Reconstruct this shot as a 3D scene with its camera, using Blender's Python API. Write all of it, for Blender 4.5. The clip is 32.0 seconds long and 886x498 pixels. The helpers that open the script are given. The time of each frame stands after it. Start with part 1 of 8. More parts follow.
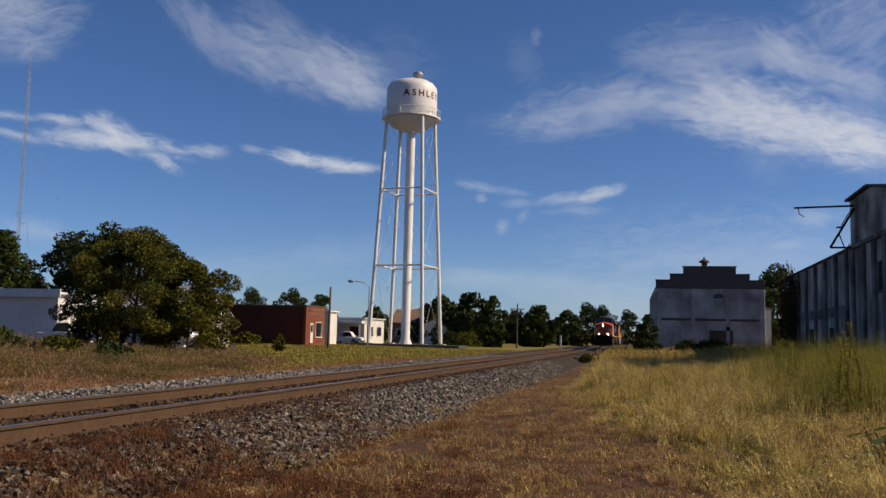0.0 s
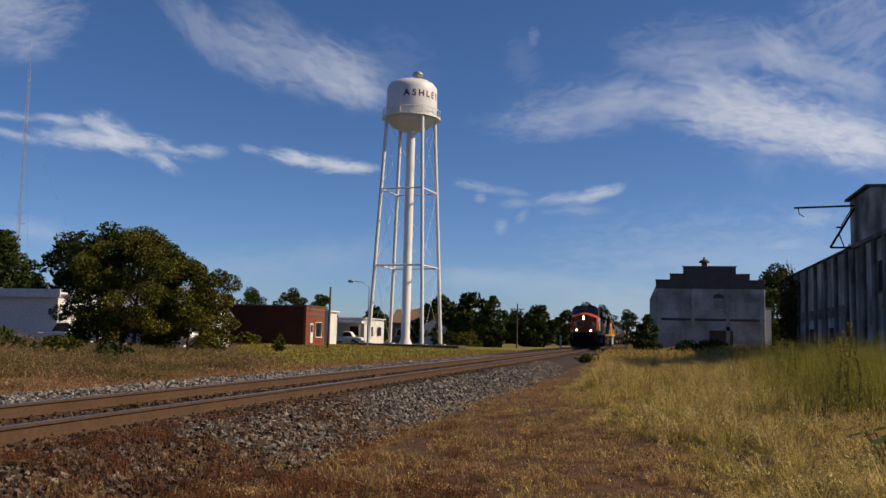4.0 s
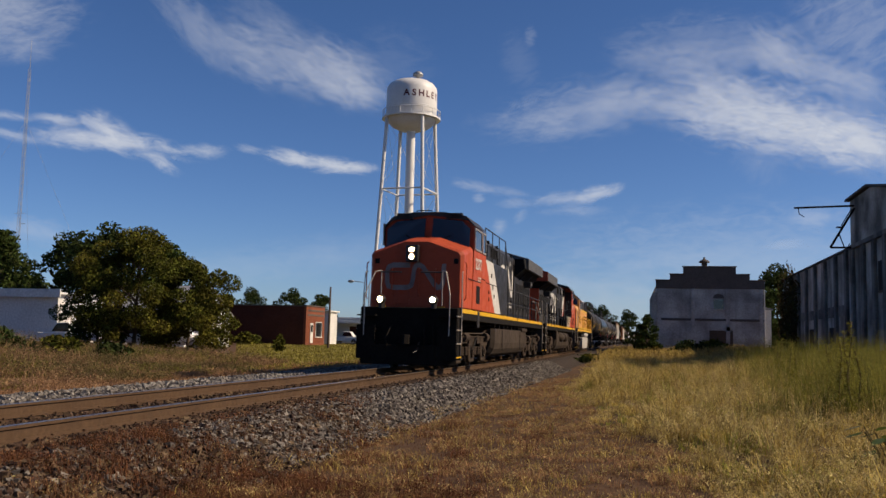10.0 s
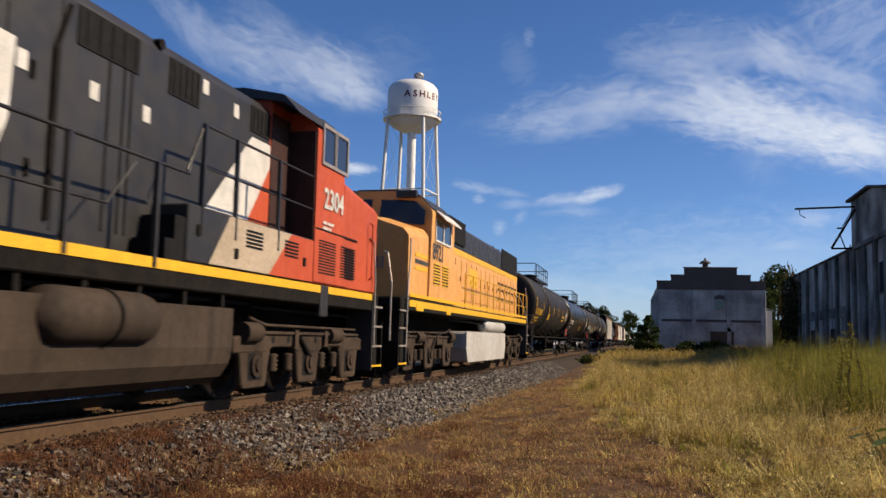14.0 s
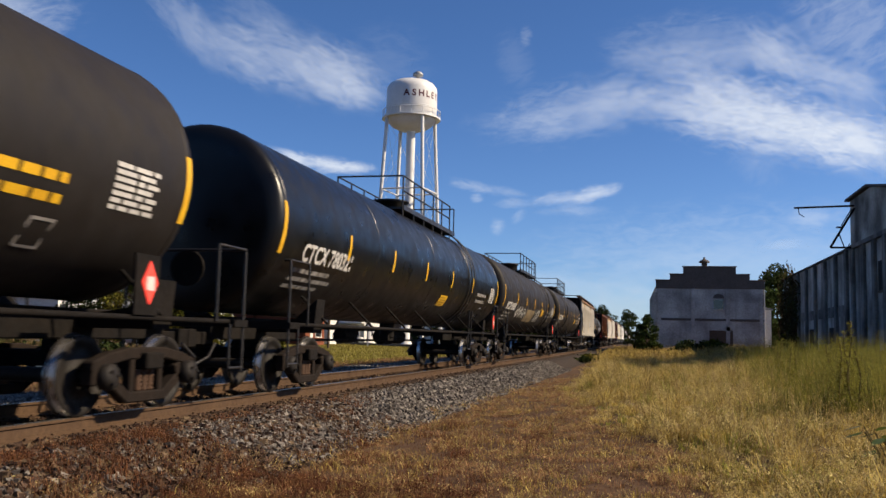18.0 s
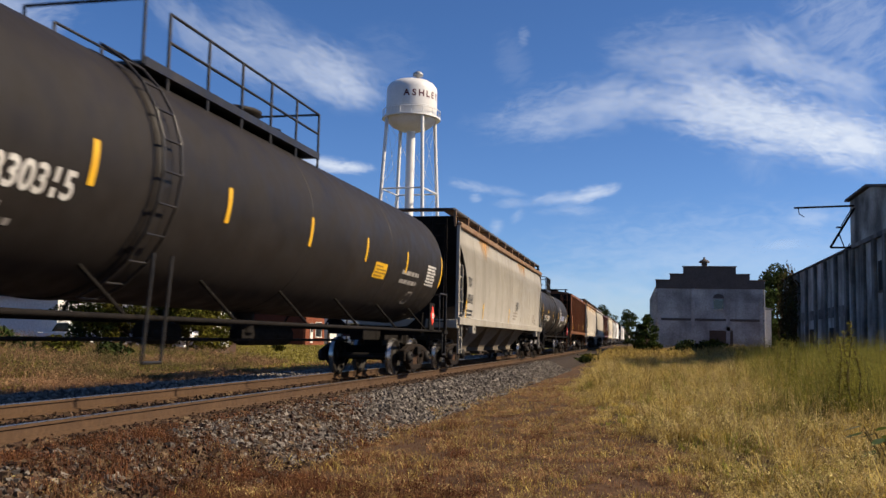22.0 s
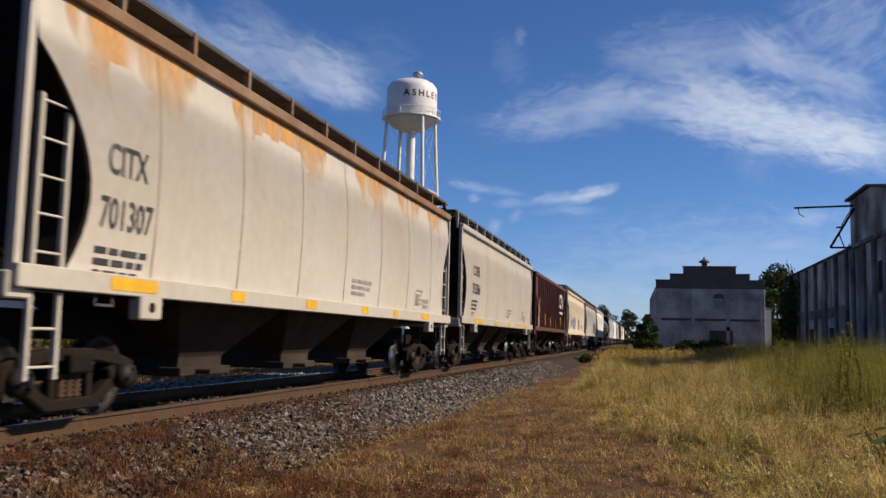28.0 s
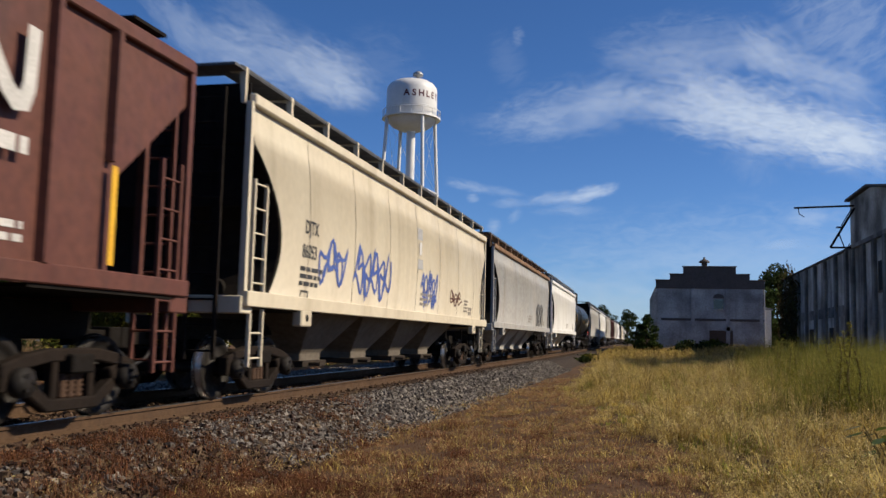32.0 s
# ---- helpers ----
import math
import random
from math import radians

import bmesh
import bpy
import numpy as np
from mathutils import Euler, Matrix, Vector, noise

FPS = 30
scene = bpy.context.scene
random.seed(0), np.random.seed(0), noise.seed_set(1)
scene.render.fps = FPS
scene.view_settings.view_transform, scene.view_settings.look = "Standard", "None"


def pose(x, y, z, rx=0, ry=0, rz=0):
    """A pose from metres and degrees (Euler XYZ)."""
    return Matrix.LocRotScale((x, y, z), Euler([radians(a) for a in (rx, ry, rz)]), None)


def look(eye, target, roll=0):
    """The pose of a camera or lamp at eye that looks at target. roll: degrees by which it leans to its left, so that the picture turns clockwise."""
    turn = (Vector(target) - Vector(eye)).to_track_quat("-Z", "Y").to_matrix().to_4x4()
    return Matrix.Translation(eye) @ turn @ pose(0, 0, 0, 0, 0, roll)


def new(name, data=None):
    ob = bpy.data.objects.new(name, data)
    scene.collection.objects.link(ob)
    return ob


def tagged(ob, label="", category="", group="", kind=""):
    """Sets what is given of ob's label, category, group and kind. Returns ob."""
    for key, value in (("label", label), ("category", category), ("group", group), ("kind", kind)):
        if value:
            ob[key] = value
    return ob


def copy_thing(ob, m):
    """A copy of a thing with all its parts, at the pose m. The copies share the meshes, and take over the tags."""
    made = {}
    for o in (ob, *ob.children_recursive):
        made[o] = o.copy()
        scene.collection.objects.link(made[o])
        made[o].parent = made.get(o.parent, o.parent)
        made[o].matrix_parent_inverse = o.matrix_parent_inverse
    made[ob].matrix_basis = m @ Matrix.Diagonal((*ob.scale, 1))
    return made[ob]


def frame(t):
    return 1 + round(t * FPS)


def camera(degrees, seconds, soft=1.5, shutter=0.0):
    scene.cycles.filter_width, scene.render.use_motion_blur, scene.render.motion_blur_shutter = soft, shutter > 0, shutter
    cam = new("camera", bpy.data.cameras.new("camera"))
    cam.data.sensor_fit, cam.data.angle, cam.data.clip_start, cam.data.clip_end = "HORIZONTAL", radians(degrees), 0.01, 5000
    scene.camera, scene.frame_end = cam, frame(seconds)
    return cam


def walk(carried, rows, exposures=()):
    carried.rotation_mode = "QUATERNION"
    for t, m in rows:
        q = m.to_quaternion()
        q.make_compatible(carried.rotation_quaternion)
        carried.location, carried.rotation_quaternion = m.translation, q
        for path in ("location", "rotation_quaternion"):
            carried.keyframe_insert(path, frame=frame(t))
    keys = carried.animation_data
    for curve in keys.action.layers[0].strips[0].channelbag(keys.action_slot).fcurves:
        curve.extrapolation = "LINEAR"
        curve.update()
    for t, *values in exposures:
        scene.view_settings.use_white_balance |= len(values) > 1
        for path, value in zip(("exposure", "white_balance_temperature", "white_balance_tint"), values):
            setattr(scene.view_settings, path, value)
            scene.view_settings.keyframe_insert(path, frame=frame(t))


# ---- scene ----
EYE = Vector((0.0, 0.0, 1.0))
AIM = Vector((-0.22879, 0.96861, 0.09716))
cam = camera(52.76, 32.0, soft=1.5, shutter=0.18)


def stand(dx=0.0, dy=0.0):
    """The tripod's pose, nudged by thousandths of a radian to the left and up."""
    right = Vector((0.9732, 0.2299, 0.0))
    return look(EYE, EYE + (AIM - right * dx * 0.001 + Vector((0, 0, dy * 0.001))) * 100, 1.366)


# The tripod stands still, but for a short tremble while the engines pass.
walk(cam, [(0, stand()), (11.8, stand()), (12.4, stand(1.0, 0)), (13.0, stand(1.1, 0.2)), (13.5, stand(1.7, 0.7)), (14.0, stand(1.0, 1.1)),
           (14.5, stand(0, 1.3)), (16.2, stand()), (16.6, stand(0, -0.3)), (17.0, stand(0, -2.0)), (17.3, stand(0, -0.5)), (17.8, stand()), (32.0, stand())],
     exposures=[(0, 0.28, 6500, 10), (9.5, 0.28, 6500, 10), (11.5, 0.5, 6450, 10), (13, 0.66, 6400, 9), (15.5, 0.62, 6350, 8), (17, 0.68, 6350, 8), (22.5, 0.7, 6300, 8), (24, 0.42, 6250, 8), (25, 0.42, 6150, 6), (27, 0.48, 6100, 8), (28, 0.46, 6050, 9), (29, 0.24, 6000, 9), (30, 0.25, 6000, 9), (31, 0.42, 5900, 7), (32, 0.44, 5900, 6)])

# ---- light ----
SUN_EL, SUN_AZ = radians(36), radians(80)
world = bpy.data.worlds.new("sky")
scene.world = world
world.use_nodes = True
wn = world.node_tree.nodes
sky = wn.new("ShaderNodeTexSky")
sky.sky_type, sky.sun_disc, sky.sun_elevation, sky.sun_rotation = "NISHITA", False, SUN_EL, SUN_AZ
sky.air_density, sky.dust_density, sky.ozone_density = 0.7, 0.45, 3.0
wn["Background"].inputs["Strength"].default_value = 0.071
deep = wn.new("ShaderNodeHueSaturation")
deep.inputs["Saturation"].default_value = 1.12
tint = wn.new("ShaderNodeMix")
tint.data_type, tint.blend_type = "RGBA", "MULTIPLY"
tint.inputs[0].default_value = 1.0
tint.inputs[7].default_value = (0.88, 0.95, 1.12, 1)
world.node_tree.links.new(sky.outputs[0], deep.inputs["Color"])
world.node_tree.links.new(deep.outputs[0], tint.inputs[6])
world.node_tree.links.new(tint.outputs[2], wn["Background"].inputs["Color"])
sun = new("sun", bpy.data.lights.new("sun", "SUN"))
sun.data.energy, sun.data.angle, sun.data.color = 5.0, radians(0.5), (1.0, 0.80, 0.57)
sun.matrix_world = look((math.sin(SUN_AZ) * math.cos(SUN_EL) * 200, math.cos(SUN_AZ) * math.cos(SUN_EL) * 200, math.sin(SUN_EL) * 200), (0, 0, 0))

# ---- materials ----
def mat(name, c, rough=0.6, metal=0.0, c2=None, scale=1.2, amt=0.6, bump=0.15, bscale=45.0, streak=None, samt=0.5, sscale=3.0, fine=0.22, island=0.0, coat=0.0, random_ob=0.0, thin=0.0, spec=None, albedo_scale=0.8):
    """A worn surface: two colours in soft patches, fine grain, streaks that run down, small relief."""
    # every base colour is scaled down to deepen shade against the stronger sun
    c2 = c2 or tuple(v * 0.7 for v in c)
    c, c2, streak = (v and tuple(q * albedo_scale for q in v) for v in (c, c2, streak))
    m = bpy.data.materials.new(name)
    m.use_nodes = True
    n, l = m.node_tree.nodes, m.node_tree.links
    b = n["Principled BSDF"]
    b.inputs["Roughness"].default_value, b.inputs["Metallic"].default_value = rough, metal
    b.inputs["Coat Weight"].default_value = coat
    b.inputs["Specular IOR Level"].default_value = spec if spec is not None else 0.15 if rough > 0.7 else 0.35
    tc = n.new("ShaderNodeTexCoord")

    def noise_of(sc, detail, stretch=None):
        t = n.new("ShaderNodeTexNoise")
        t.inputs["Scale"].default_value, t.inputs["Detail"].default_value = sc, detail
        if stretch:
            mp = n.new("ShaderNodeMapping")
            mp.inputs["Scale"].default_value = stretch
            l.new(tc.outputs["Object"], mp.inputs["Vector"])
            l.new(mp.outputs[0], t.inputs["Vector"])
        else:
            l.new(tc.outputs["Object"], t.inputs["Vector"])
        return t.outputs["Fac"]

    def ramp(fac, lo, hi, v0, v1):
        r = n.new("ShaderNodeMapRange")
        for k, v in zip(("From Min", "From Max", "To Min", "To Max"), (lo, hi, v0, v1)):
            r.inputs[k].default_value = v
        l.new(fac, r.inputs["Value"])
        return r.outputs[0]

    def mix(fac, a, bcol):
        x = n.new("ShaderNodeMix")
        x.data_type = "RGBA"
        l.new(fac, x.inputs[0])
        for s, v in ((6, a), (7, bcol)):
            if isinstance(v, tuple):
                x.inputs[s].default_value = (*v, 1)
            else:
                l.new(v, x.inputs[s])
        return x.outputs[2]

    col = mix(ramp(noise_of(scale, 6), 0.38, 0.68, 0, amt), c, c2)
    if streak:
        col = mix(ramp(noise_of(sscale, 4, (1, 1, 0.07)), 0.5, 0.72, 0, samt), col, streak)
    hsv = n.new("ShaderNodeHueSaturation")
    l.new(col, hsv.inputs["Color"])
    val = ramp(noise_of(scale * 14, 3), 0.25, 0.75, 1 - fine, 1 + fine)
    if island or random_ob:
        src = n.new("ShaderNodeNewGeometry").outputs["Random Per Island"] if island else n.new("ShaderNodeObjectInfo").outputs["Random"]
        amount = island or random_ob
        mul = n.new("ShaderNodeMath")
        mul.operation = "MULTIPLY"
        l.new(ramp(src, 0, 1, 1 - amount, 1 + amount), mul.inputs[0])
        l.new(val, mul.inputs[1])
        val = mul.outputs[0]
        l.new(ramp(src, 0, 1, 0.5 - 0.03 * amount, 0.5 + 0.03 * amount), hsv.inputs["Hue"])
    l.new(val, hsv.inputs["Value"])
    l.new(hsv.outputs[0], b.inputs["Base Color"])
    l.new(ramp(noise_of(scale * 5, 3), 0.3, 0.7, max(0.05, rough - 0.12), min(1, rough + 0.12)), b.inputs["Roughness"])
    if thin:
        tl, mx = n.new("ShaderNodeBsdfTranslucent"), n.new("ShaderNodeMixShader")
        mx.inputs[0].default_value = thin
        l.new(hsv.outputs[0], tl.inputs["Color"])
        l.new(b.outputs[0], mx.inputs[1])
        l.new(tl.outputs[0], mx.inputs[2])
        l.new(mx.outputs[0], n["Material Output"].inputs["Surface"])
    if bump:
        bp = n.new("ShaderNodeBump")
        bp.inputs["Strength"].default_value, bp.inputs["Distance"].default_value = bump, 0.02
        l.new(noise_of(bscale, 4), bp.inputs["Height"])
        l.new(bp.outputs[0], b.inputs["Normal"])
    return m


def glow(name, c, strength):
    m = bpy.data.materials.new(name)
    m.use_nodes = True
    b = m.node_tree.nodes["Principled BSDF"]
    b.inputs["Base Color"].default_value = (*c, 1)
    b.inputs["Emission Color"].default_value = (*c, 1)
    b.inputs["Emission Strength"].default_value = strength
    return m


def glass(name, c, rough=0.05):
    m = bpy.data.materials.new(name)
    m.use_nodes = True
    b = m.node_tree.nodes["Principled BSDF"]
    b.inputs["Base Color"].default_value, b.inputs["Roughness"].default_value = (*c, 1), rough
    b.inputs["Specular IOR Level"].default_value = 0.8
    return m


RUST = (0.16, 0.07, 0.03)
M_rail = mat("rusty_rail_steel", (0.09, 0.054, 0.03024), 0.75, 0.0, (0.0612, 0.036, 0.0216), 1.5, bscale=80)
M_railtop = mat("polished_rail_head", (0.42, 0.40, 0.38), 0.32, 0.9, (0.32, 0.28, 0.25), 2.0, bump=0.03)
M_tie = mat("creosoted_wood", (0.06, 0.04, 0.028), 0.9, 0, (0.11, 0.075, 0.05), 3, bump=0.5, random_ob=0.3)
M_stone = mat("ballast_stone", (0.088, 0.076, 0.067), 0.9, 0, (0.30, 0.262, 0.228), 9, bump=0.3, island=0.8)
M_brownstone = mat("rust_stained_stone", (0.042, 0.025, 0.016), 0.95, 0, (0.165, 0.105, 0.07), 9, bump=0.3, island=0.8)
M_black = mat("black_paint", (0.016, 0.015, 0.015), 0.42, 0, (0.032, 0.029, 0.027), 0.8, bump=0.05, streak=(0.07, 0.055, 0.045), samt=0.25)
# Underframe and truck colours are darkened to carry the deep shade under the cars.
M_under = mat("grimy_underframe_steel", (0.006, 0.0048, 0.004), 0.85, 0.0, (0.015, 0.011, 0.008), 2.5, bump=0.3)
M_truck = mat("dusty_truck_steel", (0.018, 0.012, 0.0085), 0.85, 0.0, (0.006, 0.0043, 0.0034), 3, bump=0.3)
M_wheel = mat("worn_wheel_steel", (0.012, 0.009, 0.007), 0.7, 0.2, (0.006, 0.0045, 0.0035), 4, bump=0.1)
M_tread = mat("bright_wheel_tread", (0.45, 0.43, 0.41), 0.3, 0.9, bump=0.02)
M_spring = mat("rusty_spring_steel", (0.085, 0.050, 0.032), 0.8, 0, (0.035, 0.021, 0.014), 6, bump=0.1)
M_yellow = mat("yellow_reflective_tape", (0.7225, 0.425, 0.017), 0.45, 0, (0.595, 0.306, 0.017), 4, bump=0.02)
M_white = mat("white_paint", (0.80, 0.79, 0.76), 0.5, 0, (0.62, 0.60, 0.56), 1.0, bump=0.04, fine=0.08)
M_letter = mat("white_lettering", (0.612, 0.595, 0.561), 0.6, 0, (0.3825, 0.3655, 0.34), 3, bump=0)
M_darkletter = mat("black_lettering", (0.03, 0.03, 0.032), 0.6, 0, (0.10, 0.10, 0.10), 3, bump=0)
M_glass = glass("dark_window_glass", (0.015, 0.017, 0.02))
M_lamp = glow("lit_headlight", (1.0, 0.62, 0.3), 30)
# A weak glow is added to the placard's red; it is no lamp.
M_red = glow("red_marker_reflector", (0.8, 0.05, 0.03), 0.35)


# ---- building helpers ----
class Shape:
    """Gathers vertices and faces of one mesh."""

    def __init__(self):
        self.v, self.f, self.smooth = [], [], []

    def add(self, verts, faces, smooth=False):
        k = len(self.v)
        self.v += [tuple(p) for p in verts]
        self.f += [tuple(i + k for i in f) for f in faces]
        self.smooth += [smooth] * len(faces)
        return self

    def box(self, x0, x1, y0, y1, z0, z1):
        return self.add([(x, y, z) for z in (z0, z1) for y in (y0, y1) for x in (x0, x1)],
                        [(0, 2, 3, 1), (4, 5, 7, 6), (0, 1, 5, 4), (2, 6, 7, 3), (0, 4, 6, 2), (1, 3, 7, 5)])

    def prism(self, pts, axis, a, b):
        """A polygon in the plane across an axis ('x': (y, z), 'y': (x, z), 'z': (x, y)), swept from a to b."""
        put = {"x": lambda p, q: (q, p[0], p[1]), "y": lambda p, q: (p[0], q, p[1]), "z": lambda p, q: (p[0], p[1], q)}[axis]
        n = len(pts)
        return self.add([put(p, a) for p in pts] + [put(p, b) for p in pts],
                        [tuple(range(n)), tuple(range(2 * n - 1, n - 1, -1))] + [(i, i + n, (i + 1) % n + n, (i + 1) % n) for i in range(n)])

    def loft(self, rings, smooth=False, caps=True):
        n = len(rings[0])
        verts = [p for r in rings for p in r]
        faces = [(k * n + i, k * n + (i + 1) % n, (k + 1) * n + (i + 1) % n, (k + 1) * n + i) for k in range(len(rings) - 1) for i in range(n)]
        self.add(verts, faces, smooth)
        if caps:
            self.add(rings[0], [tuple(range(n - 1, -1, -1))])
            self.add(rings[-1], [tuple(range(n))])
        return self

    def tube(self, p, q, r, seg=8, r2=None, smooth=True):
        p, q = Vector(p), Vector(q)
        d = (q - p).normalized()
        a = d.orthogonal().normalized()
        b = d.cross(a)
        ring = lambda c, rad: [c + (a * math.cos(t) + b * math.sin(t)) * rad for t in (2 * math.pi * i / seg for i in range(seg))]
        return self.loft([ring(p, r), ring(q, r if r2 is None else r2)], smooth)

    def pipe(self, pts, r, seg=6):
        for p, q in zip(pts, pts[1:]):
            self.tube(p, q, r, seg)
        return self

    def lathe(self, prof, axis, centre, seg=32, smooth=True, caps=True):
        """prof: (radius, way along the axis)."""
        cx, cy, cz = centre
        rings = []
        for r, h in prof:
            ring = []
            for i in range(seg):
                t = 2 * math.pi * i / seg
                u, w = r * math.cos(t), r * math.sin(t)
                ring.append({"x": (cx + h, cy + u, cz + w), "y": (cx + u, cy + h, cz + w), "z": (cx + u, cy + w, cz + h)}[axis])
            rings.append(ring)
        return self.loft(rings, smooth, caps)

    def mesh(self, name, bevel=0.0):
        me = bpy.data.meshes.new(name)
        me.from_pydata(self.v, [], self.f)
        me.polygons.foreach_set("use_smooth", self.smooth)
        bm = bmesh.new()
        bm.from_mesh(me)
        bmesh.ops.recalc_face_normals(bm, faces=bm.faces)
        if bevel:
            edges = [e for e in bm.edges if len(e.link_faces) == 2 and e.calc_face_angle(0) > 0.6]
            bmesh.ops.bevel(bm, geom=edges, offset=bevel, segments=1, affect="EDGES")
        bm.to_mesh(me)
        bm.free()
        return me


def part(name, shape, material, parent=None, label="", bevel=0.0, at=None):
    """Links a shape (or a mesh) as one mesh object under its thing."""
    me = shape.mesh(name, bevel) if isinstance(shape, Shape) else shape
    if material and not me.materials:
        me.materials.append(material)
    ob = new(name, me)
    ob.parent = parent
    if at is not None:
        ob.matrix_basis = at if isinstance(at, Matrix) else Matrix.Translation(at)
    return tagged(ob, label)


def thing(name, m, label, category, group="", kind=""):
    ob = new(name)
    ob.empty_display_size = 0.3
    ob.matrix_basis = m
    return tagged(ob, label, category, group, kind)


def words(text, size, bold=0.0):
    """The outlines of a text as flat triangles: lists of (along, up) and faces."""
    cu = bpy.data.curves.new("words", "FONT")
    cu.body, cu.size, cu.offset, cu.resolution_u = text, size, bold, 3
    ob = bpy.data.objects.new("words", cu)
    scene.collection.objects.link(ob)
    me = bpy.data.meshes.new_from_object(ob)
    flat, faces = [(v.co.x, v.co.y) for v in me.vertices], [tuple(p.vertices) for p in me.polygons]
    bpy.data.objects.remove(ob)
    bpy.data.curves.remove(cu)
    bpy.data.meshes.remove(me)
    return flat, faces


def bars(rows, h, gap, seed=1):
    """Unreadable small print as plain bars: a list of (x0, x1, y0, y1)."""
    rnd = random.Random(seed)
    out = []
    for k, w in enumerate(rows):
        x = 0.0
        while x < w - 0.05:
            d = min(w - x, rnd.uniform(0.12, 0.4))
            out.append((x, x + d, -k * (h + gap) - h, -k * (h + gap)))
            x += d + 0.05
    return [p for x0, x1, y0, y1 in out for p in ((x0, y0), (x1, y0), (x1, y1), (x0, y1))], [tuple(range(4 * i, 4 * i + 4)) for i in range(len(out))]


def ribbon(path, w):
    """A flat stroke of constant width along a path of (along, up)."""
    pts = [Vector(p) for p in path]
    left, right = [], []
    for i, p in enumerate(pts):
        a = (pts[i] - pts[max(0, i - 1)]).normalized() if i else (pts[1] - pts[0]).normalized()
        b = (pts[min(len(pts) - 1, i + 1)] - pts[i]).normalized() if i < len(pts) - 1 else a
        t = (a + b).normalized()
        nrm = Vector((-t.y, t.x)) * (w / 2 / max(0.5, t.dot(a)))
        left.append(tuple(p + nrm))
        right.append(tuple(p - nrm))
    n = len(pts)
    return left + right, [(i, i + 1, n + i + 1, n + i) for i in range(n - 1)]


# ---- ground and railway ----
TRACK_X, GAUGE = -7.07, 1.5


def bend(s):
    """How far the line has turned off to the side at s metres along it, and its slope there."""
    if s < 15.8:
        return 0.0, 0.0
    if s < 70:
        return -1e-4 * (s - 15.8) ** 2, -2e-4 * (s - 15.8)
    return -1e-4 * 54.2 ** 2 - 0.01084 * (s - 70), -0.01084


def on_track(s, side=0.0, z=0.0):
    off, slope = bend(s)
    return Vector((TRACK_X + off + side, s - slope * side, z))


def step(a, b, v):
    t = min(1.0, max(0.0, (v - a) / (b - a)))
    return t * t * (3 - 2 * t)


def ground_z(x, y):
    side = x - (TRACK_X + bend(y)[0])
    if side >= 0:
        z = -0.21 - 0.41 * step(1.7, 2.85, side) + 0.10 * step(3.2, 6, side)
        z += 0.45 * step(6, 14, side) * step(14, 40, y) + 0.15 * step(60, 110, y) * step(4, 12, side)
        rough = 0.05 * step(2.4, 4, side)
    else:
        z = -0.22 - 0.36 * step(3.6, 6.5, -side) + 0.35 * step(12, 45, -side)
        rough = 0.06 * step(4, 8, -side)
    far = step(300, 1500, math.hypot(x, y))
    z = z * (1 - far) - 0.2 * far
    return z + rough * (noise.noise((x * 0.35, y * 0.35, 0)) + 0.5 * noise.noise((x * 1.1, y * 1.1, 5)))


M_dirt = mat("dry_grass_soil", (0.088, 0.049, 0.025), 0.95, 0, (0.11, 0.066, 0.034), 0.35, bump=0.6, bscale=9)
M_lawn = mat("mown_lawn", (0.19, 0.165, 0.036), 0.95, 0, (0.25, 0.20, 0.052), 0.12, bump=0.6, bscale=12)
M_gravel = mat("fine_gravel", (0.050, 0.037, 0.028), 0.95, 0, (0.026, 0.019, 0.014), 2.5, bump=0.9, bscale=14, fine=0.5)


def make_ground():
    xs = sorted({-3000, -1800, -1000, -600, -350, -220, -150, -110, -85, -70, -60, *[-55 + 2.5 * i for i in range(13)], *[-24 + 1.2 * i for i in range(8)],
                 *[-14.5 + 0.3 * i for i in range(46)], *[-0.5 + 0.8 * i for i in range(26)], 22, 25, 30, 38, 50, 70, 100, 150, 250, 450, 800, 1500, 3000})
    ys = sorted({-300, -150, -80, -40, -20, *[-10 + 1.0 * i for i in range(60)], *[50 + 3 * i for i in range(30)], 142, 150, 160, 175, 190, 210, 240, 280, 330, 400, 520, 700, 1000, 1500, 2300, 3400})
    v = [(x + bend(y)[0], y, ground_z(x + bend(y)[0], y)) for y in ys for x in xs]
    n = len(xs)
    f, kind = [], []
    for j in range(len(ys) - 1):
        for i in range(n - 1):
            f.append((j * n + i, j * n + i + 1, (j + 1) * n + i + 1, (j + 1) * n + i))
            side, y = (xs[i] + xs[i + 1]) / 2 - TRACK_X, ys[j]
            kind.append(1 if -4.6 < side < 2.7 else 2 if side < -8.5 and xs[i] > -0.49 * y and y < 400 else 0)
    me = bpy.data.meshes.new("ground")
    me.from_pydata(v, [], f)
    for m in (M_dirt, M_gravel, M_lawn):
        me.materials.append(m)
    me.polygons.foreach_set("material_index", kind)
    me.polygons.foreach_set("use_smooth", [True] * len(f))
    return tagged(new("ground", me), "flat ground with dry brown grass, lawn and gravel beside the railway", "ground", kind="structure")


make_ground()


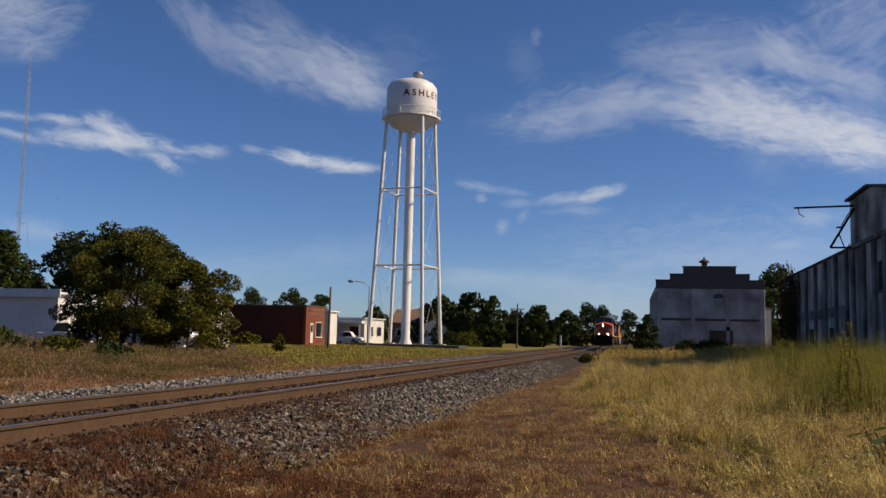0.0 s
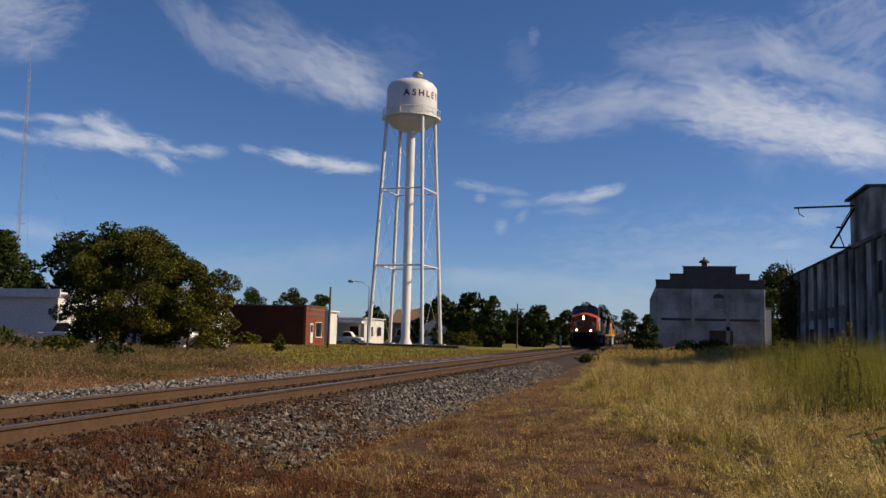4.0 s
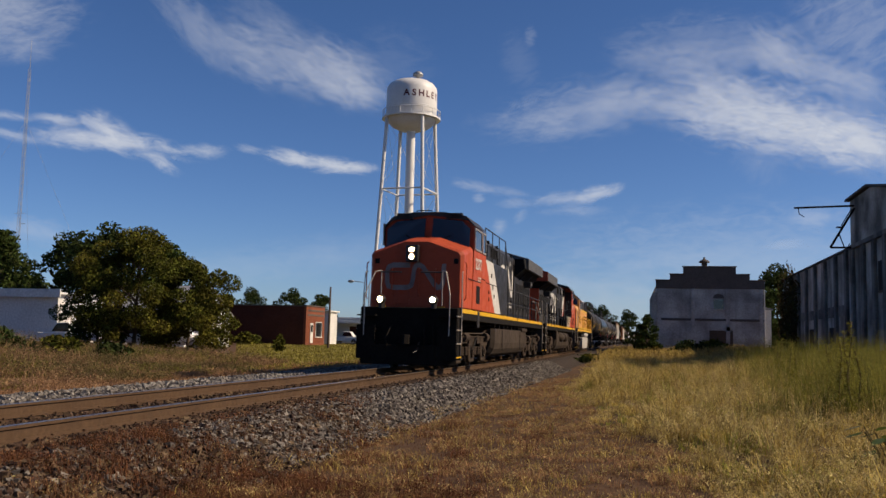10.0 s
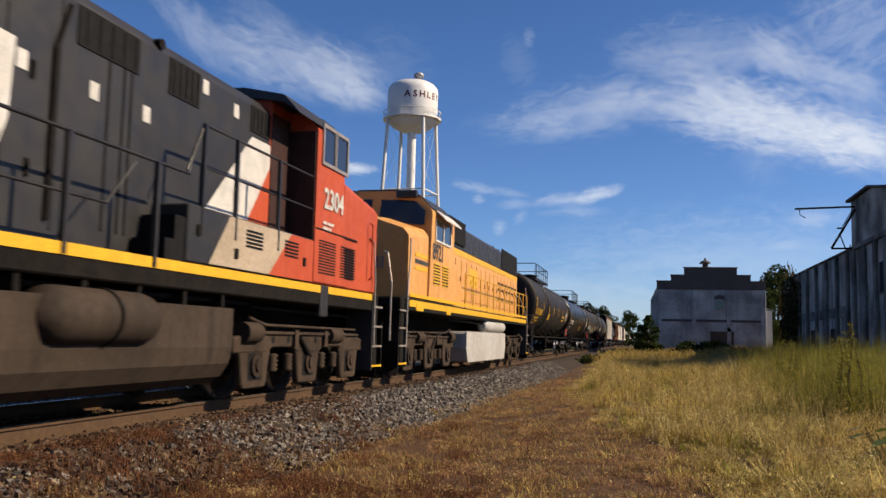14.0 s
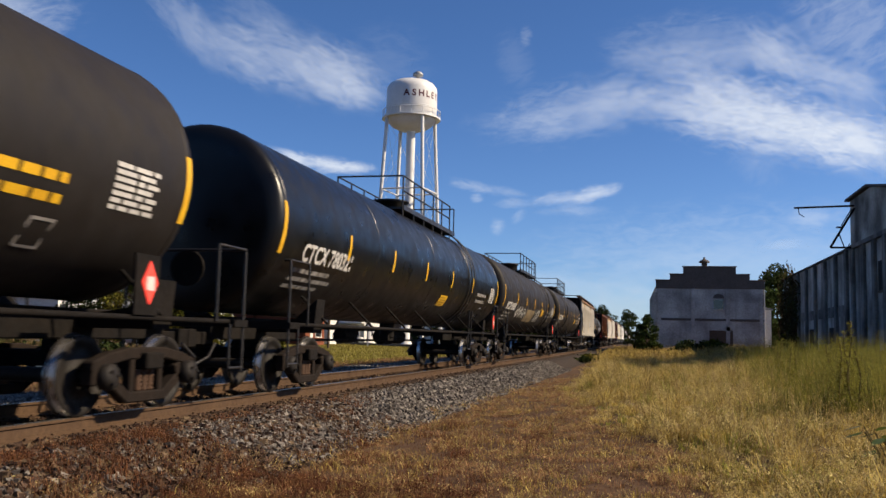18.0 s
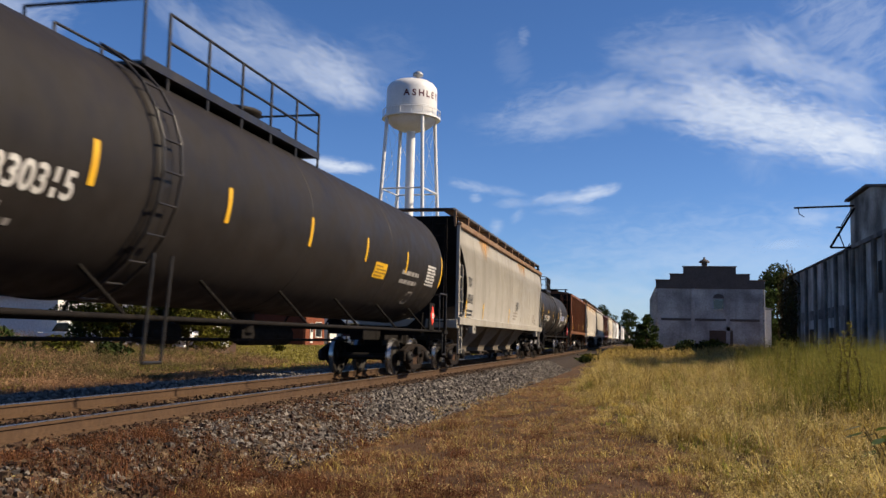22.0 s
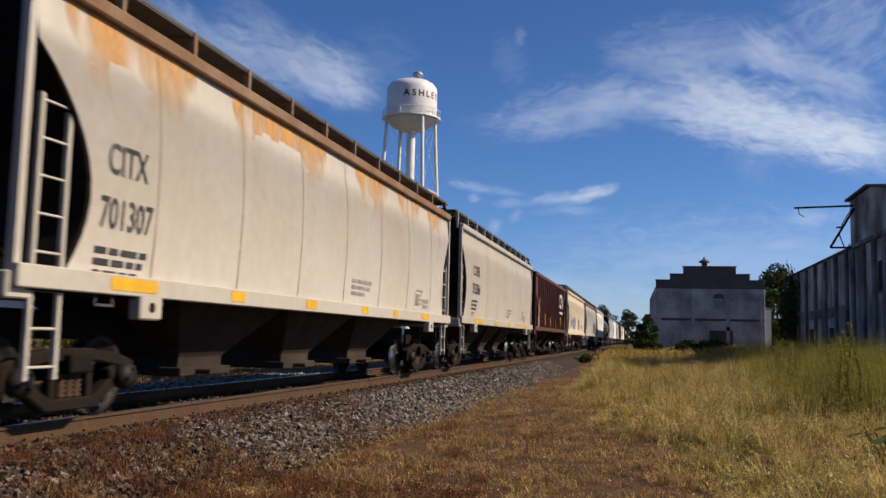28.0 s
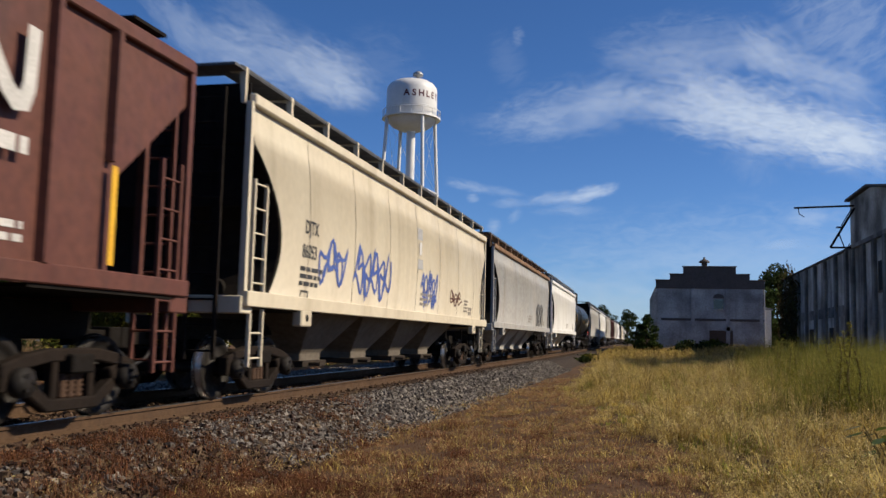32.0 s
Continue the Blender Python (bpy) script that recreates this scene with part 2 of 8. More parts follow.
def rail_line(side, lift):
    """One rail: foot, web and head swept along the line; the running surface is bright."""
    stops = [-60 + 10 * i for i in range(7)] + [4 + 3 * i for i in range(60)] + [190, 210, 240, 290, 350, 450, 600, 900, 1200]
    prof = [(-0.07, -0.175), (0.07, -0.175), (0.07, -0.163), (0.012, -0.14), (0.012, -0.045), (0.037, -0.035), (0.037, -0.004), (0.03, 0.0), (-0.03, 0.0), (-0.037, -0.004), (-0.037, -0.035), (-0.012, -0.045), (-0.012, -0.14), (-0.07, -0.163)]
    rings = [[on_track(s, side + a, b + lift) for a, b in prof] for s in stops]
    sh = Shape().loft(rings)
    me = sh.mesh("rail")
    me.materials.append(M_rail)
    me.materials.append(M_railtop)
    for p in me.polygons:
        if p.normal.z > 0.8 and p.center.z > lift - 0.008:
            p.material_index = 1
    return me


railway = thing("railway_track", Matrix.Identity(4), "single railway track with rusty rails on grey stone ballast", "track", kind="structure")
part("rail", rail_line(0.75, 0.0), None, railway, "rusty rail with a bright worn head")
part("rail", rail_line(-0.75, 0.03), None, railway, "rusty rail with a bright worn head")


# ---- ballast, grass and trees ----
def joined(name, verts, faces, material, label, category, smooth=False):
    me = bpy.data.meshes.new(name)
    me.from_pydata(verts, [], faces)
    me.materials.append(material)
    if smooth:
        me.polygons.foreach_set("use_smooth", [True] * len(faces))
    return tagged(new(name, me), label, category, kind="stuff")


RND = np.random.RandomState(7)
CUBE = np.array([(x, y, z) for z in (-1, 1) for y in (-1, 1) for x in (-1, 1)], float)
CUBE_F = np.array([(0, 2, 3, 1), (4, 5, 7, 6), (0, 1, 5, 4), (2, 6, 7, 3), (0, 4, 6, 2), (1, 3, 7, 5)])


def stones(name, spots, lo, hi, material, label):
    """Broken stones: bent cubes of random size and turn, half sunk into the bed."""
    n = len(spots)
    size = RND.uniform(lo, hi, (n, 1, 1)) * RND.uniform(0.6, 1.2, (n, 1, 3))
    v = CUBE[None] * RND.uniform(0.5, 1.1, (n, 8, 1)) * size
    ang = RND.uniform(0, 6.28, (n, 3))
    for ax in range(3):
        c, s = np.cos(ang[:, ax])[:, None], np.sin(ang[:, ax])[:, None]
        a, b = (ax + 1) % 3, (ax + 2) % 3
        va, vb = v[:, :, a].copy(), v[:, :, b].copy()
        v[:, :, a], v[:, :, b] = va * c - vb * s, va * s + vb * c
    v += np.array(spots)[:, None]
    f = (CUBE_F[None] + (np.arange(n) * 8)[:, None, None]).reshape(-1, 4)
    return joined(name, v.reshape(-1, 3).tolist(), f.tolist(), material, label, "ballast")


def strew(n, side, stretch, power=1.0):
    """Spots beside the track: side and stretch are (from, to); power above 1 crowds them to the near end."""
    out = []
    for _ in range(n):
        s = stretch[0] + (stretch[1] - stretch[0]) * RND.rand() ** power
        p = on_track(s, RND.uniform(*side))
        out.append((p.x, p.y, ground_z(p.x, p.y)))
    return out


def patchy(x, y, k=0.8):
    return noise.noise((x * k, y * k, 9.0))


M_farstone = mat("dusty_pale_grey_stone", (0.16, 0.145, 0.13), 0.95, 0, (0.30, 0.27, 0.24), 9, bump=0.3, island=0.6)
grey = [p for p in strew(24000, (1.35, 3.0), (5.5, 48), 1.5) if p[1] > 9.5 + 3 * patchy(p[0], p[1]) or RND.rand() < 0.14]
brown = strew(11000, (0.85, 3.0), (5.5, 15), 1.3) + strew(7500, (-0.68, 0.68), (5, 45), 1.4) + strew(3500, (0.82, 1.7), (5, 40), 1.3)
stones("ballast_stones", [(x, y, z + 0.012) for x, y, z in grey], 0.016, 0.041, M_stone, "broken grey ballast stones on the embankment shoulder")
stones("stained_ballast_stones", [(x, y, z + 0.01 + (0.03 if abs(x - TRACK_X) < 0.7 else 0)) for x, y, z in brown], 0.015, 0.043, M_brownstone, "rust-stained ballast stones between the rails")
stones("far_shoulder_stones", strew(9000, (-4.6, -1.6), (8, 60), 1.2), 0.02, 0.05, M_farstone, "pale grey ballast stones beyond the far rail")


def blades(name, roots, heights, width, lean, material, label, plume=0.0, ways=None, heads=3, head_m=None):
    """Tapered grass blades that bend over; plume gives each one a loose panicle of small seed heads, which may be paler."""
    n = len(roots)
    r = np.array(roots)
    h = np.array(heights)[:, None]
    a = RND.uniform(0, 6.28, n) if ways is None else np.array(ways)
    d = np.stack([np.cos(a), np.sin(a), np.zeros(n)], 1)
    w = np.stack([-np.sin(a), np.cos(a), np.zeros(n)], 1) * (width * RND.uniform(0.6, 1.4, n))[:, None]
    tilt = RND.uniform(0.1, 1.0, n)[:, None] * lean
    up = np.array([0, 0, 1.0])
    droop = 1 - 0.22 * np.minimum(tilt, 1.6) ** 2
    m1 = r + up * h * 0.55 + d * h * tilt * 0.3
    tip = r + up * h * droop + d * h * tilt
    v = [r - w, r + w, m1 - w * 0.8, m1 + w * 0.8, tip]
    k = 5
    quad, tri = [(0, 1, 3, 2)], [(2, 3, 4)]
    if plume:
        for q in range(heads):
            c = m1 + (tip - m1) * RND.uniform(0.35, 1.0, (n, 1)) + RND.normal(0, 0.05, (n, 3)) * h
            e = RND.normal(0, 1.0, (n, 3)) * width * plume
            g = RND.normal(0, 1.0, (n, 3)) * width * plume
            v += [c - e, c + g, c + e + g * 0.4]
            tri.append((k, k + 1, k + 2))
            k += 3
    verts = np.stack(v, 1).reshape(-1, 3).tolist()
    base = np.arange(n) * k
    faces = [tuple(b + i for i in q) for q in quad + tri for b in base.tolist()]
    ob = joined(name, verts, faces, material, label, "grass")
    # Paler heads put sunlit glints into the grass as colour.
    if head_m and plume:
        ob.data.materials.append(head_m)
        ob.data.polygons.foreach_set("material_index", [0] * (2 * n) + [1] * (heads * n))
    return ob


M_dry = mat("dry_brown_grass", (0.25, 0.132, 0.07), 0.8, 0, (0.075, 0.038, 0.02), 2.2, 0.95, bump=0, island=0.35, thin=0.35)
M_tuft = mat("orange_dry_grass", (0.47, 0.265, 0.135), 0.8, 0, (0.16, 0.085, 0.042), 2.6, 0.95, bump=0, island=0.4, thin=0.35)
M_scrub = mat("faded_brown_scrub", (0.40, 0.245, 0.135), 0.8, 0, (0.15, 0.095, 0.052), 0.6, 0.95, bump=0, island=0.4, thin=0.35)
M_straw = mat("straw_grass", (0.60, 0.425, 0.11), 0.7, 0, (0.15, 0.108, 0.024), 1.7, 0.95, bump=0, island=0.55, thin=0.3)
M_pale = mat("pale_seed_grass", (0.66, 0.51, 0.20), 0.65, 0, (0.22, 0.155, 0.05), 2.4, 0.9, bump=0, island=0.55, thin=0.35)
M_greengrass = mat("green_grass", (0.30, 0.30, 0.045), 0.75, 0, (0.12, 0.12, 0.022), 1.2, 0.9, bump=0, island=0.5, thin=0.35)
M_weed = mat("faded_green_weed", (0.20, 0.165, 0.06), 0.8, 0, (0.10, 0.075, 0.035), 0.6, 0.95, bump=0, island=0.45, thin=0.35)
M_redweed = mat("reddish_dry_weed", (0.21, 0.088, 0.04), 0.8, 0, (0.08, 0.036, 0.018), 2.4, 0.9, bump=0, island=0.5, thin=0.3)
M_greenweed = mat("olive_green_weed", (0.27, 0.25, 0.048), 0.8, 0, (0.10, 0.092, 0.02), 1.0, 0.95, bump=0, island=0.45, thin=0.45)
M_lawnblade = mat("yellowing_lawn_grass", (0.30, 0.26, 0.055), 0.75, 0, (0.20, 0.165, 0.04), 0.25, 0.9, bump=0, island=0.4, thin=0.4)
M_leaf = mat("broad_green_leaf", (0.09, 0.125, 0.02), 0.5, 0, (0.13, 0.15, 0.03), 2, bump=0, island=0.3, thin=0.3)

EDGE_Y, EDGE_X = [-10, 6, 10, 13, 16.5, 22, 27.5, 40, 57, 80, 120, 400], [2.6, 1.2, 0.3, 0.2, -1.0, -1.9, -2.5, -3.0, -3.6, -4.4, -5.3, -12]


def edge_x(y):
    """Where the mown strip ends and the tall grass begins."""
    return float(np.interp(y, EDGE_Y, EDGE_X)) + 0.7 * patchy(0, y, 0.45) + 0.25 * patchy(3, y, 1.6)


def sow(n, x0, x1, y0, y1, keep, power=1.0):
    out = []
    while len(out) < n:
        y = y0 + (y1 - y0) * RND.rand() ** power
        x = RND.uniform(x0, x1)
        if keep(x, y):
            out.append((x, y, ground_z(x, y) - 0.01))
    return out


def in_view(x, y, slack=1.0):
    """Inside the stretch of land in front of the tripod."""
    return -0.98 * y - slack < x < 0.27 * y + slack


def tufts(n, per, spread, area, keep, power, height):
    """Blades that spring from common roots: spots, heights and the way each one leans."""
    roots, hs, ways = [], [], []
    for x, y, z in sow(n, *area, keep, power):
        big = RND.uniform(0.55, 1.2)
        for _ in range(int(per * RND.uniform(0.5, 1.5))):
            a, r = RND.uniform(0, 6.28), spread * RND.rand()
            roots.append((x + r * math.cos(a), y + r * math.sin(a), z))
            hs.append(height(x, y) * big * RND.uniform(0.45, 1.1))
            ways.append(a + RND.normal(0, 0.6))
    return roots, hs, ways


def dry_ground(x, y):
    return in_view(x, y) and x > TRACK_X + 2.35 + 0.5 * patchy(x, y, 1.5) + (0.35 if y > 11 else -0.5 * RND.rand()) and x < edge_x(y) + 0.3


short = sow(34000, -9, 3, 6.5, 42, dry_ground, 1.9)
blades("dry_grass", short, [0.02 + 0.05 * RND.rand() ** 2 + 0.04 * max(0, patchy(x, y, 1.7)) for x, y, z in short], 0.004, 1.8, M_dry, "short dry brown grass beside the ballast")
# clumps of thin bent stalks with small pale heads
roots, hs, ways = tufts(2000, 24, 0.12, (-9, 3, 6.5, 36), lambda x, y: dry_ground(x, y) and patchy(x, y, 1.6) > -0.15, 1.8, lambda x, y: 0.10 + 0.16 * max(0, patchy(x, y, 1.3)))
blades("dry_grass_tufts", roots, hs, 0.0036, 1.7, M_tuft, "orange-brown dry grass tufts with fine pale heads", 2.0, ways, 1, M_pale)
pale = sow(7000, -9, 3, 6.5, 30, lambda x, y: in_view(x, y) and TRACK_X + 2.6 < x < edge_x(y) + 0.3 and patchy(x, y, 1.3) > 0.0, 1.8)
blades("pale_dry_grass", pale, [0.04 + 0.12 * RND.rand() for p in pale], 0.004, 1.6, M_straw, "pale straw blades among the dry grass")
rust = []
for _ in range(330):
    c = sow(1, -8.5, -1.5, 6.5, 16, lambda x, y: in_view(x, y) and TRACK_X + 1.3 < x < edge_x(y) and (y < 9.8 - 0.3 * (x + 5) or RND.rand() < 0.1))[0]
    rust += [(c[0] + RND.normal(0, 0.09), c[1] + RND.normal(0, 0.09), c[2]) for _ in range(60)]
blades("dry_weed_clumps", rust, [0.03 + 0.12 * RND.rand() for p in rust], 0.0035, 1.2, M_redweed, "reddish dry weed clumps on the ballast", 1.8)


def tall_height(x, y):
    d = x - edge_x(y)
    return (0.14 + 0.32 * step(0, 1.3, d) + 0.24 * patchy(x, y, 0.55) + 0.16 * patchy(x, y, 1.4)) * (0.95 + 0.35 * step(15, 40, y))


beyond = lambda x, y: in_view(x, y, 2) and x > edge_x(y) and patchy(x, y, 1.1) > -0.3
roots, hs, ways = tufts(3200, 34, 0.2, (-6, 22, 7.5, 60), beyond, 1.8, tall_height)
blades("tall_straw_grass", roots, hs, 0.0052, 1.35, M_straw, "tall straw-yellow grass with loose seed heads", 1.9, ways, 2, M_pale)
roots, hs, ways = tufts(650, 34, 0.2, (-6, 22, 7.5, 60), lambda x, y: beyond(x, y) and patchy(x, y, 0.6) > 0.0, 1.8, lambda x, y: 1.3 * tall_height(x, y))
blades("pale_seed_grass", roots, hs, 0.0042, 1.3, M_pale, "pale feathery seed grass above the straw", 2.6, ways, 4)
roots, hs, ways = tufts(800, 34, 0.2, (-6, 22, 7.5, 60), lambda x, y: beyond(x, y) and patchy(x, y, 0.45) > -0.05, 1.6, lambda x, y: 0.85 * tall_height(x, y))
blades("tall_green_grass", roots, hs, 0.0062, 1.3, M_greengrass, "green blades among the tall grass", 0.0, ways)
tall = sow(16000, -14, 40, 58, 150, lambda x, y: in_view(x, y, 3) and x > edge_x(y), 1.3)
blades("far_tall_grass", tall, [0.75 * RND.uniform(0.5, 1.2) for p in tall], 0.03, 0.4, M_straw, "tall dry grass further along the track", 1.6)
weed_edge = lambda x, y: x - 1.4 - 0.055 * y - 2.2 * patchy(x, y, 0.3)
roots, hs, ways = tufts(1500, 20, 0.3, (0.6, 22, 18, 60), lambda x, y: in_view(x, y, 2) and weed_edge(x, y) > 1.8 * RND.rand() ** 2, 1.5, lambda x, y: 0.95 + 0.45 * step(0, 2.5, weed_edge(x, y)) + 0.4 * patchy(x, y, 0.7))
blades("tall_weeds", roots, hs, 0.0045, 0.85, M_greenweed, "tall faded green weeds behind the straw grass", 2.4, ways, 4)
roots, hs, ways = tufts(220, 7, 0.2, (0.6, 22, 16, 60), lambda x, y: in_view(x, y, 2) and weed_edge(x, y) > -0.6 + 1.8 * RND.rand(), 1.5, lambda x, y: 0.85 + 0.3 * patchy(x, y, 0.9))
blades("tall_straw_weeds", roots, hs, 0.004, 0.6, M_straw, "tall straw stalks among the green weeds", 2.2, ways)

beyond_rail = lambda x, y: on_track(y).x - x
roots, hs, ways = tufts(1500, 13, 0.2, (-22, -10, 12, 60), lambda x, y: in_view(x, y, 2) and 4.4 < beyond_rail(x, y) < 9.5, 1.2, lambda x, y: 0.2 + 0.12 * patchy(x, y, 0.6))
blades("far_side_dry_grass", roots, hs, 0.006, 1.5, M_tuft, "dry orange-brown grass beyond the far rail", 1.8, ways)
in_scrub = lambda x, y: in_view(x, y, 4) and x < -0.46 * y + 3 * patchy(x, y, 0.2) and beyond_rail(x, y) > 8 and y < 42 + 0.25 * (-x - 18)
scrub_height = lambda x, y: (1.0 + 0.6 * step(-0.72, -0.86, x / y)) * (0.25 + 0.6 * step(8, 16, beyond_rail(x, y))) * (0.9 + 0.5 * patchy(x, y, 0.35))
for name, n, keep, m, label in (("scrub_weeds", 1500, lambda x, y: in_scrub(x, y) and patchy(x, y, 0.15) > -0.05, M_weed, "brownish green weeds on the far side of the track"),
                                ("scrub_dry_grass", 1500, lambda x, y: in_scrub(x, y) and patchy(x, y, 0.15) < 0.12, M_scrub, "dry brown grass among the far weeds"),
                                ("scrub_green_weeds", 900, lambda x, y: in_scrub(x, y) and patchy(x + 40, y, 0.2) > 0.18 - 0.5 * step(-0.74, -0.84, x / y), M_greenweed, "patches of green weeds among the dry grass")):
    roots, hs, ways = tufts(n, 24, 0.5, (-80, -14, 16, 75), keep, 1.0, scrub_height)
    blades(name, roots, hs, 0.008, 1.5, m, label, 2.6, ways)
lawn = sow(22000, -60, -14, 30, 110, lambda x, y: in_view(x, y, 3) and x - on_track(y).x < -8 and x > -0.49 * y, 1.3)
blades("lawn_blades", lawn, [0.08 + 0.12 * RND.rand() for p in lawn], 0.03, 0.8, M_lawnblade, "uneven yellow-green lawn blades")


def tall_weed(x, y, h, seed):
    """A single upright weed: woody stem, side shoots and narrow leaves."""
    rnd = random.Random(seed)
    z = ground_z(x, y)
    w = thing("tall_weed", Matrix.Translation((x, y, z)), "tall leafy green weed standing in the dry grass", "weed", "tall weeds")
    sh, lv = Shape(), Shape()
    pts = [(0.05 * math.sin(k * 1.3 + seed) * k / 6, 0.04 * math.cos(k) * k / 6, h * k / 6 - 0.02) for k in range(7)]
    for p, q in zip(pts, pts[1:]):
        sh.tube(p, q, 0.012, 5, 0.009)
    for k in range(int(110 * h)):
        t = rnd.uniform(0.12, 1.0)
        i = min(5, int(t * 6))
        c = Vector(pts[i]).lerp(Vector(pts[i + 1]), t * 6 - i)
        a, l = rnd.uniform(0, 6.28), rnd.uniform(0.06, 0.16) * (1.25 - 0.6 * t)
        d = Vector((math.cos(a), math.sin(a), rnd.uniform(0.1, 0.9))).normalized()
        s = d.cross(Vector((0, 0, 1))).normalized() * l * 0.13
        lv.add([c, c + d * l * 0.5 + s, c + d * l - Vector((0, 0, l * 0.25)), c + d * l * 0.5 - s], [(0, 1, 2, 3)])
    part("stem", sh, M_weed, w)
    part("leaves", lv, M_greenweed, w)


for k, (x, y, h) in enumerate(((3.62, 18.3, 2.0), (3.5, 18.6, 1.7), (3.75, 18.2, 1.45), (3.66, 18.8, 1.8), (3.55, 18.0, 1.2), (3.88, 29.6, 1.5), (3.53, 25.2, 1.5), (3.7, 25.6, 1.2), (4.3, 22, 1.3), (4.6, 26, 1.4), (3.6, 28, 1.2), (5.2, 28, 1.4), (2.9, 33, 1.2), (5.9, 31, 1.5), (4.2, 33, 1.4), (6.6, 35, 1.5))):
    tall_weed(x, y, h, k + 1)


def broadleaf_plant(x, y, seed):
    rnd = random.Random(seed)
    p = thing("broadleaf_plant", Matrix.Translation((x, y, ground_z(x, y))), "broad-leaved green plant among the dry grass", "plant")
    st, lf = Shape(), Shape()
    for k in range(16):
        a, r, h = rnd.uniform(0, 6.28), rnd.uniform(0.1, 0.4), rnd.uniform(0.3, 0.62)
        tip = Vector((r * math.cos(a), r * math.sin(a), h))
        st.tube((0, 0, 0), tip, 0.008, 5)
        d = Vector((math.cos(a), math.sin(a), -0.35))
        s = Vector((-math.sin(a), math.cos(a), 0)) * 0.07
        lf.add([tip, tip + d * 0.07 + s, tip + d * 0.15 + s * 0.8, tip + d * 0.24, tip + d * 0.15 - s * 0.8, tip + d * 0.07 - s], [(0, 1, 2, 3), (0, 3, 4, 5)])
    part("stem", st, M_weed, p)
    part("leaves", lf, M_leaf, p)


broadleaf_plant(2.75, 11.6, 3)
broadleaf_plant(3.0, 11.2, 4)

M_bark = mat("grey_brown_bark", (0.10, 0.075, 0.055), 0.95, 0, (0.06, 0.045, 0.035), 4, bump=0.7, bscale=18)
M_foliage = [mat("dark_foliage", (0.034, 0.050, 0.012), 0.8, 0, (0.058, 0.066, 0.015), 0.35, bump=0, island=0.7, thin=0.15, spec=0.1),
             mat("yellowing_foliage", (0.07, 0.078, 0.010), 0.8, 0, (0.15, 0.115, 0.014), 0.3, bump=0, island=0.75, thin=0.14, spec=0.1),
             mat("green_foliage", (0.042, 0.064, 0.014), 0.8, 0, (0.07, 0.084, 0.018), 0.35, bump=0, island=0.7, thin=0.15, spec=0.1)]


def tree(name, m, h, spread, seed, leaf, count, foliage, label, trunk=0.28, low=0.18, category="tree", clumps_n=70, lump=(0.12, 0.30)):
    """Tapered trunk, forked limbs and a crown of leaf sprays in uneven clumps with gaps between."""
    rnd = random.Random(seed)
    t = thing(name, m, label, category, "trees of the town")
    wood = Shape()
    wood.tube((0, 0, -0.2), (0.1, 0, h * 0.3), h * trunk * 0.07, 8, h * trunk * 0.05).tube((0.1, 0, h * 0.3), (0.0, 0.1, h * 0.75), h * trunk * 0.05, 7, h * trunk * 0.02)
    clumps = []
    for k in range(clumps_n):
        a, q = rnd.uniform(0, 6.28), rnd.uniform(low, 1.0)
        r = spread * (math.sin(math.pi * min(1, 0.12 + q * 0.86)) ** 0.7) * rnd.uniform(0.3, 1.0)
        c = Vector((r * math.cos(a), r * math.sin(a), h * q * rnd.uniform(0.86, 0.98)))
        clumps.append((c, rnd.uniform(*lump) * spread))
        if k % 3 == 0:
            s = Vector((0.05, 0.05, h * min(0.7, q * 0.6)))
            e = s.lerp(c, 0.5) + Vector((0, 0, 0.04 * h))
            wood.tube(s, e, h * trunk * 0.022, 6, h * trunk * 0.014).tube(e, c, h * trunk * 0.014, 5, 0.01)
    part("trunk", wood, M_bark, t)
    r = np.random.RandomState(seed)
    which = r.choice(len(clumps), count, p=np.array([c[1] ** 2 for c in clumps]) / sum(c[1] ** 2 for c in clumps))
    cen, rad = np.array([tuple(c[0]) for c in clumps])[which], np.array([c[1] for c in clumps])[which]
    d = r.normal(size=(count, 3))
    d /= np.linalg.norm(d, axis=1)[:, None]
    p = cen + d * (rad * r.uniform(0.35, 1.08, count) ** 0.6)[:, None] * np.array([1, 1, 0.75])
    p[:, 2] = np.maximum(p[:, 2], 0.25)
    u = r.normal(size=(count, 3))
    u /= np.linalg.norm(u, axis=1)[:, None]
    w = np.cross(u, r.normal(size=(count, 3)))
    w /= np.linalg.norm(w, axis=1)[:, None]
    s = (leaf * r.uniform(0.5, 1.4, count))[:, None]
    v = np.stack([p - u * s, p + w * s * 0.55 + u * s * 0.15, p + u * s, p - w * s * 0.5 - u * s * 0.1], 1).reshape(-1, 3)
    f = (np.arange(count) * 4)[:, None] + np.arange(4)
    me = bpy.data.meshes.new("crown")
    me.from_pydata(v.tolist(), [], f.tolist())
    part("crown", me, foliage, t)
    return t


def plant_at(x, y, turn=0, scale=1.0):
    m = pose(x, y, ground_z(x, y) - 0.05, 0, 0, turn)
    return m


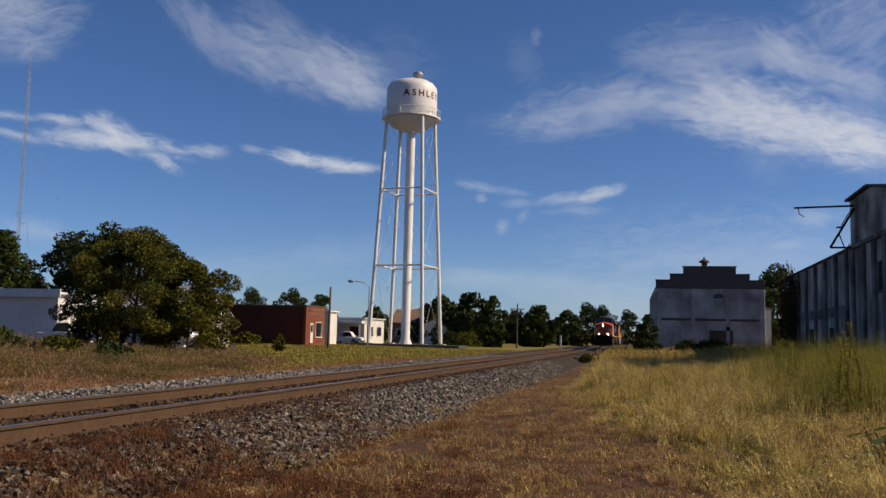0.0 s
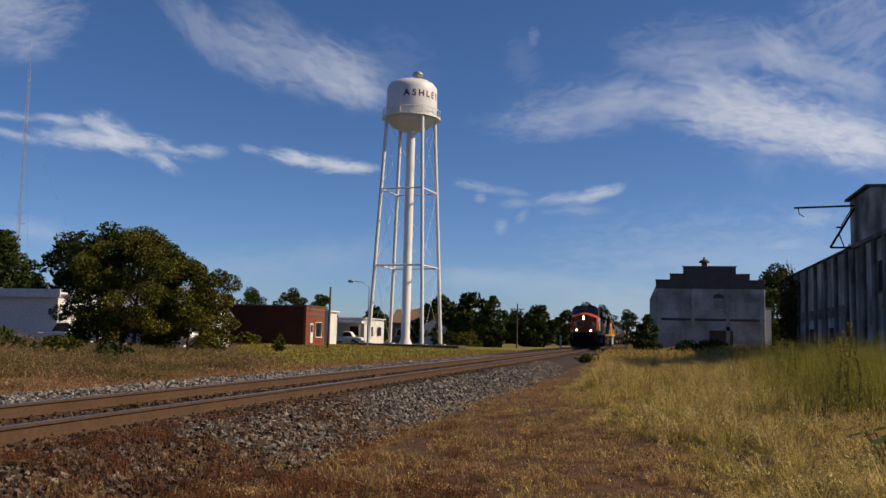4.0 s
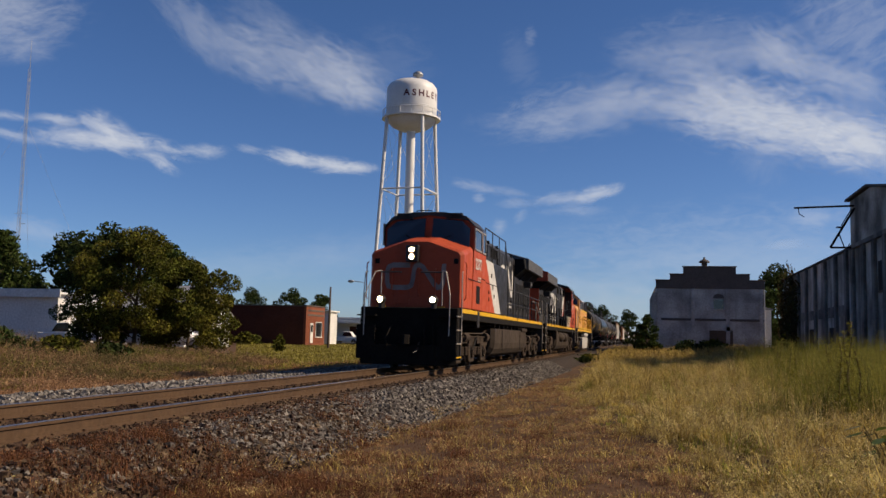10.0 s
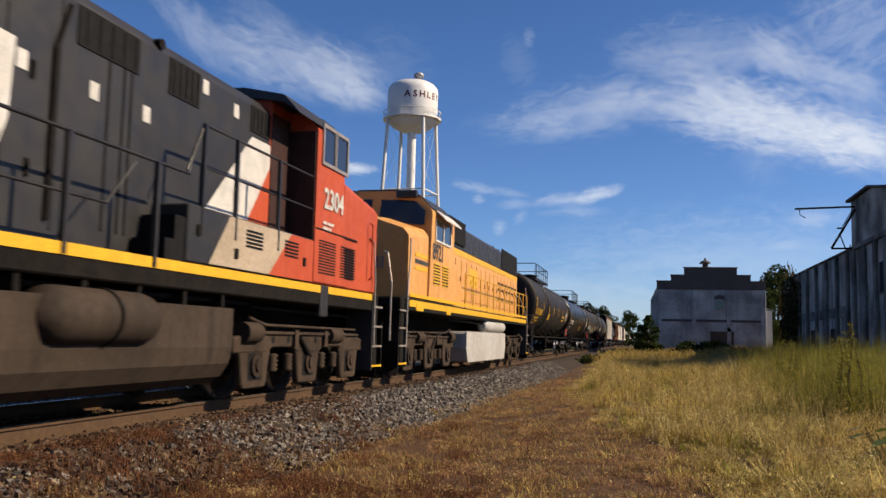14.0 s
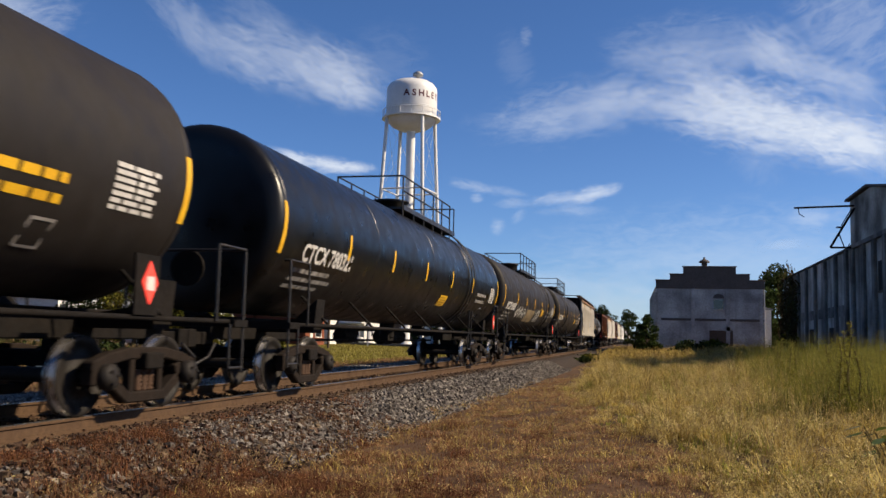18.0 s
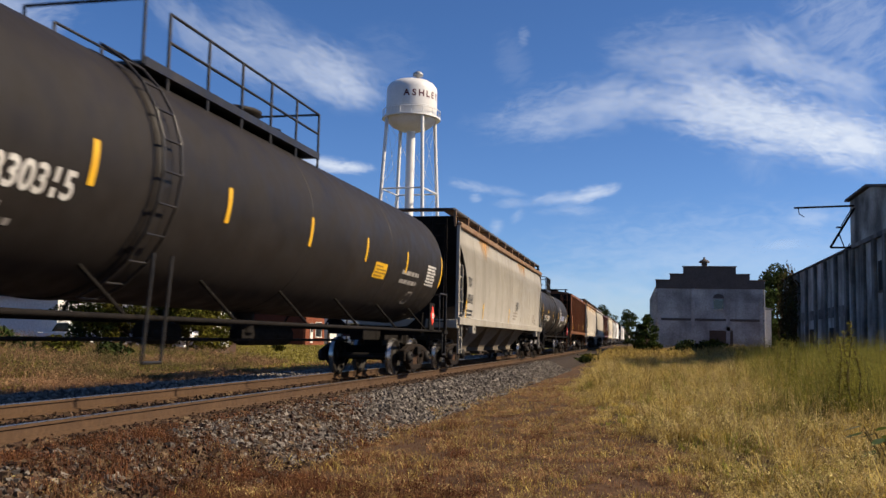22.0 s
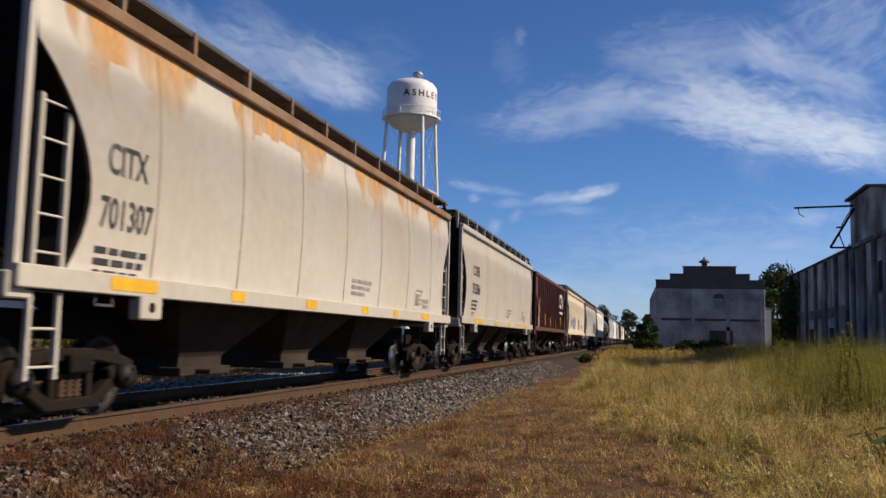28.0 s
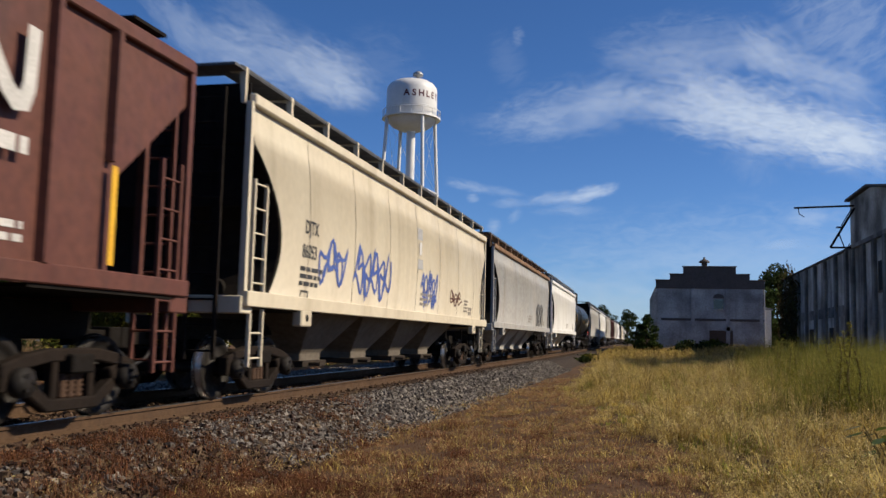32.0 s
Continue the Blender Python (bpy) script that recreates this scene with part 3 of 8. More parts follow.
tree("broadleaf_tree", plant_at(-32.9, 52.3), 7.9, 4.6, 11, 0.085, 52000, M_foliage[1], "broad spreading tree with dense yellow-green leaves", low=0.14, clumps_n=62, lump=(0.12, 0.25))
tree("broadleaf_tree", plant_at(-30.1, 54.2), 6.3, 3.7, 12, 0.085, 38000, M_foliage[1], "rounded tree with dense yellow-green leaves", low=0.12, clumps_n=56, lump=(0.13, 0.27))
tree("broadleaf_tree", plant_at(-36.4, 53.5), 5.6, 2.6, 13, 0.09, 14000, M_foliage[0], "dark green tree beside a white building", low=0.1)
base_trees = [tree("broadleaf_tree", plant_at(-52, 77.0), 11.6, 4.6, 21, 0.2, 9500, M_foliage[0], "dark green tree at the edge of the town", low=0.1),
              tree("broadleaf_tree", plant_at(-64, 77), 11.0, 4.4, 22, 0.2, 9500, M_foliage[2], "green tree beyond a white building", low=0.1),
              tree("broadleaf_tree", plant_at(-29.5, 147), 8.6, 5.2, 23, 0.42, 4200, M_foliage[0], "dark green tree behind the water tower", low=0.05),
              tree("broadleaf_tree", plant_at(-24.6, 139), 8.2, 2.6, 24, 0.32, 3200, M_foliage[2], "slender green tree near the track", low=0.05)]
for k, (i, x, y, turn, sc) in enumerate(((2, -36, 152, 40, 0.95), (2, -21, 165, 100, 0.85), (3, -29, 138, 80, 0.55), (3, -33.5, 139, 20, 0.45), (2, -43, 170, 200, 0.85), (2, -52, 165, 250, 0.75), (0, -63, 150, 10, 0.8), (1, -58, 152, 120, 0.75), (0, -70, 148, 66, 0.8), (1, -53, 105, 140, 0.55),
                                       (2, -20, 215, 30, 0.95), (0, -12, 222, 190, 0.85), (1, -27, 220, 300, 0.9), (2, -34, 225, 130, 0.95), (0, -17, 240, 75, 1.0), (2, -43, 230, 10, 0.9), (0, -7, 260, 80, 0.9),
                                       (0, -58, 80, 150, 0.95), (1, -47, 80, 20, 0.9), (1, -70, 75, 70, 1.1), (0, -62, 58.0, 10, 0.9), (0, 15, 118, 0, 0.95), (1, 13.5, 112, 90, 0.7), (0, 22, 122, 200, 1.0), (3, -0.6, 93, 0, 0.52), (3, -1.0, 96, 90, 0.35), (2, 30, 130, 5, 1.0), (1, -75, 90, 40, 1.1), (0, -85, 85, 140, 1.1), (2, -95, 120, 40, 1.1), (1, 40, 120, 190, 1.0))):
    c = copy_thing(base_trees[i], plant_at(x, y, turn))
    c.scale = (sc, sc, sc)


def far_woods():
    """A ragged belt of woods round the horizon."""
    n = 26000
    a = RND.uniform(-math.pi, math.pi, n)
    r = RND.uniform(330, 620, n)
    x, y = r * np.sin(a), r * np.cos(a)
    top = np.array([6 + 4 * noise.noise((p * 0.02, q * 0.02, 3)) + 3 * noise.noise((p * 0.09, q * 0.09, 1)) for p, q in zip(x.tolist(), y.tolist())])
    z = RND.uniform(0, 1, n) ** 0.7 * top
    keep = np.abs(x - np.array([on_track(min(900, max(0, q))).x for q in y.tolist()])) > 14
    p = np.stack([x, y, z], 1)[keep]
    n = len(p)
    u = RND.normal(size=(n, 3))
    w = RND.normal(size=(n, 3))
    v = np.stack([p - u, p + w, p + u, p - w], 1).reshape(-1, 3)
    f = (np.arange(n) * 4)[:, None] + np.arange(4)
    joined("far_woods", v.tolist(), f.tolist(), M_foliage[0], "belt of dark woods along the horizon", "woods")


far_woods()


def bush(x, y, h, r, seed, fol):
    tree("bush", plant_at(x, y), h, r, seed, 0.14, 1500, fol, "low dark green bush", 0.1, 0.02, "bush")


# Bushes at y 62 and 70 are added to stand for a dark patch.
for k, (x, y, h, r) in enumerate(((-46, 47, 1.5, 1.8), (-43, 50, 1.7, 1.6), (-50, 52, 1.6, 2.0), (-39, 44, 1.1, 1.2), (-33.0, 62, 1.2, 1.3), (-41, 86, 1.3, 1.5), (3.0, 78, 1.3, 1.6), (5.2, 84, 1.2, 1.5), (-4.6, 62, 0.35, 0.8), (-4.8, 70, 0.4, 0.9), (13.0, 88.5, 6.3, 1.5), (12.6, 85.5, 4.2, 1.1), (-30, 133, 2.2, 2.0), (-26.5, 130, 2.4, 2.2), (-26.0, 31.5, 1.5, 1.3), (-24.6, 33.5, 1.2, 1.1), (-23.5, 35.5, 1.0, 1.0), (-28.0, 64.5, 1.4, 0.45))):
    bush(x, y, h, r, 100 + k, M_foliage[k % 2])


# ---- clouds ----
def cloud_material():
    """Thin ice cloud: soft lumps that fray out at their rims."""
    m = bpy.data.materials.new("thin_cloud")
    m.use_nodes = True
    n, l = m.node_tree.nodes, m.node_tree.links
    n.remove(n["Principled BSDF"])

    def uv_of(name):
        u = n.new("ShaderNodeUVMap")
        u.uv_map = name
        return u.outputs[0]

    def math_of(op, a, b, c=None):
        x = n.new("ShaderNodeMath")
        x.operation = op
        for k, v in enumerate((a, b, c)):
            if isinstance(v, float):
                x.inputs[k].default_value = v
            elif v is not None:
                l.new(v, x.inputs[k])
        return x.outputs[0]

    def noise_of(vec, sc, dt, ds, ro=0.55):
        t = n.new("ShaderNodeTexNoise")
        t.inputs["Scale"].default_value, t.inputs["Detail"].default_value, t.inputs["Distortion"].default_value, t.inputs["Roughness"].default_value = sc, dt, ds, ro
        l.new(vec, t.inputs["Vector"])
        return t.outputs["Fac"]

    place, grain, deep = uv_of("place"), uv_of("grain"), n.new("ShaderNodeSeparateXYZ")
    l.new(uv_of("density"), deep.inputs[0])
    sub, ln = n.new("ShaderNodeVectorMath"), n.new("ShaderNodeVectorMath")
    sub.operation, ln.operation = "SUBTRACT", "LENGTH"
    sub.inputs[1].default_value = (0.5, 0.5, 0)
    l.new(place, sub.inputs[0])
    l.new(sub.outputs[0], ln.inputs[0])
    fray = math_of("MULTIPLY_ADD", noise_of(grain, 0.8, 6, 0.8), 1.5, math_of("MULTIPLY", noise_of(grain, 3.2, 5, 0.4), 0.45))
    body = math_of("ADD", math_of("MULTIPLY", ln.outputs["Value"], 2.0), math_of("SUBTRACT", 0.86, fray))
    soft = n.new("ShaderNodeMapRange")
    soft.interpolation_type = "SMOOTHSTEP"
    rim = n.new("ShaderNodeMapRange")
    rim.interpolation_type = "SMOOTHSTEP"
    for r, lo, hi in ((soft, -0.25, 0.85), (rim, 0.25, 0.5)):
        for key, v in zip(("From Min", "From Max", "To Min", "To Max"), (lo, hi, 1.0, 0.0)):
            r.inputs[key].default_value = v
    l.new(body, soft.inputs["Value"])
    l.new(ln.outputs["Value"], rim.inputs["Value"])
    fade = math_of("MULTIPLY", math_of("MULTIPLY", soft.outputs[0], rim.outputs[0]), deep.outputs["X"])
    em, tr, mx = n.new("ShaderNodeEmission"), n.new("ShaderNodeBsdfTransparent"), n.new("ShaderNodeMixShader")
    em.inputs["Color"].default_value, em.inputs["Strength"].default_value = (0.93, 0.95, 1.0, 1), 0.60
    l.new(fade, mx.inputs[0])
    l.new(tr.outputs[0], mx.inputs[1])
    l.new(em.outputs[0], mx.inputs[2])
    l.new(mx.outputs[0], n["Material Output"].inputs["Surface"])
    return m


M_cloud = cloud_material()
DRIFTING = []
SKY_R = 2900.0


def cloud(puffs):
    """One cloud of overlapping soft lumps far out on the sky's vault; each lump has its bearing and height,
    length, breadth and slope in degrees, and its density. Higher clouds drift faster over the sky."""
    v, f, place, grain, dens = [], [], [], [], []
    for az, el, wide, high, slope, d in puffs:
        out = SKY_R + 6 * len(f) + 60 * len(DRIFTING)
        way = Vector((math.sin(radians(az)) * math.cos(radians(el)), math.cos(radians(az)) * math.cos(radians(el)), math.sin(radians(el))))
        east = Vector((math.cos(radians(az)), -math.sin(radians(az)), 0))
        up = east.cross(way)
        a = east * math.cos(radians(slope)) + up * math.sin(radians(slope))
        b = up * math.cos(radians(slope)) - east * math.sin(radians(slope))
        hw, hh = out * math.tan(radians(wide * 0.78)), out * math.tan(radians(high * 0.85))
        k = len(v)
        v += [way * out + a * hw * p + b * hh * q for p, q in ((-1, -1), (1, -1), (1, 1), (-1, 1))]
        f.append((k, k + 1, k + 2, k + 3))
        place += [(0, 0), (1, 0), (1, 1), (0, 1)]
        grain += [(az + wide * p * 0.6, el * 2.1 + high * q * 1.7) for p, q in ((-1, -1), (1, -1), (1, 1), (-1, 1))]
        dens += [(d, 0)] * 4
    me = bpy.data.meshes.new("cloud")
    me.from_pydata(v, [], f)
    for name, values in (("place", place), ("grain", grain), ("density", dens)):
        uv = me.uv_layers.new(name=name)
        for i, p in enumerate(values):
            uv.data[i].uv = p
    me.materials.append(M_cloud)
    ob = tagged(new("cloud", me), "thin white streaky cloud high in the sky", "cloud", "clouds", "structure")
    el = sum(p[1] for p in puffs) / len(puffs)
    DRIFTING.append((ob, Vector((0, 0, 0)), Vector((-1.0, -0.2, 0)) * 6.0 * math.sin(radians(el))))


cloud(((-39.7, 17.6, 6.8, 3.9, 21, 0.27), (-39.0, 16.0, 3.2, 1.4, 1, 0.17), (-40.4, 18.3, 4.3, 2.1, 1, 0.20)))
cloud(((-29.4, 18.7, 6.1, 2.1, -44, 0.17), (-26.5, 17.5, 7.1, 2.9, -24, 0.17), (-22.9, 17.0, 9.3, 3.6, -14, 0.25), (-20.0, 16.5, 5.7, 3.2, -19, 0.35), (-18.8, 15.3, 3.9, 1.8, -14, 0.25), (-24.8, 19.5, 6.4, 2.1, -29, 0.10), (-16.7, 17.0, 5.4, 4.3, 1, 0.06)))
cloud(((-39.7, 12.1, 2.5, 0.5, -4, 0.43), (-36.9, 12.2, 2.7, 0.6, 1, 0.50), (-34.4, 12.0, 3.2, 1.4, -19, 0.54), (-35.9, 11.2, 4.6, 1.1, 1, 0.58), (-32.9, 11.2, 6.8, 1.3, -7, 0.61), (-31.0, 10.3, 2.5, 0.8, -29, 0.50), (-28.3, 11.1, 2.7, 0.8, 1, 0.43), (-39.4, 11.0, 3.2, 0.6, -9, 0.43), (-25.7, 11.4, 1.8, 0.5, -9, 0.30)))
cloud(((-22.7, 11.0, 3.6, 0.9, -9, 0.65), (-20.5, 10.7, 5.0, 0.9, -2, 0.68), (-18.7, 10.6, 2.5, 0.6, 1, 0.58)))
cloud(((-11.3, 9.7, 2.7, 0.6, -11, 0.30), (-10.9, 8.9, 0.8, 0.5, 1, 0.24), (-9.5, 7.1, 0.9, 0.9, 1, 0.24), (-8.6, 8.6, 2.1, 0.6, 1, 0.18), (-8.2, 7.8, 1.1, 0.6, 41, 0.18), (-9.0, 9.3, 2.5, 0.6, -9, 0.18), (-5.5, 8.9, 3.9, 0.8, 6, 0.33), (-3.4, 9.2, 3.2, 0.9, 16, 0.54), (-4.8, 8.2, 3.9, 0.7, 1, 0.18)))
cloud(((-7.5, 19.0, 0.7, 1.0, 1, 0.14), (-8.2, 17.5, 2.1, 3.2, 21, 0.06)))
cloud(((-4.1, 14.6, 10.7, 3.2, 11, 0.22), (-1.6, 14.9, 5.0, 2.1, 1, 0.22), (3.3, 14.9, 6.4, 2.5, -9, 0.26), (2.6, 14.1, 7.1, 2.1, -14, 0.26), (6.6, 13.7, 9.3, 3.9, -11, 0.57), (9.8, 12.5, 8.6, 3.2, -14, 0.57), (12.5, 11.7, 5.7, 2.9, -14, 0.62), (-6.3, 13.8, 8.6, 1.8, 1, 0.13), (6.6, 10.8, 2.1, 2.9, 61, 0.08)))
cloud(((5.0, 15.3, 5.7, 1.8, -19, 0.26), (1.5, 17.2, 7.1, 2.1, -9, 0.20), (6.0, 17.4, 8.6, 2.1, 1, 0.20), (7.9, 17.4, 3.9, 2.5, -49, 0.33), (10.5, 15.9, 5.7, 1.8, -19, 0.29), (12.3, 14.6, 4.3, 2.1, -29, 0.22), (12.1, 18.6, 5.0, 7.1, 31, 0.22), (2.9, 18.4, 9.3, 2.9, 1, 0.13)))
cloud(((-6.9, 3.4, 15.0, 1.8, -4, 0.17), (-1.9, 2.0, 10.7, 2.1, 1, 0.15), (-11.6, 3.8, 8.9, 1.1, 1, 0.12), (-25.2, 4.1, 17.9, 2.1, 6, 0.09), (-38.0, 5.6, 3.9, 1.4, -9, 0.21), (9.4, 7.5, 2.1, 1.1, 1, 0.21), (7.8, 6.0, 2.1, 0.5, 6, 0.15), (3.2, 5.1, 10.7, 2.1, 1, 0.07), (-19.2, 5.4, 10.7, 2.1, 1, 0.06)))
# Broad faint glowing veil, added to brighten the low sky at right.
cloud(((6.0, 5.0, 26.0, 6.0, 1, 0.16),))


# ---- the train ----
M_cnred = mat("orange_red_paint", (0.46, 0.080, 0.032), 0.55, 0, (0.38, 0.064, 0.027), 0.7, bump=0.03, streak=(0.22, 0.045, 0.024), samt=0.35, fine=0.08, spec=0.18)
M_cnblack = mat("weathered_black_paint", (0.024, 0.023, 0.0245), 0.5, 0, (0.034, 0.032, 0.031), 0.6, bump=0.04, streak=(0.014, 0.013, 0.0125), samt=0.4, fine=0.12)
M_roofgrey = mat("grey_roof_paint", (0.088, 0.088, 0.088), 0.6, 0, (0.056, 0.056, 0.056), 0.9)
M_orange = mat("orange_paint", (0.70, 0.36, 0.105), 0.45, 0, (0.60, 0.28, 0.075), 0.7, bump=0.03, streak=(0.306, 0.136, 0.0425), samt=0.35, fine=0.08)
M_ftank = mat("dusty_fuel_tank", (0.056, 0.041, 0.030), 0.8, 0, (0.028, 0.020, 0.015), 0.9, streak=(0.014, 0.010, 0.008), samt=0.5)
M_silver = mat("grimy_white_tank", (0.46, 0.45, 0.43), 0.6, 0, (0.32, 0.29, 0.26), 1.1, streak=(0.2, 0.17, 0.14), samt=0.5)
M_steel = mat("bare_steel_rail", (0.42, 0.38, 0.34), 0.45, 0.5, (0.3, 0.22, 0.16), 4)
M_grey = mat("grey_logo_paint", (0.27, 0.22, 0.20), 0.6, 0, (0.13, 0.09, 0.08), 3)
M_dustwhite = mat("dusty_white_paint", (0.42, 0.34, 0.25), 0.7, 0, (0.30, 0.24, 0.17), 1.2)
M_dark = mat("dark_opening", (0.008, 0.008, 0.009), 0.8, 0, bump=0)
M_beige = mat("stained_beige_paint", (0.37, 0.345, 0.295), 0.6, 0, (0.29, 0.267, 0.225), 0.5, bump=0.05, streak=(0.24, 0.216, 0.176), samt=0.75, sscale=1.6, fine=0.07)
M_citx = mat("rust_stained_white_paint", (0.50, 0.475, 0.425), 0.55, 0, (0.45, 0.385, 0.29), 0.4, 0.6, bump=0.04, streak=(0.46, 0.40, 0.32), samt=0.5, sscale=1.4, fine=0.06)
M_coer = mat("light_grey_paint", (0.47, 0.43, 0.365), 0.5, 0, (0.42, 0.38, 0.318), 0.4, bump=0.04, streak=(0.36, 0.32, 0.265), samt=0.45, sscale=1.5, fine=0.05)
M_cream = mat("cream_paint", (0.66, 0.59, 0.445), 0.55, 0, (0.58, 0.50, 0.365), 0.5, bump=0.04, streak=(0.391, 0.323, 0.221), samt=0.5, sscale=1.5, fine=0.06)
M_palegrey = mat("pale_grey_paint", (0.378, 0.378, 0.369), 0.55, 0, (0.45, 0.414, 0.36), 0.5, streak=(0.27, 0.234, 0.198), samt=0.5, sscale=1.5)
M_brown = mat("oxide_red_paint", (0.1, 0.0336, 0.0224), 0.62, 0, (0.128, 0.048, 0.032), 0.6, bump=0.06, streak=(0.06, 0.028, 0.02), samt=0.5)
M_rusty = mat("rusty_orange_brown_paint", (0.184, 0.0704, 0.0288), 0.75, 0, (0.12, 0.06, 0.036), 0.6, bump=0.1, streak=(0.088, 0.048, 0.032), samt=0.6)
M_blue = mat("blue_spray_paint", (0.06, 0.10, 0.33), 0.6, 0, (0.10, 0.15, 0.40), 2)
M_palblue = mat("pale_blue_paint", (0.28, 0.34, 0.55), 0.6, 0, (0.40, 0.44, 0.58), 2)
M_tan = mat("tan_spray_paint", (0.30, 0.22, 0.11), 0.7, 0, (0.12, 0.10, 0.07), 2.5, 0.9)
M_eave = mat("rusty_eave", (0.20, 0.115, 0.065), 0.8, 0, (0.30, 0.22, 0.15), 1.2)
M_stencil = mat("worn_dark_stencil", (0.30, 0.17, 0.02), 0.6, 0, (0.10, 0.06, 0.02), 6, bump=0)
M_tankblack = mat("satin_black_tank_paint", (0.0036, 0.0034, 0.0033), 0.36, 0, (0.0052, 0.0048, 0.0045), 0.5, 0.7, bump=0.03, streak=(0.009, 0.0083, 0.0075), samt=0.35, sscale=1.2, fine=0.1, spec=0.33)
M_tankgrey = mat("weathered_charcoal_tank_paint", (0.0155, 0.0128, 0.0112), 0.6, 0, (0.022, 0.0182, 0.016), 0.5, 0.8, bump=0.04, streak=(0.022, 0.019, 0.0165), samt=0.4, sscale=1.2, fine=0.12, spec=0.2)

M_ltruck = mat("dusty_engine_truck", (0.062, 0.043, 0.030), 0.85, 0, (0.020, 0.014, 0.010), 2.0, bump=0.2, streak=(0.008, 0.006, 0.005), samt=0.5)
M_grime = mat("greasy_seam_grime", (0.20, 0.17, 0.13), 0.8, 0, (0.36, 0.31, 0.25), 2.5, 0.9, bump=0)
M_faint = mat("faded_stencil_print", (0.24, 0.21, 0.18), 0.7, 0, (0.38, 0.34, 0.28), 4, 0.8, bump=0)
M_faintwhite = mat("faded_white_print", (0.30, 0.28, 0.26), 0.7, 0, (0.16, 0.15, 0.14), 4, 0.8, bump=0)
# Both bin colours are darkened for dirt and for the shade below the sill.
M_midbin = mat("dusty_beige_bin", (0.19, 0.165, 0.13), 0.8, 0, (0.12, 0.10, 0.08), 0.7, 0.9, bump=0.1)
# Near black: the shade on the car ends is put into this colour.
M_endshade = mat("shaded_end_steel", (0.008, 0.006, 0.005), 0.85, 0, (0.017, 0.012, 0.009), 1.2, bump=0.2)
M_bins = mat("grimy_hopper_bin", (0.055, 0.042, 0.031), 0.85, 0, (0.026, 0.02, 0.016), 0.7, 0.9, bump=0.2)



def stain_material(name, c, seed):
    """A thin blotchy stain through which the paint shows."""
    m = mat(name, c, 0.75, 0, tuple(v * 0.8 for v in c), 2.0, bump=0)
    n, l = m.node_tree.nodes, m.node_tree.links
    t, r, tc = n.new("ShaderNodeTexNoise"), n.new("ShaderNodeMapRange"), n.new("ShaderNodeTexCoord")
    mp = n.new("ShaderNodeMapping")
    mp.inputs["Scale"].default_value, mp.inputs["Location"].default_value = (1, 1.6, 0.45), (seed, 0, 0)
    t.inputs["Scale"].default_value, t.inputs["Detail"].default_value = 1.6, 6
    r.inputs["From Min"].default_value, r.inputs["From Max"].default_value, r.inputs["To Max"].default_value = 0.34, 0.62, 0.95
    l.new(tc.outputs["Object"], mp.inputs["Vector"])
    l.new(mp.outputs[0], t.inputs["Vector"])
    l.new(t.outputs["Fac"], r.inputs["Value"])
    sep, mul = n.new("ShaderNodeSeparateXYZ"), n.new("ShaderNodeMath")
    mul.operation = "MULTIPLY"
    l.new(tc.outputs["UV"], sep.inputs[0])
    l.new(sep.outputs["Y"], mul.inputs[0])
    l.new(r.outputs[0], mul.inputs[1])
    l.new(mul.outputs[0], n["Principled BSDF"].inputs["Alpha"])
    return m


M_ruststain = stain_material("orange_rust_stain", (0.62, 0.33, 0.10), 2.0)
MOVING, WHEELS = [], []


def decal(parent, flat, at, place, material, name="lettering", label=""):
    """Flat outlines laid on a surface; place turns (along, up) from the start point into a spot on it."""
    pts, faces = flat
    y0, z0 = at
    return part(name, Shape().add([place(y0 + a, z0 + b) for a, b in pts], faces), material, parent, label)


def wheelset_mesh(r, half=0.75):
    sh = Shape()
    sh.tube((-1.12, 0, 0), (1.12, 0, 0), 0.085, 10)
    for s in (-1, 1):
        prof = [(0.14, -0.09), (0.16, 0.09), (0.17, 0.05), (r * 0.78, 0.02), (r * 0.82, 0.055), (r - 0.01, 0.06), (r, 0.05), (r + 0.004, -0.04), (r + 0.028, -0.055), (r + 0.028, -0.075), (r * 0.83, -0.08), (r * 0.78, -0.02), (0.18, -0.06), (0.14, -0.09)]
        sh.lathe([(a, s * b) for a, b in prof], "x", (s * half, 0, 0), 26, True, False)
        sh.lathe([(0.13, 0), (0.15, s * 0.02), (0.15, s * 0.14), (0.05, s * 0.17)], "x", (s * 1.06, 0, 0), 12)
        for k in range(3):
            t = 2 * math.pi * k / 3
            sh.tube((s * 1.2, 0.08 * math.cos(t), 0.08 * math.sin(t)), (s * 1.25, 0.08 * math.cos(t), 0.08 * math.sin(t)), 0.022, 6)
    me = sh.mesh("wheelset")
    me.materials.append(M_wheel)
    me.materials.append(M_tread)
    for p in me.polygons:
        rad = math.hypot(p.center.y, p.center.z)
        if rad > r * 0.985 and abs(p.normal.x) < 0.6:
            p.material_index = 1
    return me


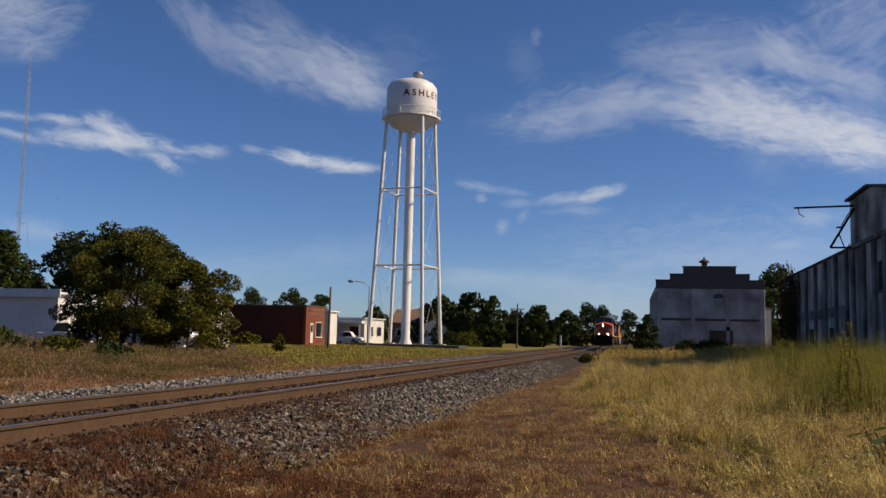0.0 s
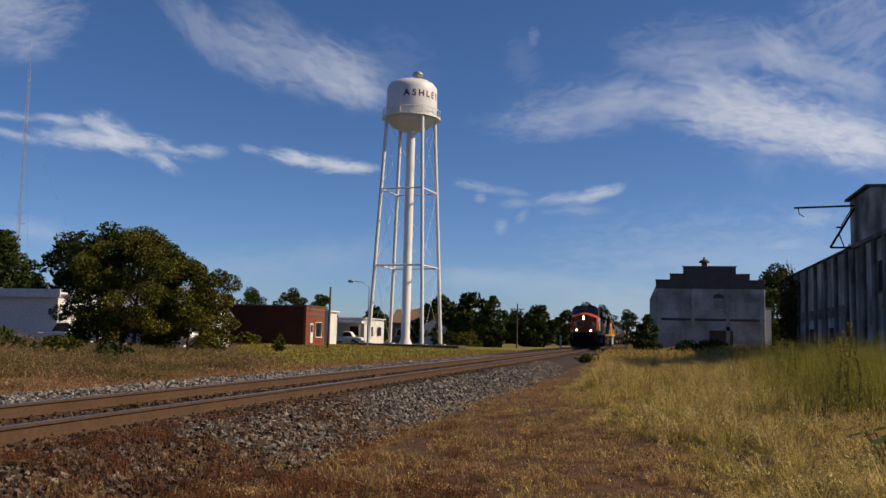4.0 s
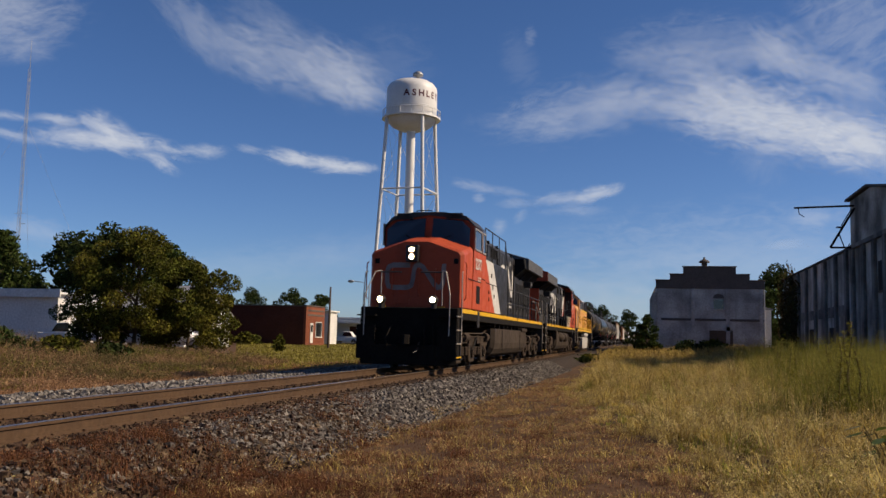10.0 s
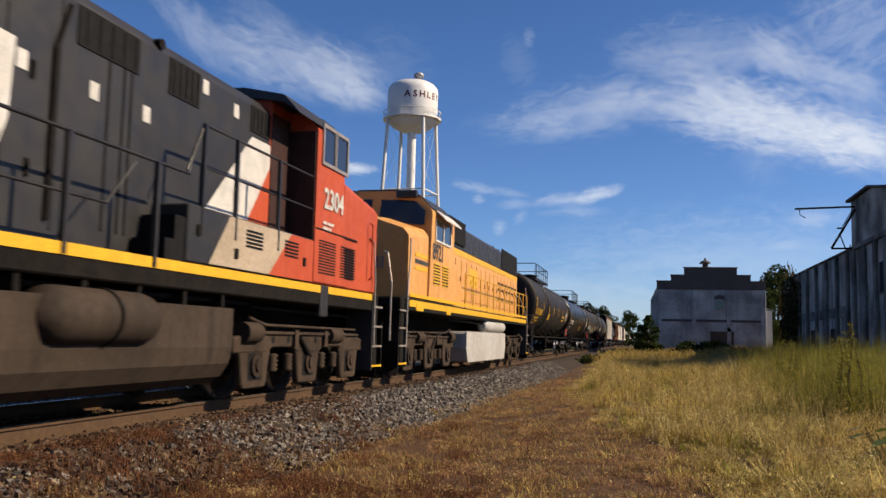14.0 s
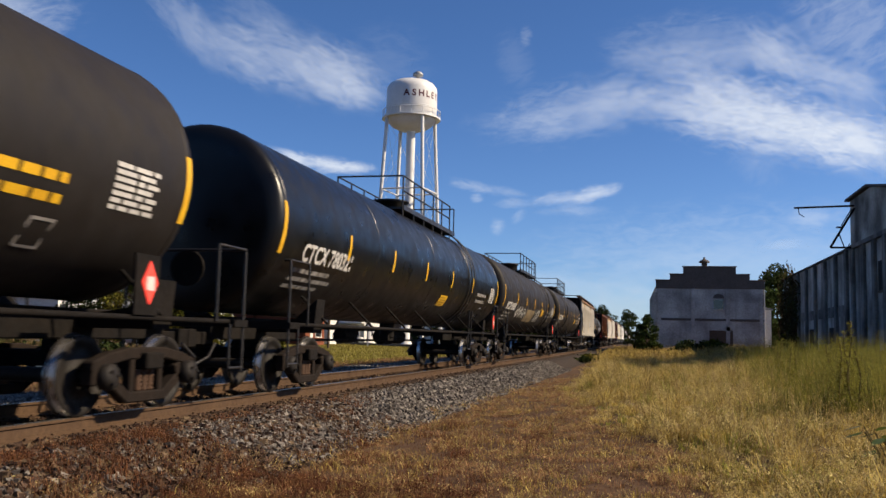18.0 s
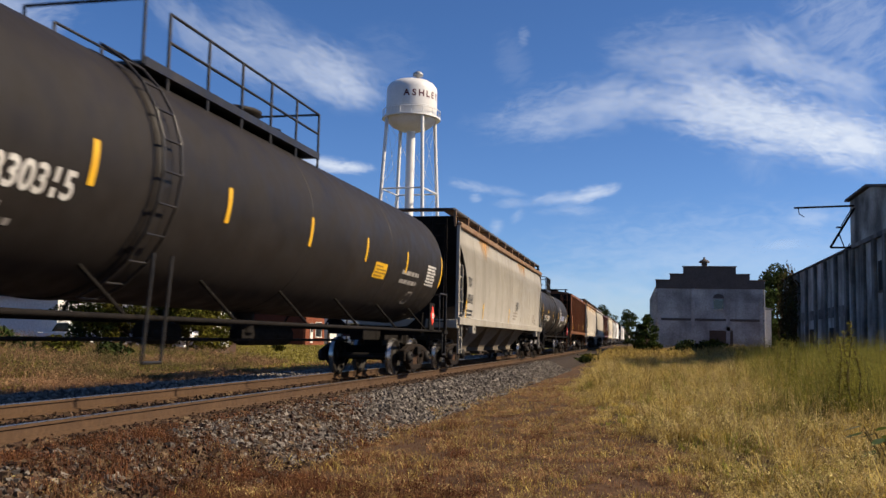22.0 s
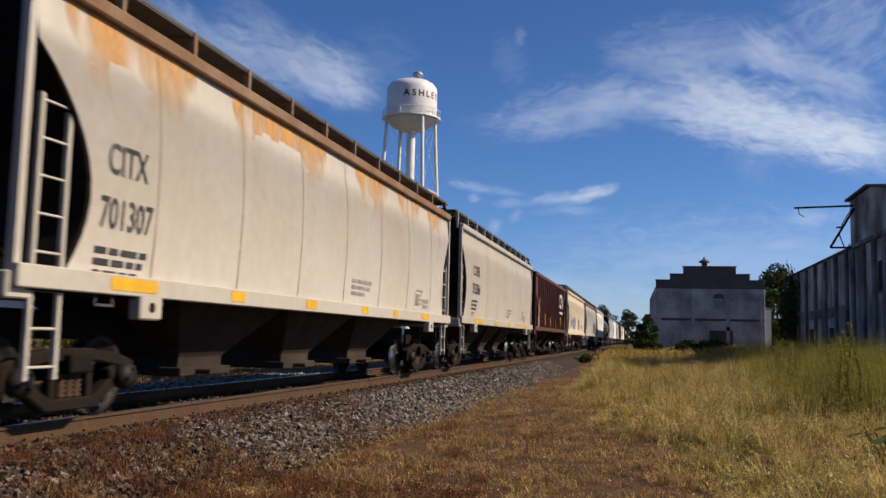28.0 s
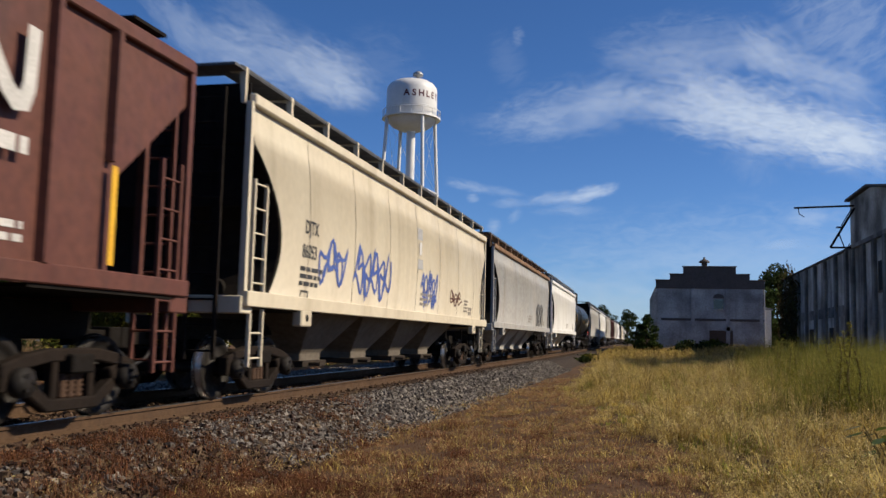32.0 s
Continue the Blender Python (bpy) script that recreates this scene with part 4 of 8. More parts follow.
def side_frame_mesh():
    """The cast side of a freight truck, centred on its bolster."""
    sh = Shape()
    a, b = -0.075, 0.075
    sh.prism([(-1.12, 0.5), (-1.12, 0.63), (-0.8, 0.72), (-0.38, 0.78), (0.38, 0.78), (0.8, 0.72), (1.12, 0.63), (1.12, 0.5), (0.78, 0.58), (0.4, 0.64), (-0.4, 0.64), (-0.78, 0.58)], "x", a, b)
    sh.prism([(-0.8, 0.36), (-0.42, 0.13), (0.42, 0.13), (0.8, 0.36), (0.72, 0.47), (0.36, 0.26), (-0.36, 0.26), (-0.72, 0.47)], "x", a, b)
    for s in (-1, 1):
        sh.prism([(s * 0.36, 0.2), (s * 0.36, 0.7), (s * 0.26, 0.7), (s * 0.26, 0.2)], "x", a * 0.8, b * 0.8)
        sh.prism([(s * 0.62, 0.55), (s * 0.7, 0.36), (s * 0.8, 0.36), (s * 0.76, 0.6)], "x", a, b)
        sh.prism([(s * 0.95, 0.55), (s * 1.03, 0.36), (s * 1.12, 0.36), (s * 1.12, 0.55)], "x", a, b)
    return sh.mesh("side_frame", 0.018)


def spring_mesh():
    sh = Shape()
    for dy in (-0.13, 0.0, 0.13):
        prof = []
        for k in range(11):
            prof.append((0.064 if k % 2 else 0.042, 0.26 + k * 0.026))
        sh.lathe(prof, "z", (0, dy, 0), 10)
    return sh.mesh("spring")


def bolster_mesh():
    return Shape().box(-1.2, 1.2, -0.19, 0.19, 0.52, 0.72).box(-0.25, 0.25, -0.25, 0.25, 0.7, 0.86).box(-0.85, 0.85, -0.62, -0.56, 0.38, 0.46).box(-0.85, 0.85, 0.56, 0.62, 0.38, 0.46).mesh("bolster", 0.02)


ME = {"wheelset": wheelset_mesh(0.457), "side_frame": side_frame_mesh(), "spring": spring_mesh(), "bolster": bolster_mesh(), "loco_wheelset": wheelset_mesh(0.53)}


def put_wheels(car, y, r, mesh, mid, near):
    ob = part("wheelset", mesh, None, car, at=(0, y, r))
    if near:
        WHEELS.append((ob, mid, y, r))


def truck(car, y, mid, near, m=None):
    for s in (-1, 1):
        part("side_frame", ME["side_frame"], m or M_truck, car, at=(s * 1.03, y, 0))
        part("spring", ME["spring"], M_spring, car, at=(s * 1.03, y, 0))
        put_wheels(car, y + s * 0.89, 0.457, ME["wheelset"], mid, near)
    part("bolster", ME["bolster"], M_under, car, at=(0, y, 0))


def coupler(car, h, s):
    """Knuckle coupler and draft gear at one end (s: -1 front, 1 rear) of a car of half length h."""
    sh = Shape().box(-0.09, 0.09, s * (h - 0.95), s * (h - 0.15), 0.78, 0.98)
    sh.prism([(-0.13, s * (h - 0.25)), (0.16, s * (h - 0.25)), (0.17, s * (h - 0.02)), (0.05, s * (h + 0.06)), (-0.02, s * (h - 0.06)), (-0.13, s * (h - 0.05))], "z", 0.74, 1.02)
    part("coupler", sh, M_under, car, bevel=0.012)
    part("air_hose", Shape().pipe([(0.35, s * (h - 0.5), 0.8), (0.4, s * (h - 0.2), 0.6), (0.3, s * (h - 0.02), 0.5)], 0.025), M_black, car)


def ladder(car, x, y, z0, z1, width, m, along="y", step_gap=0.36, name="ladder"):
    sh = Shape()
    for s in (-1, 1):
        d = s * width / 2
        p = (x, y + d) if along == "y" else (x + d, y)
        sh.box(p[0] - 0.025, p[0] + 0.025, p[1] - 0.025, p[1] + 0.025, z0, z1)
    z = z0 + 0.12
    while z < z1:
        a = (x, y - width / 2, z) if along == "y" else (x - width / 2, y, z)
        b = (x, y + width / 2, z) if along == "y" else (x + width / 2, y, z)
        sh.tube(a, b, 0.016, 6)
        z += step_gap
    return part(name, sh, m, car)


def scribble(seed, w, h, strokes, width):
    """One loose looping spray stroke, round like tangled letters, that spells nothing."""
    rnd = random.Random(seed)
    a, b, c = (rnd.uniform(0, 6.28) for _ in range(3))
    n = strokes * 16
    path = []
    for i in range(n + 1):
        t = i / n
        turn = 2 * math.pi * strokes * t
        path.append((w * (0.08 + 0.84 * t) + w / strokes * 0.55 * math.cos(turn * 1.31 + a), h * (0.5 + 0.3 * math.sin(turn + b) + 0.2 * math.sin(turn * 2.3 + c))))
    return ribbon(path, width)


WORM = [(1.3, 1.02), (0.42, 1.02), (0.2, 0.94), (0.13, 0.78), (0.13, 0.28), (0.2, 0.12), (0.42, 0.06), (1.16, 0.06), (1.36, 0.14), (1.44, 0.34), (1.5, 0.8), (1.58, 0.98), (1.76, 1.04), (1.95, 0.94), (2.1, 0.76), (2.55, 0.2), (2.72, 0.07), (2.9, 0.1), (2.98, 0.3), (3.02, 1.08)]


def narrow(flat, k):
    """Condensed lettering."""
    return [(a * k, b) for a, b in flat[0]], flat[1]


def tank_car(a, b, y0, y1, R, zc, m, marks, label, near=True, panel=None, spray=0, pads=5, first=None, gap=3.1, logo=False, mark_m=None, band_y=None, small=3, panel_z=-0.45):
    h, mid = (b - a) / 2, (a + b) / 2
    car = thing("tank_car", Matrix.Identity(4), label, "tank car", "cars of the freight train")
    y0, y1 = y0 - mid, y1 - mid
    head = 0.36
    knuckle = lambda q: R * (0.55 + 0.45 * (1 - (1 - q) ** 3) ** (1 / 3))
    e0, e1, dish = y0 + 0.12, y1 - 0.12, 0.22
    prof = [(R * 0.05, e0), (R * 0.35, e0 + 0.01)] + [(knuckle(q), e0 + 0.03 + dish * q) for q in (0.0, 0.03, 0.08, 0.16, 0.28, 0.45, 0.7, 1.0)]
    prof += [(R, e0 + 0.3 + (e1 - e0 - 0.6) * k / 10) for k in range(11)]
    prof += [(knuckle(q), e1 - 0.03 - dish * q) for q in (1.0, 0.7, 0.45, 0.28, 0.16, 0.08, 0.03, 0.0)] + [(R * 0.35, e1 - 0.01), (R * 0.05, e1)]
    part("tank_shell", Shape().lathe(prof, "y", (0, 0, zc), 56), m, car)

    def on_shell(y, z, lift=0.006):
        """A spot on the near side of the shell: up is measured round its girth from mid height."""
        t = z / R
        return ((R + lift) * math.cos(t), y, zc + (R + lift) * math.sin(t))

    def patch(ya, yb, za, zb, mm, name, lab="", lift=0.007):
        n = 8
        v = [on_shell(y, za + (zb - za) * k / n, lift) for k in range(n + 1) for y in (ya, yb)]
        part(name, Shape().add(v, [(2 * k, 2 * k + 1, 2 * k + 3, 2 * k + 2) for k in range(n)], True), mm, car, lab)

    # weld seams and the jacket band
    for yy in [y0 + head + 0.05, y1 - head - 0.05] + [y0 + head + (y1 - y0 - 2 * head) * k / 4 for k in (1, 2, 3)]:
        part("weld_seam", Shape().lathe([(R - 0.01, -0.025), (R + 0.006, -0.015), (R + 0.006, 0.015), (R - 0.01, 0.025)], "y", (0, yy, zc), 48, True, False), m, car)
    for yy in (y0 + head + 0.02, y1 - head - 0.02):
        patch(yy - 0.06, yy + 0.06, -0.58, 0.25, M_yellow, "reflective_strip")
    for k in range(pads):
        yy = (y0 + 3.5 if first is None else first) + gap * k
        patch(yy - 0.055, yy + 0.055, -0.42, 0.06, M_yellow, "reflective_strip")
    if panel:
        patch(panel - 0.42, panel + 0.42, panel_z - 0.17, panel_z + 0.17, M_yellow, "placard", "yellow rectangular placard")
        for k, (e0, e1) in enumerate(((0.34, 0.2), (0.36, 0.36), (0.3, 0.36), (0.36, 0.1))):
            patch(panel - e0, panel + e1, panel_z - 0.125 + 0.07 * k, panel_z - 0.1 + 0.07 * k, M_stencil, "bar", lift=0.012)
    lm = mark_m or M_letter
    if marks:
        y, z, size, text, wide = marks
        decal(car, narrow(words(text, size, size * 0.025), wide), (y, z), on_shell, lm, "reporting_mark")
        decal(car, bars([1.7, 1.9, 1.5][:small], 0.08, 0.08, 3), (y - 0.1, z - 0.14), on_shell, lm if mark_m else M_faintwhite, "small_print")
    decal(car, bars([0.85, 0.8, 0.85, 0.8, 0.85, 0.8, 0.85], 0.05, 0.028, 5), (y1 - head - 1.5, -0.08), on_shell, M_letter, "small_print")
    decal(car, bars([1.5, 1.45], 0.1, 0.12, 6), (y1 - head - 3.7, -0.36), on_shell, lm if mark_m else M_faintwhite, "small_print")
    decal(car, ribbon([(0, 0), (0.34, 0), (0.34, 0.34), (0, 0.34), (0, 0)], 0.035), (y1 - head - 2.5, -1.2), on_shell, M_faintwhite, "stencil_frame")
    if spray:
        decal(car, scribble(spray, 2.0, 0.55, 7, 0.03), (-6.2, -1.0), lambda y, z: on_shell(y, z, 0.013), M_letter, "graffiti", "white spray-painted scribble")
        patch(-2.6, 0.0, -1.15, -0.5, M_tan, "graffiti", "faded tan patch of spray paint")
        decal(car, scribble(spray + 1, 3.0, 0.6, 8, 0.035), (-2.9, -1.1), lambda y, z: on_shell(y, z, 0.015), M_tan, "graffiti", "tan spray-painted scribble")
        decal(car, scribble(spray + 3, 1.5, 0.5, 5, 0.03), (-4.4, -1.0), lambda y, z: on_shell(y, z, 0.013), M_letter, "graffiti", "white spray-painted scribble")
        decal(car, scribble(spray + 2, 1.9, 0.7, 7, 0.03), (0.4, -1.1), lambda y, z: on_shell(y, z, 0.013), M_letter, "graffiti", "white spray-painted scribble")
    if logo:
        cy, cz = 2.42, -0.28

        def diamond(k, lift, mm, lab):
            """A lens-shaped emblem bent round the shell, in level slices."""
            rows = [0.78 * k * (i / 10 - 1) for i in range(21)]
            wide = [0.62 * k * (1 - abs(v) / (0.78 * k)) ** 1.25 for v in rows]
            v = [on_shell(cy + q * w, cz + h, lift) for h, w in zip(rows, wide) for q in (-1, 1)]
            part("emblem", Shape().add(v, [(2 * i, 2 * i + 1, 2 * i + 3, 2 * i + 2) for i in range(20)], True), mm, car, lab)

        diamond(1.0, 0.008, M_letter, "white diamond emblem")
        diamond(0.78, 0.012, m, "")
        diamond(0.5, 0.016, M_letter, "")
        diamond(0.3, 0.020, M_blue, "blue diamond inside the emblem")
        decal(car, bars([1.7], 0.3, 0.1, 8), (cy + 0.95, cz + 0.2), on_shell, M_palblue, "emblem", "pale blue wordmark bars")
        decal(car, bars([0.9], 0.16, 0.1, 9), (cy + 1.2, cz - 0.35), on_shell, M_letter, "small_print")
        decal(car, scribble(44, 1.0, 0.4, 4, 0.04), (-1.6, -0.75), lambda y, z: on_shell(y, z, 0.012), M_letter, "graffiti", "small white spray-painted scribble")
    # dome, platform and its railing
    top = zc + R
    fore = (band_y or 0) < 0
    part("manway_dome", Shape().lathe([(0.46, -0.12), (0.46, 0.3), (0.52, 0.32), (0.52, 0.38), (0.1, 0.44)], "z", (0, -0.4 if fore else 0.4, top), 20), m, car)
    part("safety_valve", Shape().lathe([(0.12, -0.1), (0.12, 0.3), (0.16, 0.32), (0.16, 0.4), (0.05, 0.44)], "z", (0.1, 1.1, top), 12), M_under, car)
    p0, p1 = ((-4.55, 1.45) if fore else (-1.45, 4.55)) if h > 9.5 else (-1.9, 0.7)
    r0, r1 = (p0 + (0.6 if fore else 0), p1 - (0 if fore else 0.6))
    for s in (-1, 1):
        part("platform", Shape().box(s * 0.62 - 0.26, s * 0.62 + 0.26, p0, p1, top - 0.1, top - 0.05).box(s * 0.9 - 0.02, s * 0.9 + 0.02, p0, p1, top - 0.12, top), M_black, car, "black grating walkway", 0)
        rail = Shape()
        for zz in (0.42, 0.8):
            rail.pipe([(s * 0.88, r0, top + zz - 0.05), (s * 0.88, r1, top + zz - 0.05)], 0.022)
        for k in range(6):
            yy = r0 + (r1 - r0) * k / 5
            rail.tube((s * 0.88, yy, top - 0.3), (s * 0.88, yy, top + 0.75), 0.024, 6)
        part("railing", rail, M_black, car, "black tubular railing")
    for yy in (p0, p1):
        part("end_railing", Shape().pipe([(-0.88, yy, top - 0.1), (-0.88, yy, top + 0.75), (0.88, yy, top + 0.75), (0.88, yy, top - 0.1)], 0.022), M_black, car)
    # ladder and the band that it hangs on
    yb = band_y if band_y is not None else -4.6
    part("ladder_band", Shape().lathe([(R - 0.01, -0.16), (R + 0.015, -0.16), (R + 0.015, 0.16), (R - 0.01, 0.16)], "y", (0, yb, zc), 48, True, False), m, car)
    lad = Shape()
    for s in (-0.2, 0.2):
        lad.pipe([on_shell(yb + s, 1.7 - k * 0.35, 0.12) for k in range(11)], 0.02)
    for k in range(11):
        lad.tube(on_shell(yb - 0.2, 1.7 - k * 0.35, 0.12), on_shell(yb + 0.2, 1.7 - k * 0.35, 0.12), 0.015, 6)
    lad.pipe([(R + 0.05, yb - 0.2, zc - 1.0), (1.5, yb - 0.2, 0.62), (1.5, yb + 0.2, 0.62), (R + 0.05, yb + 0.2, zc - 1.0)], 0.02)
    part("ladder", lad, M_black, car, "black side ladder")
    # running pipe low along the sides, on brackets from the shell
    for s in (-1, 1):
        part("side_rail", Shape().pipe([(s * 1.4, -h + 1.1, 1.13), (s * 1.4, h - 1.1, 1.13)], 0.035), M_under, car)
        for k in range(7):
            yy = -h + 2.8 + (2 * h - 5.6) * k / 6
            part("bracket", Shape().pipe([(s * 1.4, yy, 1.13), (s * (R * 0.62), yy - 0.3, zc - R * 0.75)], 0.025), M_under, car)
    # ends: stub sill, bolster saddle, end platform, grab irons, brake wheel
    for s in (-1, 1):
        yt = s * (h - 2.6)
        part("stub_sill", Shape().box(-0.18, 0.18, min(s * (h - 0.7), s * (h - 4.2)), max(s * (h - 0.7), s * (h - 4.2)), 0.86, 1.24), M_under, car, bevel=0.02)
        part("saddle", Shape().prism([(-1.25, 1.0), (1.25, 1.0), (1.3, 1.6), (0.9, 1.25), (0, 1.12), (-0.9, 1.25), (-1.3, 1.6)], "y", yt - 0.2, yt + 0.2), M_under, car)
        part("end_platform", Shape().box(-1.5, 1.5, min(s * (h - 0.75), s * (h - 1.15)), max(s * (h - 0.75), s * (h - 1.15)), 1.06, 1.16), M_under, car)
        for x in (-1.45, 1.45):
            part("corner_post", Shape().pipe([(x, s * (h - 0.8), 0.45), (x, s * (h - 0.8), 2.15), (x, s * (h - 1.6), 2.15), (x, s * (h - 1.6), 1.13)], 0.022).pipe([(x, s * (h - 0.8), 0.5), (x, s * (h - 1.2), 0.5), (x, s * (h - 1.2), 1.1)], 0.02), M_black, car)
        part("end_rail", Shape().pipe([(-1.45, s * (h - 0.8), 2.15), (1.45, s * (h - 0.8), 2.15)], 0.022), M_black, car)
        truck(car, yt, mid, near)
        coupler(car, h, s)
    part("warning_placard", Shape().prism([(y1 - 1.02, 1.78), (y1 - 0.86, 1.53), (y1 - 1.02, 1.28), (y1 - 1.18, 1.53)], "x", 1.46, 1.475), M_red, car, "red diamond placard with a white middle")
    part("warning_placard_bar", Shape().box(1.476, 1.482, y1 - 1.1, y1 - 0.94, 1.44, 1.6), M_letter, car)
    part("placard_bracket", Shape().box(1.43, 1.458, y1 - 1.3, y1 - 0.8, 1.16, 1.85), M_under, car)
    part("brake_wheel", Shape().lathe([(0.24, -0.015), (0.27, -0.015), (0.27, 0.015), (0.24, 0.015)], "y", (0.5, h - 0.72, 1.9), 18).box(0.26, 0.74, h - 0.73, h - 0.71, 1.88, 1.92), M_under, car)
    part("bottom_outlet", Shape().lathe([(0.2, 0), (0.2, 0.5)], "z", (0, 0.4, zc - R - 0.35), 14).box(-0.12, 0.12, 0.15, 0.65, zc - R - 0.45, zc - R - 0.3), M_under, car)
    part("brake_gear", Shape().tube((-0.5, -2.0, 0.95), (-0.5, -1.1, 0.95), 0.18, 12).tube((-0.5, 1.4, 0.95), (-0.5, 3.4, 0.95), 0.22, 12).pipe([(-0.3, -h + 4, 0.85), (-0.3, h - 4, 0.85)], 0.03), M_under, car)
    MOVING.append((car, mid))
    return car


def hopper_bins(car, ya, yb, n, zt, m, w=1.3):
    for k in range(n):
        c, half = ya + (yb - ya) * (k + 0.5) / n, (yb - ya) / n / 2
        rings = [[(sx * ww, c + sy * hh, z) for sx, sy in ((-1, -1), (1, -1), (1, 1), (-1, 1))] for ww, hh, z in ((w, half * 0.99, zt), (w * 0.9, half * 0.93, zt - 0.12), (0.62, half * 0.36, 0.62), (0.62, half * 0.36, 0.48))]
        part("hopper_bin", Shape().loft(rings), m, car, bevel=0.015)
        part("discharge_gate", Shape().box(-0.72, 0.72, c - half * 0.42, c + half * 0.42, 0.36, 0.48).tube((0.6, c - 0.3, 0.42), (0.95, c - 0.3, 0.42), 0.04, 8), M_bins, car, bevel=0.01)


def roof_walk(car, y0, y1, z, m, x=1.15, n=12):
    """Running boards on brackets along both edges of the roof."""
    for s in (-1, 1):
        part("running_board", Shape().box(s * x - 0.22, s * x + 0.22, y0, y1, z + 0.46, z + 0.49).box(s * (x + 0.2) - 0.012, s * (x + 0.2) + 0.012, y0, y1, z + 0.44, z + 0.51), M_roofgrey, car)
        for k in range(n):
            yy = y0 + 0.1 + (y1 - y0 - 0.2) * k / (n - 1)
            part("bracket", Shape().prism([(s * (x + 0.24), z + 0.5), (s * (x + 0.24), z - 0.02), (s * (x + 0.18), z - 0.02), (s * (x + 0.14), z + 0.42), (s * (x - 0.2), z + 0.46)], "y", yy - 0.035, yy + 0.035), m, car)


def covered_hopper(a, b, m, marks, label, near=True, bins=4, eave_m=None, cut=0.8, bulge=0.06, tape=(), spray=0, stain=False, sill_z=1.35, bin_m=None, wide=0.72, frame_y=None, rust=()):
    """A hopper car with smooth curved sides that are hollowed out at the ends."""
    h, mid = (b - a) / 2, (a + b) / 2
    car = thing("covered_hopper_car", Matrix.Identity(4), label, "hopper car", "cars of the freight train")
    ye = h - 0.85
    zs, zt = sill_z + 0.15, 4.28
    n = 14

    def end_y(q):
        """How far the side reaches at the fraction q of its height: hollowed out in a round bay, full length above."""
        return ye - 0.06 - 1.25 * cut * max(0.0, math.sin(math.pi * (q + 0.2) / 0.98)) ** 0.85

    def half_w(q):
        return 1.50 + bulge * math.sin(math.pi * min(1, q * 1.15)) - 0.05 * step(0.75, 1.0, q)

    rings = []
    for k in range(n + 1):
        q = k / n
        w, y, z = half_w(q), end_y(q), zs + (zt - zs) * q
        c = 0.03
        rings.append([(-w, -y + c, z), (-w + c, -y, z), (w - c, -y, z), (w, -y + c, z), (w, y - c, z), (w - c, y, z), (-w + c, y, z), (-w, y - c, z)])
    body = Shape().loft(rings, True)
    me = body.mesh("body_shell")
    me.materials.append(m)
    me.materials.append(M_endshade)
    # end faces get the near-black colour that holds their shade
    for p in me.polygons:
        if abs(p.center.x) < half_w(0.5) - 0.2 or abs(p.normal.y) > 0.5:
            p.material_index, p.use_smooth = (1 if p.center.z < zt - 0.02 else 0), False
    part("body_shell", me, None, car)
    part("roof", Shape().prism([(-1.44, zt), (1.44, zt), (1.2, zt + 0.14), (0.5, zt + 0.24), (-0.5, zt + 0.24), (-1.2, zt + 0.14)], "y", -ye + 0.1, ye - 0.1), M_roofgrey if eave_m is None else eave_m, car)
    for s in (-1, 1):
        part("eave_rail", Shape().box(s * 1.49 - 0.06, s * 1.49 + 0.06, -ye + 0.02, ye - 0.02, zt - 0.05, zt + 0.12), eave_m or m, car, bevel=0.02)
        part("side_sill", Shape().box(s * 1.53 - 0.05, s * 1.53 + 0.05, -ye - 0.05, ye + 0.05, sill_z, sill_z + 0.22).box(s * 1.45 - 0.07, s * 1.45 + 0.07, -ye - 0.05, ye + 0.05, sill_z, sill_z + 0.03), m, car, bevel=0.012)
        for yy in (-h + 3.0, h - 3.0):
            part("jack_pad", Shape().box(s * 1.5 - 0.08, s * 1.5 + 0.085, yy - 0.22, yy + 0.22, sill_z - 0.25, sill_z + 0.02), m, car, bevel=0.02)
            part("pad_hole", Shape().tube((s * 1.586, yy, sill_z - 0.11), (s * 1.592, yy, sill_z - 0.11), 0.06, 12), M_dark, car)
    for k in range(6):
        yy = -ye + 1.6 + (2 * ye - 3.2) * k / 5
        part("roof_hatch", Shape().box(-0.36, 0.36, yy - 0.9, yy + 0.9, zt + 0.24, zt + 0.34), M_roofgrey, car, bevel=0.02)
    roof_walk(car, -ye - 0.1, ye + 0.1, zt, eave_m or m)
    for yy in (-ye - 0.1, ye + 0.1):
        part("end_walk", Shape().box(-1.37, 1.37, yy - 0.25, yy + 0.25, zt + 0.44, zt + 0.48), M_roofgrey, car)
    hopper_bins(car, -h + 4.2, h - 4.2, bins, zs, bin_m or m)
    for s in (-1, 1):
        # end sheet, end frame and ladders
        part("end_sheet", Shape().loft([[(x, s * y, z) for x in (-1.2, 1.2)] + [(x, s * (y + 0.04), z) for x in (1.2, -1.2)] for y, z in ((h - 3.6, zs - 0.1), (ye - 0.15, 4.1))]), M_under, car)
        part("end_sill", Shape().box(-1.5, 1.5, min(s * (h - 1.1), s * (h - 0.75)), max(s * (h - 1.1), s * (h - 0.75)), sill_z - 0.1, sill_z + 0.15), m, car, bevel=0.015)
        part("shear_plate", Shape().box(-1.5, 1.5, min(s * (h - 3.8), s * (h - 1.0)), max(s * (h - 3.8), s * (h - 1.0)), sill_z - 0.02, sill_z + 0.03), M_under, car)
        part("end_wall", Shape().box(-1.42, 1.42, s * (ye - 0.1) - 0.02, s * (ye - 0.1) + 0.02, zt - 1.5, zt + 0.3), M_endshade, car, bevel=0.008)
        for x in (-1.0, 1.0):
            part("end_post", Shape().box(x - 0.05, x + 0.05, s * ye - 0.05, s * ye + 0.05, sill_z, zt), M_under, car)
